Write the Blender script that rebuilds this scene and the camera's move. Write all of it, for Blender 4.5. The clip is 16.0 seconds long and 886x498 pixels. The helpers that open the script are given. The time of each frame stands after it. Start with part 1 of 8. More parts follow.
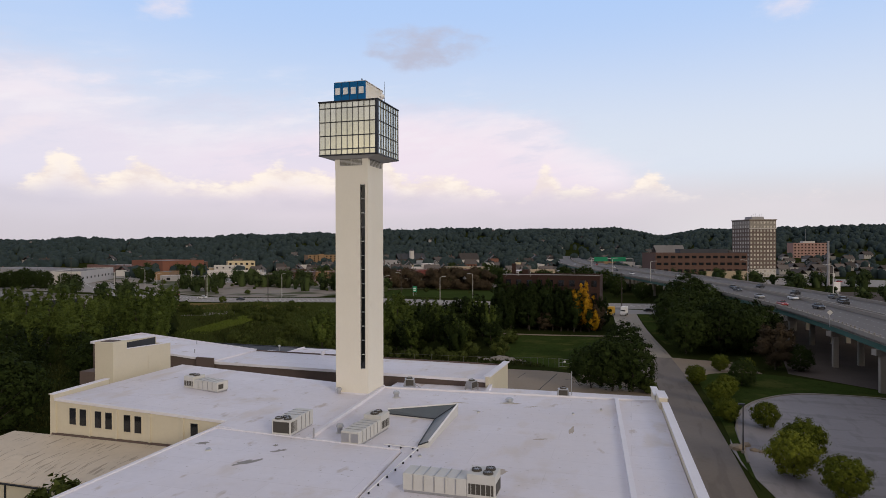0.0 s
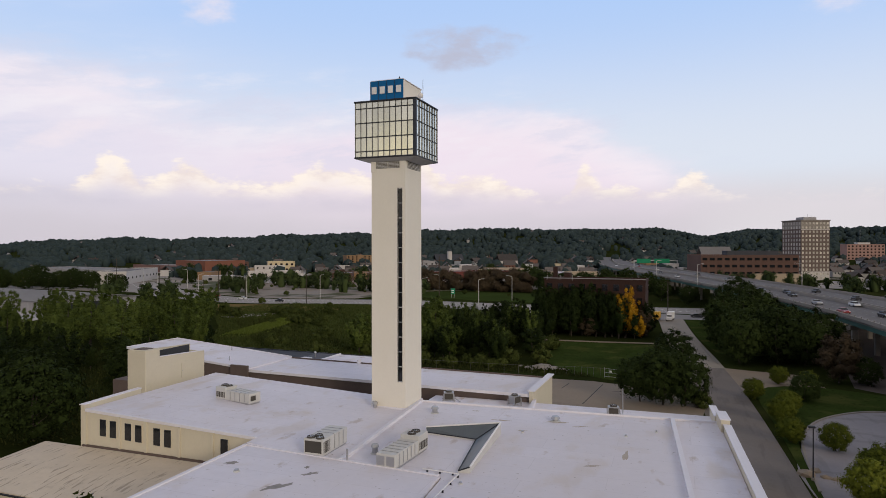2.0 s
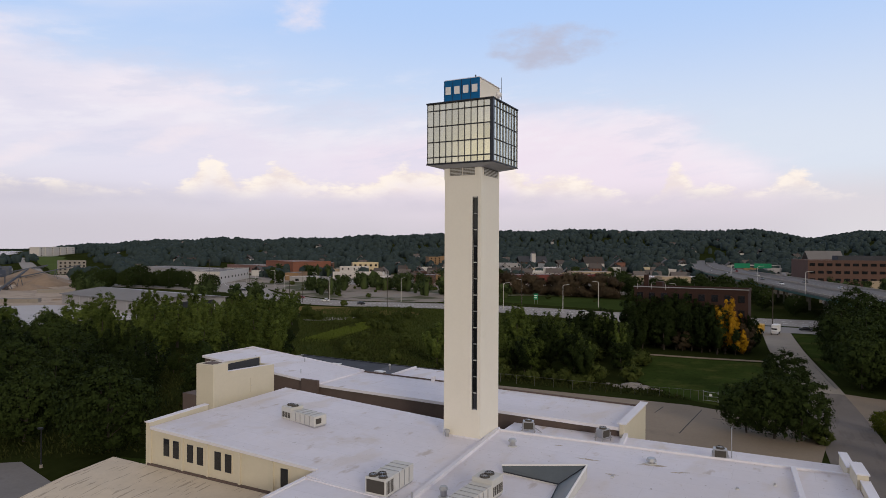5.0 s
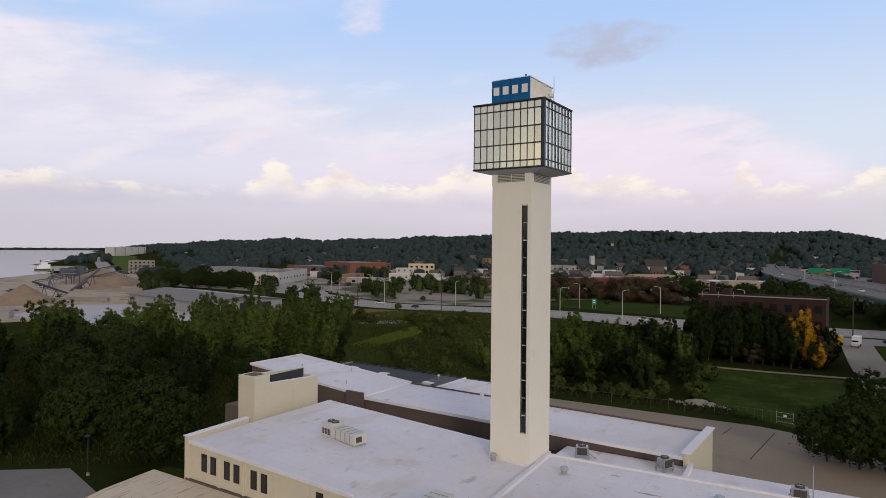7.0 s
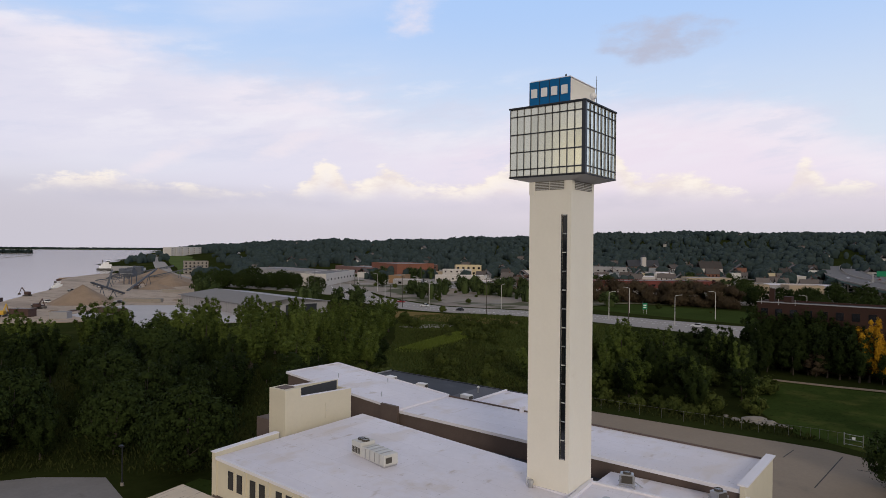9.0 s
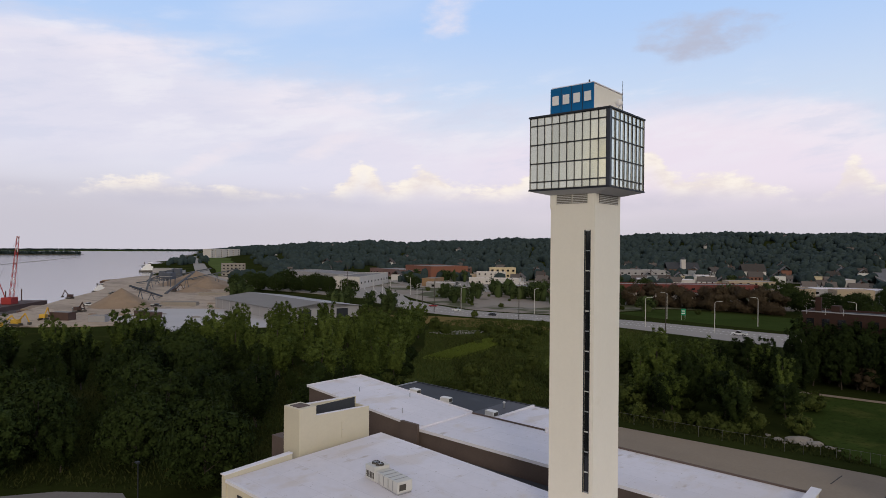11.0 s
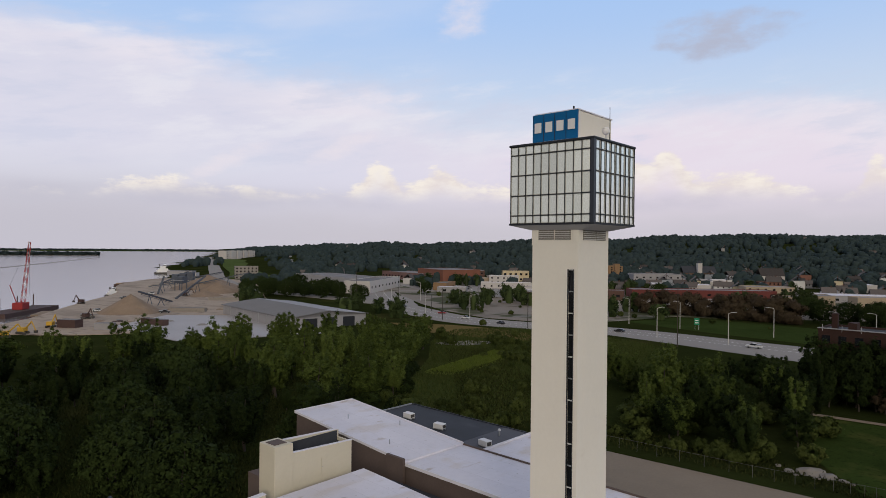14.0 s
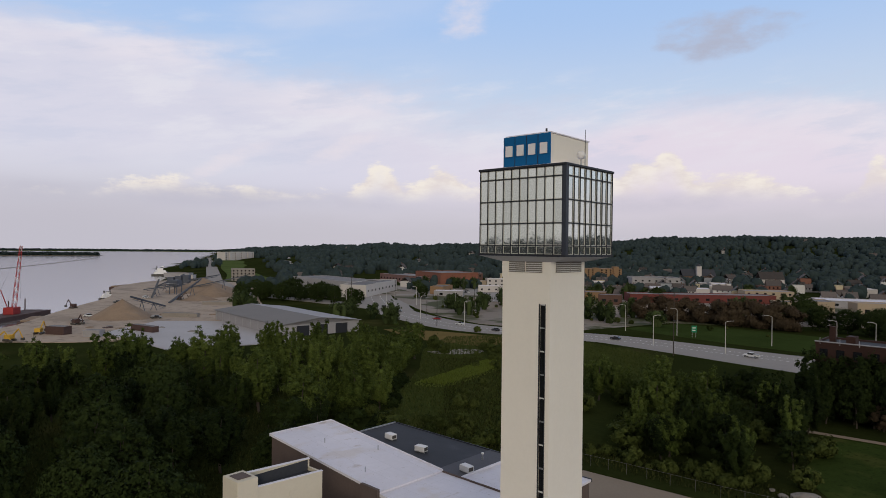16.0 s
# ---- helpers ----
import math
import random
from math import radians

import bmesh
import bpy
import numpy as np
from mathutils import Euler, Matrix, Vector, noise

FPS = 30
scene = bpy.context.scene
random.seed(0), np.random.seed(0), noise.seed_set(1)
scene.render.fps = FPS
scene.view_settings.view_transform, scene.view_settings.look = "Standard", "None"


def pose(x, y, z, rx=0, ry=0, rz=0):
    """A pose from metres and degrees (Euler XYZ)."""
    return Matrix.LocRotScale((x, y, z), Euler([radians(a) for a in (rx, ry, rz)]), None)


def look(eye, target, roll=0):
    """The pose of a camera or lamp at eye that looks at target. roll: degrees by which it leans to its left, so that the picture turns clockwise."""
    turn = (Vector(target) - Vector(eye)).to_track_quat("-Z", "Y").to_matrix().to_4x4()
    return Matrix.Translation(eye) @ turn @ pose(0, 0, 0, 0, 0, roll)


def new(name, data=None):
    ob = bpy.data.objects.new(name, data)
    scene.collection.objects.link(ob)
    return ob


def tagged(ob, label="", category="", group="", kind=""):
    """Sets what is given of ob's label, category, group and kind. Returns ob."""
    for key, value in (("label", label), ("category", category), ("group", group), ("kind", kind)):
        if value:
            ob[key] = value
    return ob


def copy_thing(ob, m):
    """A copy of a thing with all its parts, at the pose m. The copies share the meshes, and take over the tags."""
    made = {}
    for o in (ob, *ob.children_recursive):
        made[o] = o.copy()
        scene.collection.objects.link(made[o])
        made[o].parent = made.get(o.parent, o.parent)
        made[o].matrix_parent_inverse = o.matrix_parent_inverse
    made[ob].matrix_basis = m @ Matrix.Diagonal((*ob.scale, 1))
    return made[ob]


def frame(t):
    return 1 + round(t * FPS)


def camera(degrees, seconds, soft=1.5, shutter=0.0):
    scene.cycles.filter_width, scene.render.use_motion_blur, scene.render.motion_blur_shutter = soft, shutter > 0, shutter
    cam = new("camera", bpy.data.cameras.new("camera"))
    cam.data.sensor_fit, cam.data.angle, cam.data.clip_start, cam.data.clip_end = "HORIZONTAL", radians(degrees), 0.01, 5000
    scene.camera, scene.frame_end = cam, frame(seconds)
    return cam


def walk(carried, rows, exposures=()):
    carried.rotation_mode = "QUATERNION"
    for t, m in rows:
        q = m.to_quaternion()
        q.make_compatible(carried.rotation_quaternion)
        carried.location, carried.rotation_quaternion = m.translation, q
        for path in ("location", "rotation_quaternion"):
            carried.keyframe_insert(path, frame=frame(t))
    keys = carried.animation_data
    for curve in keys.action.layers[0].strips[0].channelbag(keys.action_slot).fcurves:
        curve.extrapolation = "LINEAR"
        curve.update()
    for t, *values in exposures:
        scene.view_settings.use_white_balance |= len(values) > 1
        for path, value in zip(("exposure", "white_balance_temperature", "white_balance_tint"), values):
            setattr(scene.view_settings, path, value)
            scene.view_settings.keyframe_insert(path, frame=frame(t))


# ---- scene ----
cam = camera(69.98, 16.0, soft=0.7)
PATH = [
    (0, pose(34.96, -79.08, 26.42, 89.77, 0.14, 16.54)),
    (0.5, pose(34.61, -78.05, 26.62, 89.77, 0.12, 17.02)),
    (1, pose(34.19, -77.03, 26.82, 89.77, 0.10, 17.78)),
    (1.5, pose(33.71, -75.99, 27.03, 89.77, 0.07, 18.82)),
    (2, pose(33.25, -74.90, 27.26, 89.78, 0.04, 19.96)),
    (2.5, pose(32.82, -73.78, 27.51, 89.78, 0.01, 21.14)),
    (3, pose(32.45, -72.65, 27.77, 89.78, -0.03, 22.37)),
    (3.5, pose(32.12, -71.52, 28.05, 89.79, -0.08, 23.62)),
    (4, pose(31.82, -70.40, 28.32, 89.79, -0.14, 24.90)),
    (6.5, pose(30.48, -64.85, 29.69, 89.83, -0.43, 31.40)),
    (7, pose(30.22, -63.78, 29.99, 89.83, -0.48, 32.68)),
    (7.5, pose(29.98, -62.75, 30.30, 89.83, -0.51, 33.88)),
    (8, pose(29.77, -61.76, 30.60, 89.82, -0.53, 35.02)),
    (8.5, pose(29.58, -60.79, 30.91, 89.80, -0.54, 36.08)),
    (9, pose(29.41, -59.83, 31.24, 89.79, -0.54, 37.05)),
    (11.5, pose(28.85, -54.98, 33.27, 89.85, -0.47, 40.83)),
    (12, pose(28.87, -54.05, 33.76, 89.85, -0.47, 41.21)),
    (12.5, pose(28.96, -53.18, 34.32, 89.85, -0.48, 41.44)),
    (13, pose(29.09, -52.40, 34.91, 89.84, -0.51, 41.61)),
    (13.5, pose(29.11, -51.47, 35.57, 89.84, -0.53, 41.70)),
    (14, pose(29.07, -50.41, 36.23, 89.84, -0.57, 41.74)),
    (14.5, pose(29.00, -49.26, 36.87, 89.83, -0.59, 41.73)),
    (15, pose(28.94, -48.06, 37.53, 89.83, -0.62, 41.72)),
    (15.5, pose(28.90, -46.88, 38.19, 89.84, -0.64, 41.75)),
    (16, pose(28.85, -45.68, 38.84, 89.86, -0.66, 41.80)),
]
walk(cam, PATH, [(0.0, 0.0, 6540, 12), (4.0, 0.0, 6500, 12), (9.0, -0.02, 6400, 11), (12.5, -0.06, 6370, 10), (16.0, -0.16, 6350, 10)])

# ---- sky, sun ----
world = bpy.data.worlds.new("evening_sky")
scene.world = world
world.use_nodes = True
WT = world.node_tree
WT.nodes.clear()


def wn(kind, **settings):
    node = WT.nodes.new(kind)
    for key, value in settings.items():
        if key == "operation":
            node.operation = value
        elif key == "clamp":
            node.use_clamp = value
    return node


def wmath(op, a, b=None, c=None, clamp=False):
    node = wn("ShaderNodeMath", operation=op, clamp=clamp)
    for i, value in enumerate((a, b, c)):
        if value is None:
            continue
        if isinstance(value, (int, float)):
            node.inputs[i].default_value = value
        else:
            WT.links.new(value, node.inputs[i])
    return node.outputs[0]


def wstep(value, low, high):
    node = WT.nodes.new("ShaderNodeMapRange")
    node.interpolation_type = "SMOOTHSTEP"
    WT.links.new(value, node.inputs[0])
    for i, x in ((1, low), (2, high)):
        if isinstance(x, (int, float)):
            node.inputs[i].default_value = x
        else:
            WT.links.new(x, node.inputs[i])
    return node.outputs[0]


def wnoise(vec, scale, detail=5.0, rough=0.55):
    node = WT.nodes.new("ShaderNodeTexNoise")
    WT.links.new(vec, node.inputs["Vector"])
    node.inputs["Scale"].default_value = scale
    node.inputs["Detail"].default_value = detail
    node.inputs["Roughness"].default_value = rough
    return node.outputs[0]


def wmix(fac, a, b):
    node = WT.nodes.new("ShaderNodeMix")
    node.data_type = "RGBA"
    WT.links.new(fac, node.inputs[0])
    for i, x in ((6, a), (7, b)):
        if isinstance(x, tuple):
            node.inputs[i].default_value = (*x, 1)
        else:
            WT.links.new(x, node.inputs[i])
    return node.outputs[2]


SUN_AZ, SUN_EL = 132.0, 17.0   # degrees clockwise from +y, degrees up
w_coord = WT.nodes.new("ShaderNodeTexCoord")
w_sep = WT.nodes.new("ShaderNodeSeparateXYZ")
WT.links.new(w_coord.outputs["Generated"], w_sep.inputs[0])
dx, dy, dz = w_sep.outputs
el = wmath("MULTIPLY", wmath("ARCSINE", dz), 57.2958)
az = wmath("MULTIPLY", wmath("ARCTAN2", wmath("MULTIPLY", dx, -1.0), dy), 57.2958)   # degrees to the left of +y
w_vec = WT.nodes.new("ShaderNodeCombineXYZ")
WT.links.new(az, w_vec.inputs[0])
WT.links.new(wmath("MULTIPLY", el, 2.2), w_vec.inputs[1])
flat = w_vec.outputs[0]
w_vec2 = WT.nodes.new("ShaderNodeCombineXYZ")
WT.links.new(wmath("MULTIPLY", az, 0.5), w_vec2.inputs[0])
WT.links.new(wmath("ADD", wmath("MULTIPLY", el, 2.0), wmath("MULTIPLY", az, 0.22)), w_vec2.inputs[1])
streak = w_vec2.outputs[0]

w_sky = WT.nodes.new("ShaderNodeTexSky")
w_sky.sky_type = "NISHITA"
w_sky.sun_disc = False
w_sky.sun_elevation = radians(SUN_EL)
w_sky.sun_rotation = radians(SUN_AZ)
w_sky.ozone_density = 3.0
w_sky_scaled = WT.nodes.new("ShaderNodeVectorMath")
w_sky_scaled.operation = "SCALE"
WT.links.new(w_sky.outputs[0], w_sky_scaled.inputs[0])
w_sky_scaled.inputs[3].default_value = 0.10

soft_n = wnoise(flat, 0.055, 7.0, 0.56)
fine_n = wnoise(flat, 0.30, 7.0, 0.62)
streak_n = wnoise(streak, 0.06, 5.0, 0.5)
# clear sky: blue above, paler and creamier towards the horizon
blue = wmix(wstep(el, 7.0, 22.0), (0.75, 0.82, 0.92), (0.455, 0.65, 0.985))
blue = wmix(wstep(el, 7.5, 0.5), blue, (0.74, 0.715, 0.71))
base = wmix(wmath("MULTIPLY", wstep(el, 25.0, 70.0), 0.45), blue, w_sky_scaled.outputs[0])
# lilac veil whose upper edge climbs towards the west
w_ramp = WT.nodes.new("ShaderNodeValToRGB")
edge = [(-60, 5.0), (-16, 2.0), (0, 6.0), (6, 9.0), (12, 11.6), (20, 12.4), (30, 11.6), (40, 11.6), (50, 12.8), (60, 15.0), (77, 18.0), (100, 20.0)]
while len(w_ramp.color_ramp.elements) < len(edge):
    w_ramp.color_ramp.elements.new(0.5)
for item, (a_, e_) in zip(w_ramp.color_ramp.elements, edge):
    item.position = (a_ + 60) / 160
    item.color = (e_ / 25, e_ / 25, e_ / 25, 1)
WT.links.new(wmath("DIVIDE", wmath("ADD", az, 60.0), 160.0), w_ramp.inputs[0])
veil_top = wmath("MULTIPLY", w_ramp.outputs[0], 25.0)
veil_d = wmath("ADD", wmath("SUBTRACT", veil_top, el), wmath("ADD", wmath("MULTIPLY", wmath("SUBTRACT", streak_n, 0.5), 9.0), wmath("MULTIPLY", wmath("SUBTRACT", fine_n, 0.5), 2.5)))
veil = wmix(wmath("MULTIPLY", wstep(veil_d, -2.2, 2.6), 0.93), base, wmix(wstep(az, 22.0, 58.0), (0.925, 0.815, 0.905), (0.815, 0.79, 0.90)))
veil = wmix(wmath("MULTIPLY", wmath("MULTIPLY", wstep(veil_d, -1.0, 1.0), wstep(veil_d, 4.5, 1.0)), wstep(streak_n, 0.40, 0.62)), veil, (0.96, 0.89, 0.945))
cirrus_f = wmath("MULTIPLY", wstep(streak_n, 0.50, 0.72), wmath("MULTIPLY", wstep(az, 30.0, 75.0), 0.8))
veil = wmix(cirrus_f, veil, (0.86, 0.86, 0.945))
mid_n = wnoise(streak, 0.17, 8.0, 0.62)
in_veil = wstep(veil_d, -5.0, 1.5)
veil = wmix(wmath("MULTIPLY", wmath("MULTIPLY", wstep(mid_n, 0.50, 0.66), wstep(el, 5.0, 11.0)), wmath("MULTIPLY", in_veil, 0.55)), veil, (0.95, 0.92, 0.965))
veil = wmix(wmath("MULTIPLY", wmath("MULTIPLY", wstep(mid_n, 0.50, 0.36), wstep(el, 4.0, 9.0)), wmath("MULTIPLY", in_veil, 0.50)), veil, (0.69, 0.715, 0.86))
# grey-lilac layer towards the horizon
low = wmix(wstep(wmath("ADD", el, wmath("MULTIPLY", wmath("SUBTRACT", soft_n, 0.5), 4.0)), 6.5, 0.5), veil, (0.665, 0.625, 0.68))
low = wmix(wmath("MULTIPLY", wstep(el, 9.0, 0.0), wstep(az, 45.0, 75.0)), low, (0.63, 0.60, 0.665))
low = wmix(wmath("MULTIPLY", wstep(az, 4.0, -8.0), wstep(el, 7.0, 1.0)), low, (0.76, 0.735, 0.765))
# cumulus bank: heights of the heaps above a level base, each (azimuth, width, height)
heaps = [(7.4, 1.3, 3.0), (3.5, 2.6, 1.2), (-1.6, 1.7, 2.3), (17.5, 4.0, 2.5), (14.0, 1.6, 0.7), (22.3, 1.7, 3.8), (24.8, 1.2, 2.2), (30.5, 3.4, 2.9),
         (26.5, 2.5, 1.5), (37.0, 5.0, 1.3), (42.0, 2.1, 2.4), (47.6, 2.0, 2.5), (46.0, 5.0, 0.8), (57.0, 6.0, 0.8), (66.0, 4.0, 1.6)]
top = None
for a0, wide, high in heaps:
    bump = wmath("MULTIPLY", wmath("EXPONENT", wmath("MULTIPLY", wmath("POWER", wmath("DIVIDE", wmath("SUBTRACT", az, a0), wide), 2.0), -1.0)), high)
    top = bump if top is None else wmath("ADD", top, bump)
top = wmath("ADD", wmath("ADD", 4.25, top), wmath("MULTIPLY", wmath("SUBTRACT", fine_n, 0.5), 4.2))
depth = wmath("SUBTRACT", top, el)
patchy = wstep(wnoise(flat, 0.12, 4.0, 0.5), 0.20, 0.44)
heap_f = wmath("MULTIPLY", wmath("MULTIPLY", wstep(depth, 0.0, 0.9), wstep(depth, 4.2, 0.9)), wmath("MULTIPLY", patchy, wstep(wmath("ADD", el, wmath("MULTIPLY", wmath("SUBTRACT", fine_n, 0.5), 2.0)), 3.6, 5.4)))
clouds = wmix(wmath("MULTIPLY", heap_f, 0.95), low, wmix(wstep(fine_n, 0.35, 0.62), (0.90, 0.80, 0.76), (1.06, 0.97, 0.86)))
# grey-violet undersides along the base of the bank
under = wmath("MULTIPLY", wmath("MULTIPLY", wstep(el, 2.6, 3.9), wstep(el, 5.4, 4.2)), wmath("MULTIPLY", wstep(soft_n, 0.40, 0.60), wmath("MULTIPLY", wstep(az, -6.0, 6.0), 0.55)))
clouds = wmix(under, clouds, (0.60, 0.575, 0.66))
# one grey smudge of cloud high up
smudge_n = wnoise(flat, 0.16, 5.0, 0.6)
smudge_r = wmath("ADD", wmath("POWER", wmath("DIVIDE", wmath("SUBTRACT", az, 18.0), 6.0), 2.0), wmath("POWER", wmath("DIVIDE", wmath("SUBTRACT", el, wmath("ADD", 18.2, wmath("MULTIPLY", az, -0.04))), 1.9), 2.0))
smudge_f = wmath("MULTIPLY", wstep(wmath("ADD", smudge_r, wmath("MULTIPLY", wmath("SUBTRACT", smudge_n, 0.5), 4.0)), 1.1, -0.2), 0.9)
clouds = wmix(smudge_f, clouds, (0.52, 0.54, 0.66))
# pale wisps
for wa, we, wr, wt in ((39.5, 20.6, 2.6, 2.2), (-14.5, 20.0, 4.2, 1.9), (51.0, 8.6, 3.0, 0.9), (61.0, 7.0, 3.5, 0.9)):
    wr_ = wmath("ADD", wmath("POWER", wmath("DIVIDE", wmath("SUBTRACT", az, wa), wr), 2.0), wmath("POWER", wmath("DIVIDE", wmath("SUBTRACT", el, wmath("ADD", we, wmath("MULTIPLY", wmath("SUBTRACT", az, wa), -0.45))), wt), 2.0))
    clouds = wmix(wmath("MULTIPLY", wstep(wmath("ADD", wr_, wmath("MULTIPLY", wmath("SUBTRACT", fine_n, 0.5), 4.0)), 1.5, -0.9), 0.7), clouds, (0.95, 0.86, 0.90))
# grey-mauve cloud deck overhead and behind the viewer
deck_n = wnoise(flat, 0.03, 4.0, 0.5)
deck_col = wmix(wstep(deck_n, 0.35, 0.65), (0.34, 0.325, 0.335), (0.45, 0.43, 0.44))
clouds = wmix(wstep(el, 27.0, 50.0), clouds, deck_col)
rear = wstep(wmath("ABSOLUTE", wmath("SUBTRACT", az, 28.0)), 78.0, 125.0)
clouds = wmix(wmath("MULTIPLY", rear, wstep(el, -1.0, 1.0)), clouds, wmix(wstep(el, 4.0, 30.0), (0.58, 0.555, 0.535), (0.39, 0.375, 0.38)))
# warm break in the clouds behind the viewer
sun_vec = Vector((math.sin(radians(SUN_AZ)) * math.cos(radians(SUN_EL)), math.cos(radians(SUN_AZ)) * math.cos(radians(SUN_EL)), math.sin(radians(SUN_EL))))
w_dot = WT.nodes.new("ShaderNodeVectorMath")
w_dot.operation = "DOT_PRODUCT"
WT.links.new(w_coord.outputs["Generated"], w_dot.inputs[0])
w_dot.inputs[1].default_value = (-0.40, -0.905, 0.135)
glow = wmath("MULTIPLY", wmath("POWER", wmath("MAXIMUM", w_dot.outputs["Value"], 0.0), 500.0), 0.8, clamp=True)
clouds = wmix(glow, clouds, (1.35, 1.1, 0.55))
w_bg = WT.nodes.new("ShaderNodeBackground")
WT.links.new(clouds, w_bg.inputs[0])
w_bg.inputs[1].default_value = 0.95
w_out = WT.nodes.new("ShaderNodeOutputWorld")
WT.links.new(w_bg.outputs[0], w_out.inputs[0])

sun = new("sun", bpy.data.lights.new("sun", "SUN"))
sun.data.energy, sun.data.angle, sun.data.color = 1.30, radians(16), (1.0, 0.88, 0.70)
sun.matrix_basis = look(sun_vec * 100, (0, 0, 0))

# ---- helpers and materials ----
def material(name, color, rough=0.8, metal=0.0, vary=0.18, scale=0.5, fine=8.0, bump=0.15, dist=0.02, spec=0.3, stain=None, stain_amount=0.0, stain_scale=0.15, per_object=0.0, per_island=0.0):
    """A surface with broad and fine variation, relief and, where given, stains of a second colour."""
    m = bpy.data.materials.new(name)
    m.use_nodes = True
    nt = m.node_tree
    bsdf = nt.nodes["Principled BSDF"]
    bsdf.inputs["Roughness"].default_value = rough
    bsdf.inputs["Metallic"].default_value = metal
    bsdf.inputs["Specular IOR Level"].default_value = spec
    tc = nt.nodes.new("ShaderNodeTexCoord")
    def tex(s, d=6.0):
        n = nt.nodes.new("ShaderNodeTexNoise")
        n.inputs["Scale"].default_value = s
        n.inputs["Detail"].default_value = d
        n.inputs["Roughness"].default_value = 0.6
        nt.links.new(tc.outputs["Object"], n.inputs["Vector"])
        return n.outputs[0]
    def mth(op, a, b):
        n = nt.nodes.new("ShaderNodeMath")
        n.operation = op
        for i, x in enumerate((a, b)):
            if isinstance(x, (int, float)):
                n.inputs[i].default_value = x
            else:
                nt.links.new(x, n.inputs[i])
        return n.outputs[0]
    broad, grain = tex(scale), tex(fine)
    tone = mth("ADD", mth("MULTIPLY", mth("SUBTRACT", broad, 0.5), 2.4 * vary), mth("MULTIPLY", mth("SUBTRACT", grain, 0.5), 1.4 * vary))
    if per_object:
        info = nt.nodes.new("ShaderNodeObjectInfo")
        tone = mth("ADD", tone, mth("MULTIPLY", mth("SUBTRACT", info.outputs["Random"], 0.5), 2 * per_object))
    if per_island:
        geo = nt.nodes.new("ShaderNodeNewGeometry")
        tone = mth("ADD", tone, mth("MULTIPLY", mth("SUBTRACT", geo.outputs["Random Per Island"], 0.5), 2 * per_island))
    factor = mth("ADD", tone, 1.0)
    mul = nt.nodes.new("ShaderNodeVectorMath")
    mul.operation = "SCALE"
    mul.inputs[0].default_value = color
    nt.links.new(factor, mul.inputs[3])
    out = mul.outputs[0]
    if stain:
        ramp = nt.nodes.new("ShaderNodeMapRange")
        ramp.interpolation_type = "SMOOTHSTEP"
        nt.links.new(tex(stain_scale, 8.0), ramp.inputs[0])
        ramp.inputs[1].default_value, ramp.inputs[2].default_value = 0.66 - 0.22 * stain_amount, 0.80
        ramp.inputs[4].default_value = min(1.0, 0.35 + stain_amount)
        mx = nt.nodes.new("ShaderNodeMix")
        mx.data_type = "RGBA"
        nt.links.new(ramp.outputs[0], mx.inputs[0])
        nt.links.new(out, mx.inputs[6])
        mx.inputs[7].default_value = (*stain, 1)
        out = mx.outputs[2]
    nt.links.new(out, bsdf.inputs["Base Color"])
    if bump:
        b = nt.nodes.new("ShaderNodeBump")
        b.inputs["Strength"].default_value = bump
        b.inputs["Distance"].default_value = dist
        nt.links.new(grain, b.inputs["Height"])
        nt.links.new(b.outputs[0], bsdf.inputs["Normal"])
    return m


def leaf_material(name, dark, light, island=0.5):
    m = bpy.data.materials.new(name)
    m.use_nodes = True
    nt = m.node_tree
    bsdf = nt.nodes["Principled BSDF"]
    bsdf.inputs["Roughness"].default_value = 0.85
    bsdf.inputs["Specular IOR Level"].default_value = 0.04
    geo = nt.nodes.new("ShaderNodeNewGeometry")
    info = nt.nodes.new("ShaderNodeObjectInfo")
    add = nt.nodes.new("ShaderNodeMath")
    add.operation = "MULTIPLY_ADD"
    nt.links.new(geo.outputs["Random Per Island"], add.inputs[0])
    add.inputs[1].default_value = island
    mul = nt.nodes.new("ShaderNodeMath")
    mul.operation = "MULTIPLY"
    nt.links.new(info.outputs["Random"], mul.inputs[0])
    mul.inputs[1].default_value = 1 - island
    nt.links.new(mul.outputs[0], add.inputs[2])
    mx = nt.nodes.new("ShaderNodeMix")
    mx.data_type = "RGBA"
    nt.links.new(add.outputs[0], mx.inputs[0])
    mx.inputs[6].default_value, mx.inputs[7].default_value = (*dark, 1), (*light, 1)
    nt.links.new(mx.outputs[2], bsdf.inputs["Base Color"])
    return m


MEMBRANE = material("white_roof_membrane", (0.715, 0.69, 0.755), 0.6, vary=0.10, scale=0.10, fine=1.2, bump=0.12, stain=(0.58, 0.50, 0.43), stain_amount=0.5, stain_scale=0.16)


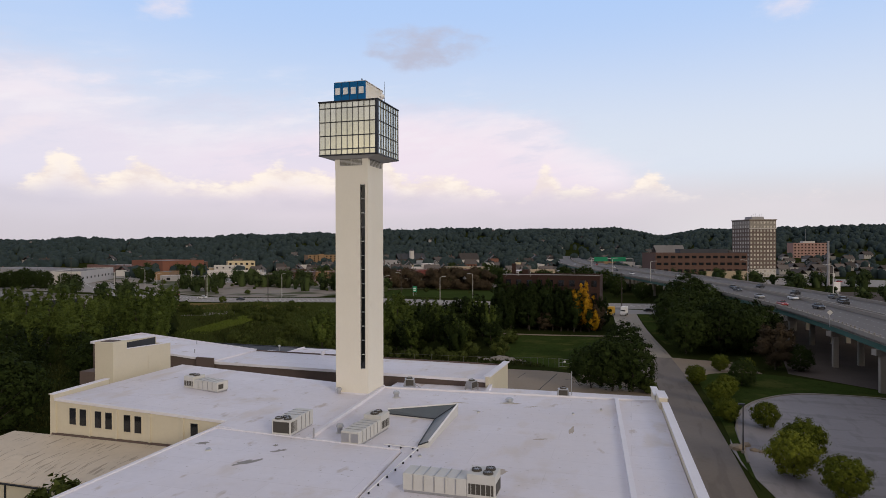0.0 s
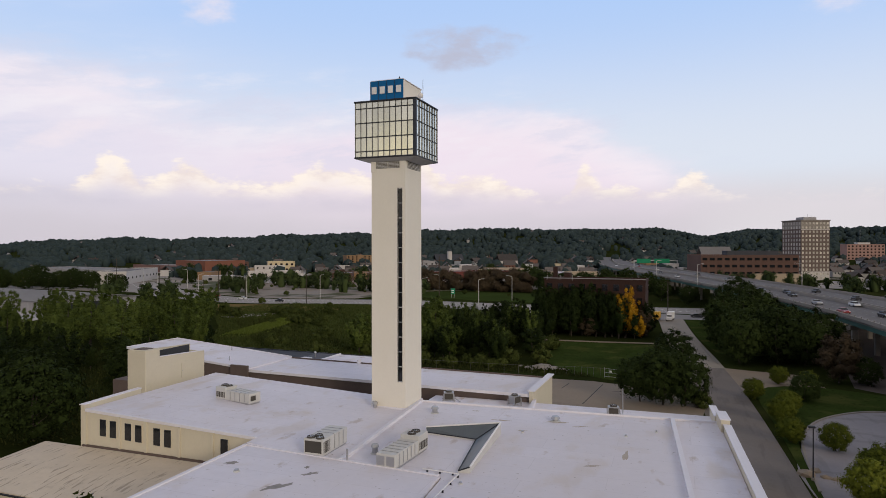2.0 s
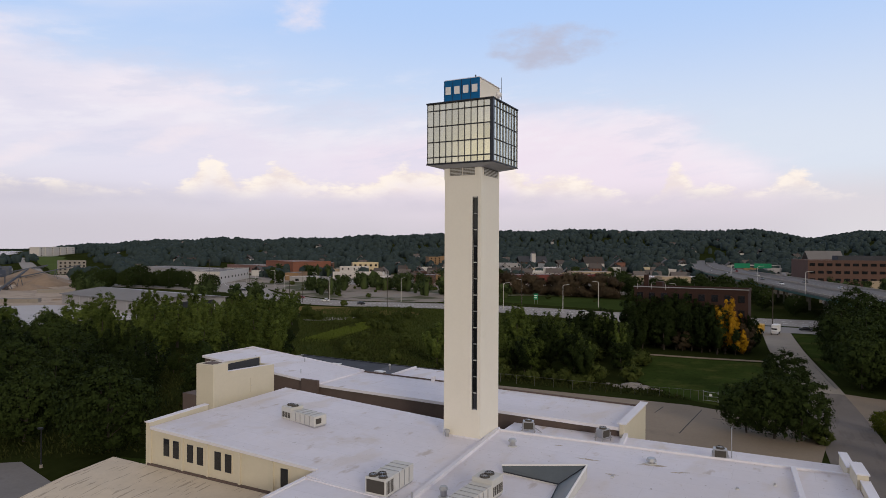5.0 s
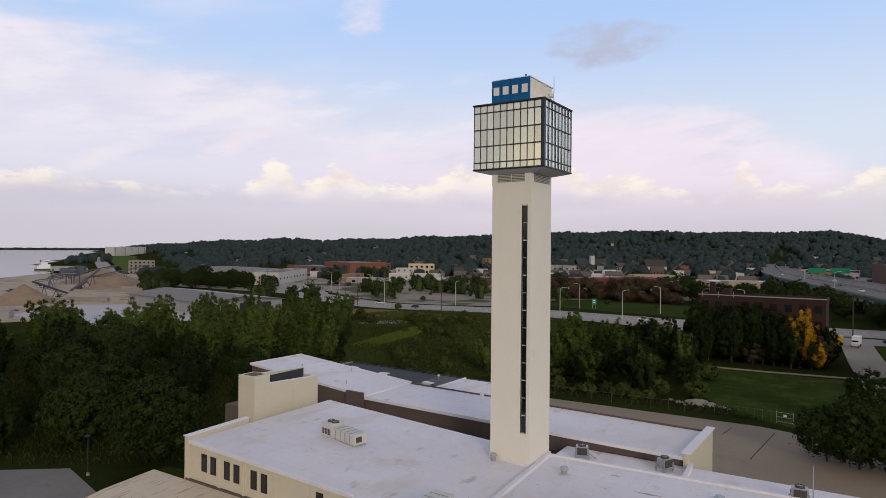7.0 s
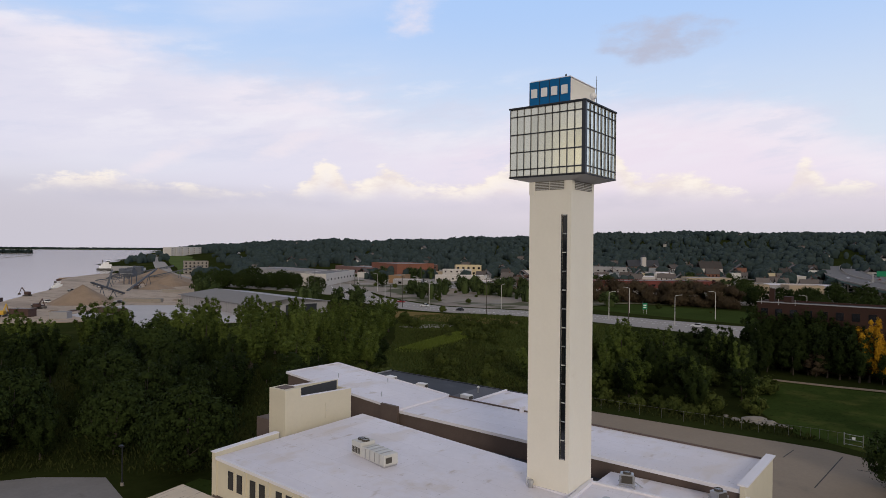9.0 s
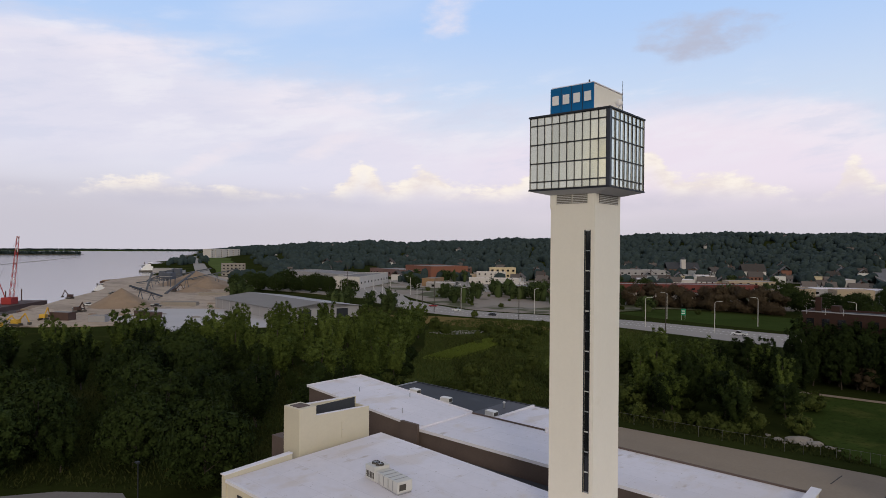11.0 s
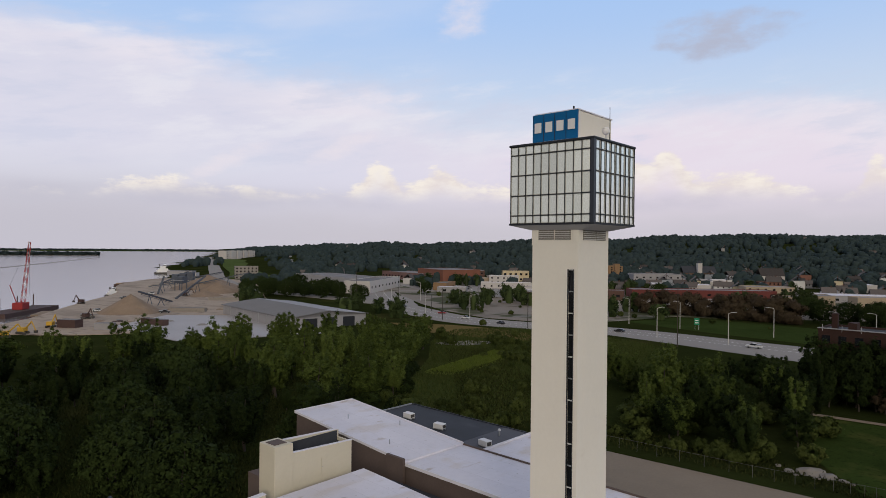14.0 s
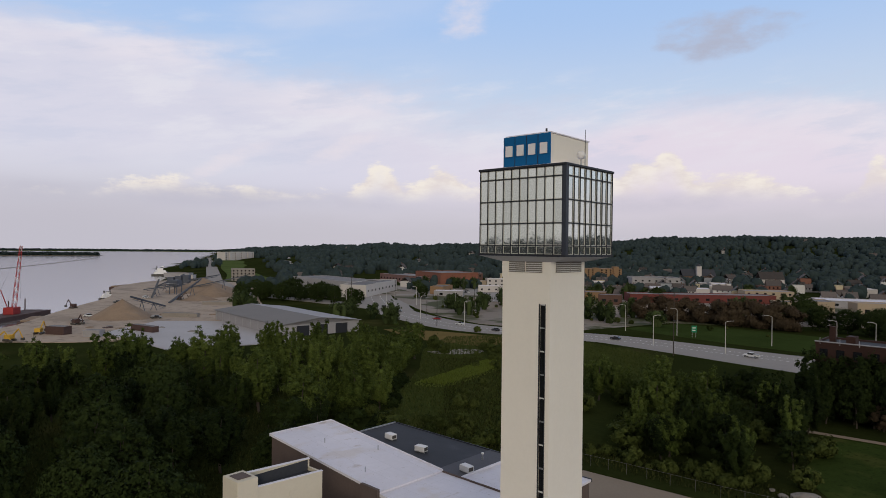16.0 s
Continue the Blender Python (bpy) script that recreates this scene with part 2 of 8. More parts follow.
def add_seams(m, width, length, joint, strength):
    """Overlap seams of the roofing sheets, slightly darker than the sheets."""
    nt = m.node_tree
    tc = nt.nodes.new("ShaderNodeTexCoord")
    br = nt.nodes.new("ShaderNodeTexBrick")
    br.inputs["Color1"].default_value, br.inputs["Color2"].default_value, br.inputs["Mortar"].default_value = (1, 1, 1, 1), (0.95, 0.95, 0.955, 1), (1 - strength, 1 - strength, 1 - strength, 1)
    br.inputs["Scale"].default_value = 1.0
    br.inputs["Mortar Size"].default_value = joint
    br.inputs["Brick Width"].default_value, br.inputs["Row Height"].default_value = length, width
    nt.links.new(tc.outputs["Object"], br.inputs["Vector"])
    bsdf = nt.nodes["Principled BSDF"]
    old = bsdf.inputs["Base Color"].links[0].from_socket
    mx = nt.nodes.new("ShaderNodeMix")
    mx.data_type, mx.blend_type = "RGBA", "MULTIPLY"
    mx.inputs[0].default_value = 1.0
    nt.links.new(old, mx.inputs[6])
    nt.links.new(br.outputs[0], mx.inputs[7])
    nt.links.new(mx.outputs[2], bsdf.inputs["Base Color"])




def add_spots(m, scale, low, high, color, amount, stretch=(1, 1, 1), detail=6.0):
    """Stains and painted rib shadows with their own outline over a surface."""
    nt = m.node_tree
    tc = nt.nodes.new("ShaderNodeTexCoord")
    mp = nt.nodes.new("ShaderNodeMapping")
    mp.inputs["Scale"].default_value = stretch
    nt.links.new(tc.outputs["Object"], mp.inputs[0])
    no = nt.nodes.new("ShaderNodeTexNoise")
    no.inputs["Scale"].default_value, no.inputs["Detail"].default_value = scale, detail
    nt.links.new(mp.outputs[0], no.inputs["Vector"])
    mr = nt.nodes.new("ShaderNodeMapRange")
    mr.interpolation_type = "SMOOTHSTEP"
    mr.inputs[1].default_value, mr.inputs[2].default_value, mr.inputs[4].default_value = low, high, amount
    nt.links.new(no.outputs[0], mr.inputs[0])
    bsdf = nt.nodes["Principled BSDF"]
    mx = nt.nodes.new("ShaderNodeMix")
    mx.data_type = "RGBA"
    nt.links.new(mr.outputs[0], mx.inputs[0])
    nt.links.new(bsdf.inputs["Base Color"].links[0].from_socket, mx.inputs[6])
    mx.inputs[7].default_value = (*color, 1)
    nt.links.new(mx.outputs[2], bsdf.inputs["Base Color"])


add_seams(MEMBRANE, 3.1, 14.0, 0.03, 0.14)
add_spots(MEMBRANE, 0.05, 0.48, 0.70, (0.58, 0.52, 0.50), 0.40)
add_spots(MEMBRANE, 0.16, 0.56, 0.70, (0.54, 0.44, 0.33), 0.32, (1.6, 0.7, 1), 8.0)
add_spots(MEMBRANE, 0.55, 0.63, 0.73, (0.36, 0.27, 0.19), 0.5, (1, 0.45, 1))
add_spots(MEMBRANE, 2.6, 0.66, 0.74, (0.20, 0.16, 0.13), 0.5)
MEMBRANE_EDGE = material("membrane_edge", (0.72, 0.70, 0.75), 0.6, vary=0.06, scale=0.4, fine=3)
CREAM = material("cream_painted_wall", (0.60, 0.545, 0.43), 0.7, vary=0.07, scale=0.25, fine=3, stain=(0.40, 0.34, 0.24), stain_amount=0.18, stain_scale=0.35)
TOWER_CREAM = material("cream_tower_cladding", (0.76, 0.715, 0.625), 0.6, vary=0.05, scale=0.2, fine=3, bump=0.05, stain=(0.52, 0.46, 0.34), stain_amount=0.05, stain_scale=0.3)
BROWN_WALL = material("brown_wall", (0.115, 0.085, 0.075), 0.85, vary=0.2, scale=0.3, fine=4)
DARK_ROOF = material("dark_roof_felt", (0.045, 0.048, 0.058), 0.8, vary=0.25, scale=0.2, fine=3, stain=(0.10, 0.10, 0.11), stain_amount=0.3, stain_scale=0.1)
BLACK = material("black_frame", (0.022, 0.024, 0.03), 0.5, vary=0.1, fine=5, bump=0)
DARK_GLASS = material("dark_glass", (0.012, 0.013, 0.016), 0.08, vary=0.05, bump=0, spec=0.6)
UNIT = material("beige_sheet_metal", (0.55, 0.54, 0.52), 0.5, vary=0.08, scale=0.8, fine=5, stain=(0.28, 0.24, 0.19), stain_amount=0.2, stain_scale=0.9)
UNIT_DARK = material("unit_grille", (0.065, 0.058, 0.05), 0.6, vary=0.2, fine=12)
FENCE_WIRE = material("dull_fence_steel", (0.13, 0.13, 0.125), 0.7, vary=0.15, fine=6)
METAL = material("galvanised_metal", (0.42, 0.42, 0.43), 0.4, metal=0.7, vary=0.12, fine=6)
WHITE = material("white_paint", (0.75, 0.74, 0.74), 0.5, vary=0.06, fine=6)
SLATE = material("grey_glazing_slope", (0.085, 0.10, 0.11), 0.35, vary=0.2, scale=0.6, fine=4, spec=0.5)
ASPHALT = material("asphalt", (0.045, 0.041, 0.039), 0.85, vary=0.2, scale=0.08, fine=2.5, stain=(0.085, 0.078, 0.07), stain_amount=0.4, stain_scale=0.06)
DRIVE = material("worn_drive_surface", (0.19, 0.167, 0.152), 0.9, vary=0.14, scale=0.1, fine=2, spec=0.1, stain=(0.085, 0.075, 0.07), stain_amount=0.4, stain_scale=0.12)
add_spots(DRIVE, 0.5, 0.54, 0.62, (0.10, 0.09, 0.085), 0.3, (1, 0.15, 1))
CONCRETE = material("old_concrete_paving", (0.25, 0.20, 0.15), 0.85, vary=0.16, scale=0.1, fine=2, stain=(0.12, 0.105, 0.09), stain_amount=0.35, stain_scale=0.09)
CONCRETE_ROAD = material("concrete_road", (0.30, 0.278, 0.262), 0.9, spec=0.1, vary=0.1, scale=0.05, fine=1.5, stain=(0.22, 0.20, 0.185), stain_amount=0.3, stain_scale=0.05)
PIER = material("bridge_concrete", (0.26, 0.235, 0.21), 0.85, vary=0.15, scale=0.3, fine=3, stain=(0.12, 0.105, 0.095), stain_amount=0.3, stain_scale=0.3)
GIRDER = material("green_steel_girder", (0.045, 0.12, 0.105), 0.6, vary=0.2, scale=0.4, fine=4, stain=(0.07, 0.05, 0.035), stain_amount=0.2, stain_scale=0.4)
GRASS = material("mown_grass", (0.034, 0.052, 0.013), 0.95, spec=0.0, vary=0.45, scale=0.08, fine=3, bump=0.4, dist=0.1, stain=(0.060, 0.066, 0.018), stain_amount=0.5, stain_scale=0.06)
add_spots(GRASS, 0.12, 0.50, 0.66, (0.075, 0.080, 0.024), 0.6)
add_spots(GRASS, 0.9, 0.55, 0.66, (0.020, 0.030, 0.009), 0.6)
SAND = material("pale_sand_yard", (0.40, 0.32, 0.25), 0.95, vary=0.22, scale=0.02, fine=0.4, stain=(0.17, 0.135, 0.105), stain_amount=0.5, stain_scale=0.02)
add_spots(SAND, 0.05, 0.50, 0.62, (0.24, 0.19, 0.15), 0.6, (0.4, 1.3, 1), 9.0)
add_spots(SAND, 0.22, 0.56, 0.64, (0.17, 0.14, 0.115), 0.6, (1.2, 0.6, 1), 8.0)
GRAVEL = material("gravel_mound", (0.26, 0.19, 0.135), 0.95, vary=0.25, scale=0.15, fine=2, bump=0.5, dist=0.2)
BARK = material("bark", (0.055, 0.045, 0.036), 0.9, vary=0.3, fine=8, bump=0.4)
BRICK = material("dark_red_brick", (0.038, 0.018, 0.014), 0.85, vary=0.2, scale=0.3, fine=6)
BRICK_FAR = material("red_brick_far", (0.105, 0.060, 0.048), 0.85, vary=0.15, scale=0.1, fine=2)
TAN = material("tan_brick", (0.36, 0.29, 0.21), 0.85, vary=0.12, scale=0.1, fine=2)
OCHRE = material("ochre_brick", (0.25, 0.155, 0.085), 0.85, vary=0.12, scale=0.1, fine=2)
PALE = material("pale_render", (0.50, 0.47, 0.455), 0.8, vary=0.08, scale=0.1, fine=2)
GREY_SHEET = material("grey_sheet_cladding", (0.30, 0.29, 0.30), 0.6, vary=0.1, scale=0.08, fine=1.0)
GREY_ROOF = material("grey_roof", (0.21, 0.20, 0.205), 0.8, vary=0.15, scale=0.08, fine=1.5, per_object=0.3)
HOUSE_WALL = material("painted_clapboard", (0.37, 0.355, 0.345), 0.8, vary=0.05, fine=4, per_object=0.55)
HOUSE_ROOF = material("shingle_roof", (0.095, 0.082, 0.078), 0.9, vary=0.15, fine=4, per_object=0.5)
SIGN_BLUE = material("blue_sign_panel", (0.008, 0.115, 0.30), 0.55, spec=0.1, vary=0.06, scale=0.5, fine=4, bump=0)
RED_PAINT = material("red_paint", (0.30, 0.03, 0.03), 0.6, vary=0.15, fine=3)
YELLOW_PAINT = material("yellow_paint", (0.55, 0.33, 0.04), 0.6, vary=0.12, fine=3)
RUST = material("rusty_steel", (0.075, 0.045, 0.04), 0.8, vary=0.3, scale=0.3, fine=3)
SIGN_GREEN = material("green_road_sign", (0.0, 0.19, 0.09), 0.5, vary=0.05, bump=0)
LEAF = leaf_material("tree_leaves", (0.008, 0.014, 0.004), (0.040, 0.058, 0.016))
LEAF_WILLOW = leaf_material("poplar_leaves", (0.020, 0.032, 0.007), (0.112, 0.148, 0.034), island=0.5)
# thicket leaves darkened in colour to stand for shade among the near trees
LEAF_SHADED = leaf_material("shaded_thicket_leaves", (0.004, 0.008, 0.003), (0.028, 0.042, 0.011), island=0.5)
LEAF_SCRUB = leaf_material("scrub_leaves", (0.018, 0.028, 0.007), (0.085, 0.104, 0.028), island=0.4)
LEAF_LIGHT = leaf_material("young_tree_leaves", (0.032, 0.046, 0.007), (0.17, 0.19, 0.026))
LEAF_YELLOW = leaf_material("autumn_leaves", (0.20, 0.085, 0.008), (0.60, 0.34, 0.02))
LEAF_RUST = leaf_material("rusty_leaves", (0.050, 0.037, 0.024), (0.080, 0.060, 0.038), island=0.4)
LEAF_TOWN = leaf_material("town_tree_leaves", (0.014, 0.024, 0.009), (0.070, 0.094, 0.034), island=0.9)
# blue-grey haze of distance is mixed into this leaf colour
LEAF_FAR_HAZE = leaf_material("hazy_far_leaves", (0.029, 0.043, 0.044), (0.044, 0.061, 0.060), island=0.8)
WEEDS = leaf_material("rough_grass_and_weeds", (0.014, 0.021, 0.006), (0.050, 0.055, 0.016), island=0.9)


def thing(name, x=0, y=0, z=0, rz=0, label="", category="", group="", kind=""):
    ob = new(name)
    ob.matrix_basis = pose(x, y, z, 0, 0, rz)
    ob.empty_display_size = 0.3
    return tagged(ob, label, category, group, kind)


def finish(name, bm, mat, smooth=False):
    me = bpy.data.meshes.new(name)
    bm.to_mesh(me)
    bm.free()
    me.materials.append(mat)
    if smooth:
        me.shade_smooth()
    return me


def part(name, bm, mat, parent, label="", smooth=False):
    ob = new(name, finish(name, bm, mat, smooth))
    ob.parent = parent
    return tagged(ob, label)


def structure(name, bm, mat, label="", category="", smooth=False):
    return tagged(new(name, finish(name, bm, mat, smooth)), label, category, kind="structure")


def box(bm, x0, y0, z0, x1, y1, z1, rz=0.0, bevel=0.0):
    m = Matrix.Translation(((x0 + x1) / 2, (y0 + y1) / 2, (z0 + z1) / 2)) @ Matrix.Rotation(radians(rz), 4, "Z") @ Matrix.Diagonal((abs(x1 - x0), abs(y1 - y0), abs(z1 - z0), 1))
    made = bmesh.ops.create_cube(bm, size=1.0, matrix=m)
    if bevel:
        edges = list({e for v in made["verts"] for e in v.link_edges})
        bmesh.ops.bevel(bm, geom=edges, offset=bevel, segments=1, affect="EDGES")
    return bm


def bx(*a, **k):
    return box(bmesh.new(), *a, **k)


def tube(bm, p0, p1, r0, r1=None, seg=8):
    p0, p1 = Vector(p0), Vector(p1)
    r1 = r0 if r1 is None else r1
    d = p1 - p0
    m = Matrix.Translation((p0 + p1) / 2) @ d.to_track_quat("Z", "Y").to_matrix().to_4x4()
    bmesh.ops.create_cone(bm, cap_ends=True, segments=seg, radius1=r0, radius2=r1, depth=d.length, matrix=m)
    return bm


def tb(*a, **k):
    return tube(bmesh.new(), *a, **k)


def prism(bm, outline, z0, z1):
    """An upright solid over a plan outline (counter-clockwise)."""
    lo = [bm.verts.new((x, y, z0)) for x, y in outline]
    hi = [bm.verts.new((x, y, z1)) for x, y in outline]
    n = len(outline)
    bm.faces.new(list(reversed(lo)))
    bm.faces.new(hi)
    for i in range(n):
        bm.faces.new((lo[i], lo[(i + 1) % n], hi[(i + 1) % n], hi[i]))
    bmesh.ops.recalc_face_normals(bm, faces=bm.faces)
    return bm


def ribbon(bm, line, width, z, thick=0.12, left=None):
    """A band of the given width along a plan line; z may be one height or one for each point."""
    pts = [Vector((p[0], p[1])) for p in line]
    zs = z if isinstance(z, (list, tuple)) else [z] * len(pts)
    rows = []
    for i, p in enumerate(pts):
        a, b = pts[max(i - 1, 0)], pts[min(i + 1, len(pts) - 1)]
        t = (b - a).normalized()
        nrm = Vector((-t.y, t.x))
        w0, w1 = (width / 2, -width / 2) if left is None else left
        rows.append([bm.verts.new((*(p + nrm * w0), zs[i])), bm.verts.new((*(p + nrm * w1), zs[i])),
                     bm.verts.new((*(p + nrm * w1), zs[i] - thick)), bm.verts.new((*(p + nrm * w0), zs[i] - thick))])
    for a, b in zip(rows, rows[1:]):
        for k in range(4):
            bm.faces.new((a[k], a[(k + 1) % 4], b[(k + 1) % 4], b[k]))
    bm.faces.new(rows[0])
    bm.faces.new(list(reversed(rows[-1])))
    bmesh.ops.recalc_face_normals(bm, faces=bm.faces)
    return bm


def smooth_line(pts, n=8):
    """A Catmull-Rom line through plan points."""
    pts = [Vector(p) for p in pts]
    out = []
    for i in range(len(pts) - 1):
        p0, p1, p2, p3 = pts[max(i - 1, 0)], pts[i], pts[i + 1], pts[min(i + 2, len(pts) - 1)]
        for k in range(n):
            t = k / n
            out.append(0.5 * ((2 * p1) + (p2 - p0) * t + (2 * p0 - 5 * p1 + 4 * p2 - p3) * t * t + (3 * p1 - p0 - 3 * p2 + p3) * t ** 3))
    return out + [pts[-1]]


def sheet(bm, corners, thick):
    """A slab under four or more corner points that may differ in height."""
    hi = [bm.verts.new(c) for c in corners]
    lo = [bm.verts.new((c[0], c[1], c[2] - thick)) for c in corners]
    n = len(hi)
    bm.faces.new(hi)
    bm.faces.new(list(reversed(lo)))
    for i in range(n):
        bm.faces.new((hi[i], lo[i], lo[(i + 1) % n], hi[(i + 1) % n]))
    bmesh.ops.recalc_face_normals(bm, faces=bm.faces)
    return bm


def beam(bm, p0, p1, width, height):
    """A bar with an upright rectangular section; p0 and p1 lie on the middle of its top."""
    p0, p1 = Vector(p0), Vector(p1)
    d = p1 - p0
    n = Vector((-d.y, d.x, 0)).normalized() * width / 2
    return sheet(bm, [p0 + n, p0 - n, p1 - n, p1 + n], height)


def bmm(*a):
    return beam(bmesh.new(), *a)

# ---- the factory building ----
factory = thing("factory_building", 4, -12, 0, label="low cream factory building with flat white membrane roofs", category="building")
factory.matrix_basis = pose(0, 0, 0)


A_Z, B_Z, D_Z, E_Z = 7.25, 7.4, 7.2, 6.8
AW, AE = 8.5, 7.2        # the window wing's roof is tilted down eastwards to fit the camera's view


def field(corners, wall=CREAM, mat=MEMBRANE, label="", inset=0.08):
    """One roof field with the walls below it."""
    low = min(c[2] for c in corners)
    cx, cy = sum(c[0] for c in corners) / len(corners), sum(c[1] for c in corners) / len(corners)
    part("wall", sheet(bmesh.new(), [(c[0] + (cx - c[0]) * 0.004, c[1] + (cy - c[1]) * 0.004, c[2] - 0.27) for c in corners], low - 0.27), wall, factory)
    return part("roof_deck", sheet(bmesh.new(), corners, 0.266), mat, factory, label)


def roof_a(x):
    return AW + (AE - AW) * (x + 30.6) / 34.6


field([(-30.6, -20.4, AW), (-6.95, -20.4, roof_a(-6.95)), (-6.95, -22.0, roof_a(-6.95)), (4.1, -22.6, AE), (2.7, 1.2, AE), (-30.8, 2.2, AW)], label="white membrane roof with seams")
field([(-6.9, -46, B_Z), (15.4, -46, B_Z), (14.3, -23.6, B_Z), (-6.9, -22.1, B_Z)], label="white membrane roof with grey puddle stains")
field([(15.5, -46, D_Z), (40.4, -46, D_Z), (38.2, 3.1, D_Z), (2.9, 1.0, D_Z), (4.3, -22.8, D_Z), (14.42, -23.5, D_Z)], label="white membrane roof with brown stains")
field([(-30.9, 2.3, 5.6), (2.5, 1.3, 5.6), (2.5, 7.0, 5.6), (-30.9, 7.4, 5.6)], mat=DARK_ROOF, wall=BROWN_WALL, label="narrow dark gutter roof along the wing")
field([(2.6, 1.3, E_Z), (38.1, 3.35, E_Z), (37.7, 7.6, E_Z), (2.6, 6.6, E_Z)], label="narrow lower roof strip")
# curbs between the roof fields
for p0, p1, w, h in (((4.2, -22.8, AE + 0.34), (2.75, 0.9, AE + 0.34), 0.42, 0.6), ((2.7, 1.1, D_Z + 0.2), (38.1, 3.2, D_Z + 0.2), 0.4, 0.7), ((36.2, -46, D_Z + 0.3), (33.2, 2.7, D_Z + 0.3), 0.45, 0.4),
                     ((-6.9, -46, B_Z + 0.14), (-6.9, -22.1, B_Z + 0.14), 0.35, 0.5), ((-6.7, -22.15, B_Z + 0.1), (14.2, -23.6, B_Z + 0.1), 0.3, 0.5), ((16.6, 2.3, E_Z + 0.5), (16.3, 6.9, E_Z + 0.5), 0.4, 0.6)):
    part("curb", bmm(p0, p1, w, h), MEMBRANE_EDGE, factory)
# east parapet, with a taller stretch and an offset
for p0, p1, w, z0, z1 in (((40.75, -46), (38.75, -0.6), 0.62, 5.5, 8.0), ((38.6, -0.5), (38.35, 3.2), 0.9, 5.5, 8.5), ((38.05, 3.3), (37.75, 8.2), 0.62, 0, 7.9)):
    part("parapet", bmm((*p0, z1), (*p1, z1), w, z1 - z0), CREAM, factory)
    part("coping", bmm((*p0, z1 + 0.12), (*p1, z1 + 0.12), w + 0.18, 0.116), MEMBRANE_EDGE, factory)
# west parapet and front edge of the window wing
part("parapet", bmm((-30.8, -20.5, AW + 0.5), (-31.4, -11.6, AW + 0.5), 0.5, 6), CREAM, factory)
part("coping", bmm((-30.8, -20.6, AW + 0.61), (-31.4, -11.6, AW + 0.61), 0.7, 0.106), MEMBRANE_EDGE, factory)
part("coping", bmm((-30.4, -20.36, AW + 0.1), (-7.0, -20.36, roof_a(-7.0) + 0.1), 0.34, 0.3), MEMBRANE_EDGE, factory)
for x0 in (-28.2, -26.7, -24.5, -23.0, -20.4, -18.9, -11.4):
    dz = (roof_a(x0) - 7.3) * 0.8
    win = part("window", bx(x0 - 0.08, -20.46, 4.72 + dz, x0 + 1.0, -20.345, 6.78 + dz), CREAM, factory)
    part("frame", bx(x0, -20.48, 4.8 + dz, x0 + 0.92, -20.465, 6.7 + dz), BLACK, win)
    part("pane", bx(x0 + 0.07, -20.5, 4.88 + dz, x0 + 0.85, -20.484, 6.62 + dz), DARK_GLASS, win)
for x0 in (-30.5, -25.4, -21.6, -17.0, -12.6):
    part("pilaster", bx(x0, -20.54, 3.9, x0 + 0.28, -20.35, roof_a(x0) - 0.25), CREAM, factory)
part("plinth", bx(-30.75, -20.62, 3.2, -7.0, -20.35, 4.5), BROWN_WALL, factory, "dark flashing band above the shed roof")

# lower shed in front of the window wing
shed = thing("lean_to_shed", -21, -26, 0, label="low shed with a weathered beige metal roof", category="shed")
SHED_ROOF = material("weathered_beige_roof", (0.58, 0.50, 0.40), 0.75, vary=0.12, scale=0.3, fine=2.5, stain=(0.30, 0.25, 0.19), stain_amount=0.35, stain_scale=0.5)
# short dark dashes: shadows of the roof ribs, put into the colour
add_spots(SHED_ROOF, 0.9, 0.60, 0.64, (0.24, 0.20, 0.155), 0.6, (3.6, 0.45, 1), 3.0)
bm = bmesh.new()
prof = [(-31.2, 3.0), (-31.2, 3.12), (-26.5, 3.9), (-20.62, 4.3), (-20.62, 4.15), (-26.5, 3.75)]
ends = []
for x in (-36.5, -7.1):
    ends.append([bm.verts.new((x + 21, y + 26, z)) for y, z in prof])
for i in range(len(prof)):
    j = (i + 1) % len(prof)
    bm.faces.new((ends[0][i], ends[1][i], ends[1][j], ends[0][j]))
bm.faces.new(ends[0]); bm.faces.new(list(reversed(ends[1])))
bmesh.ops.recalc_face_normals(bm, faces=bm.faces)
part("roof", bm, SHED_ROOF, shed, "weathered beige roof with rib shadows painted as dark streaks")
part("wall", bx(-15.3, -5.0, 0, 13.8, 5.3, 3.0), CREAM, shed)
for i in range(6):
    part("wall_batten", bx(-15.3 + i * 5.6, -5.08, 0.2, -15.1 + i * 5.6, -5.0, 3.0), BLACK, shed)
part("gutter", bx(-15.5, -5.4, 2.86, 13.9, -5.22, 3.0), BLACK, shed)

# stair penthouse with its chimney-like pillar
pent = thing("roof_penthouse", -33.7, -4.9, 2.35, label="cream rendered stair penthouse with a dark sunken roof", category="penthouse")
part("front_wall", sheet(bmesh.new(), [(1.1, -4.7, 10.05), (1.35, -4.7, 10.05), (1.35, 6.4, 9.5), (1.1, 6.4, 9.5)], 9.4), CREAM, pent)
part("back_wall", sheet(bmesh.new(), [(-1.5, -4.7, 10.85), (-1.25, -4.7, 10.85), (-1.25, 6.4, 10.35), (-1.5, 6.4, 10.35)], 10), CREAM, pent)
part("side_wall", bx(-1.24, 6.1, 0, 1.09, 6.4, 9.45), CREAM, pent)
part("roof", bx(-1.24, -2.45, 8.9, 1.09, 6.08, 9.05), DARK_ROOF, pent, "black felt roof")
part("upstand", bx(-1.245, -2.43, 9.06, -1.1, 6.06, 10.3), DARK_ROOF, pent)
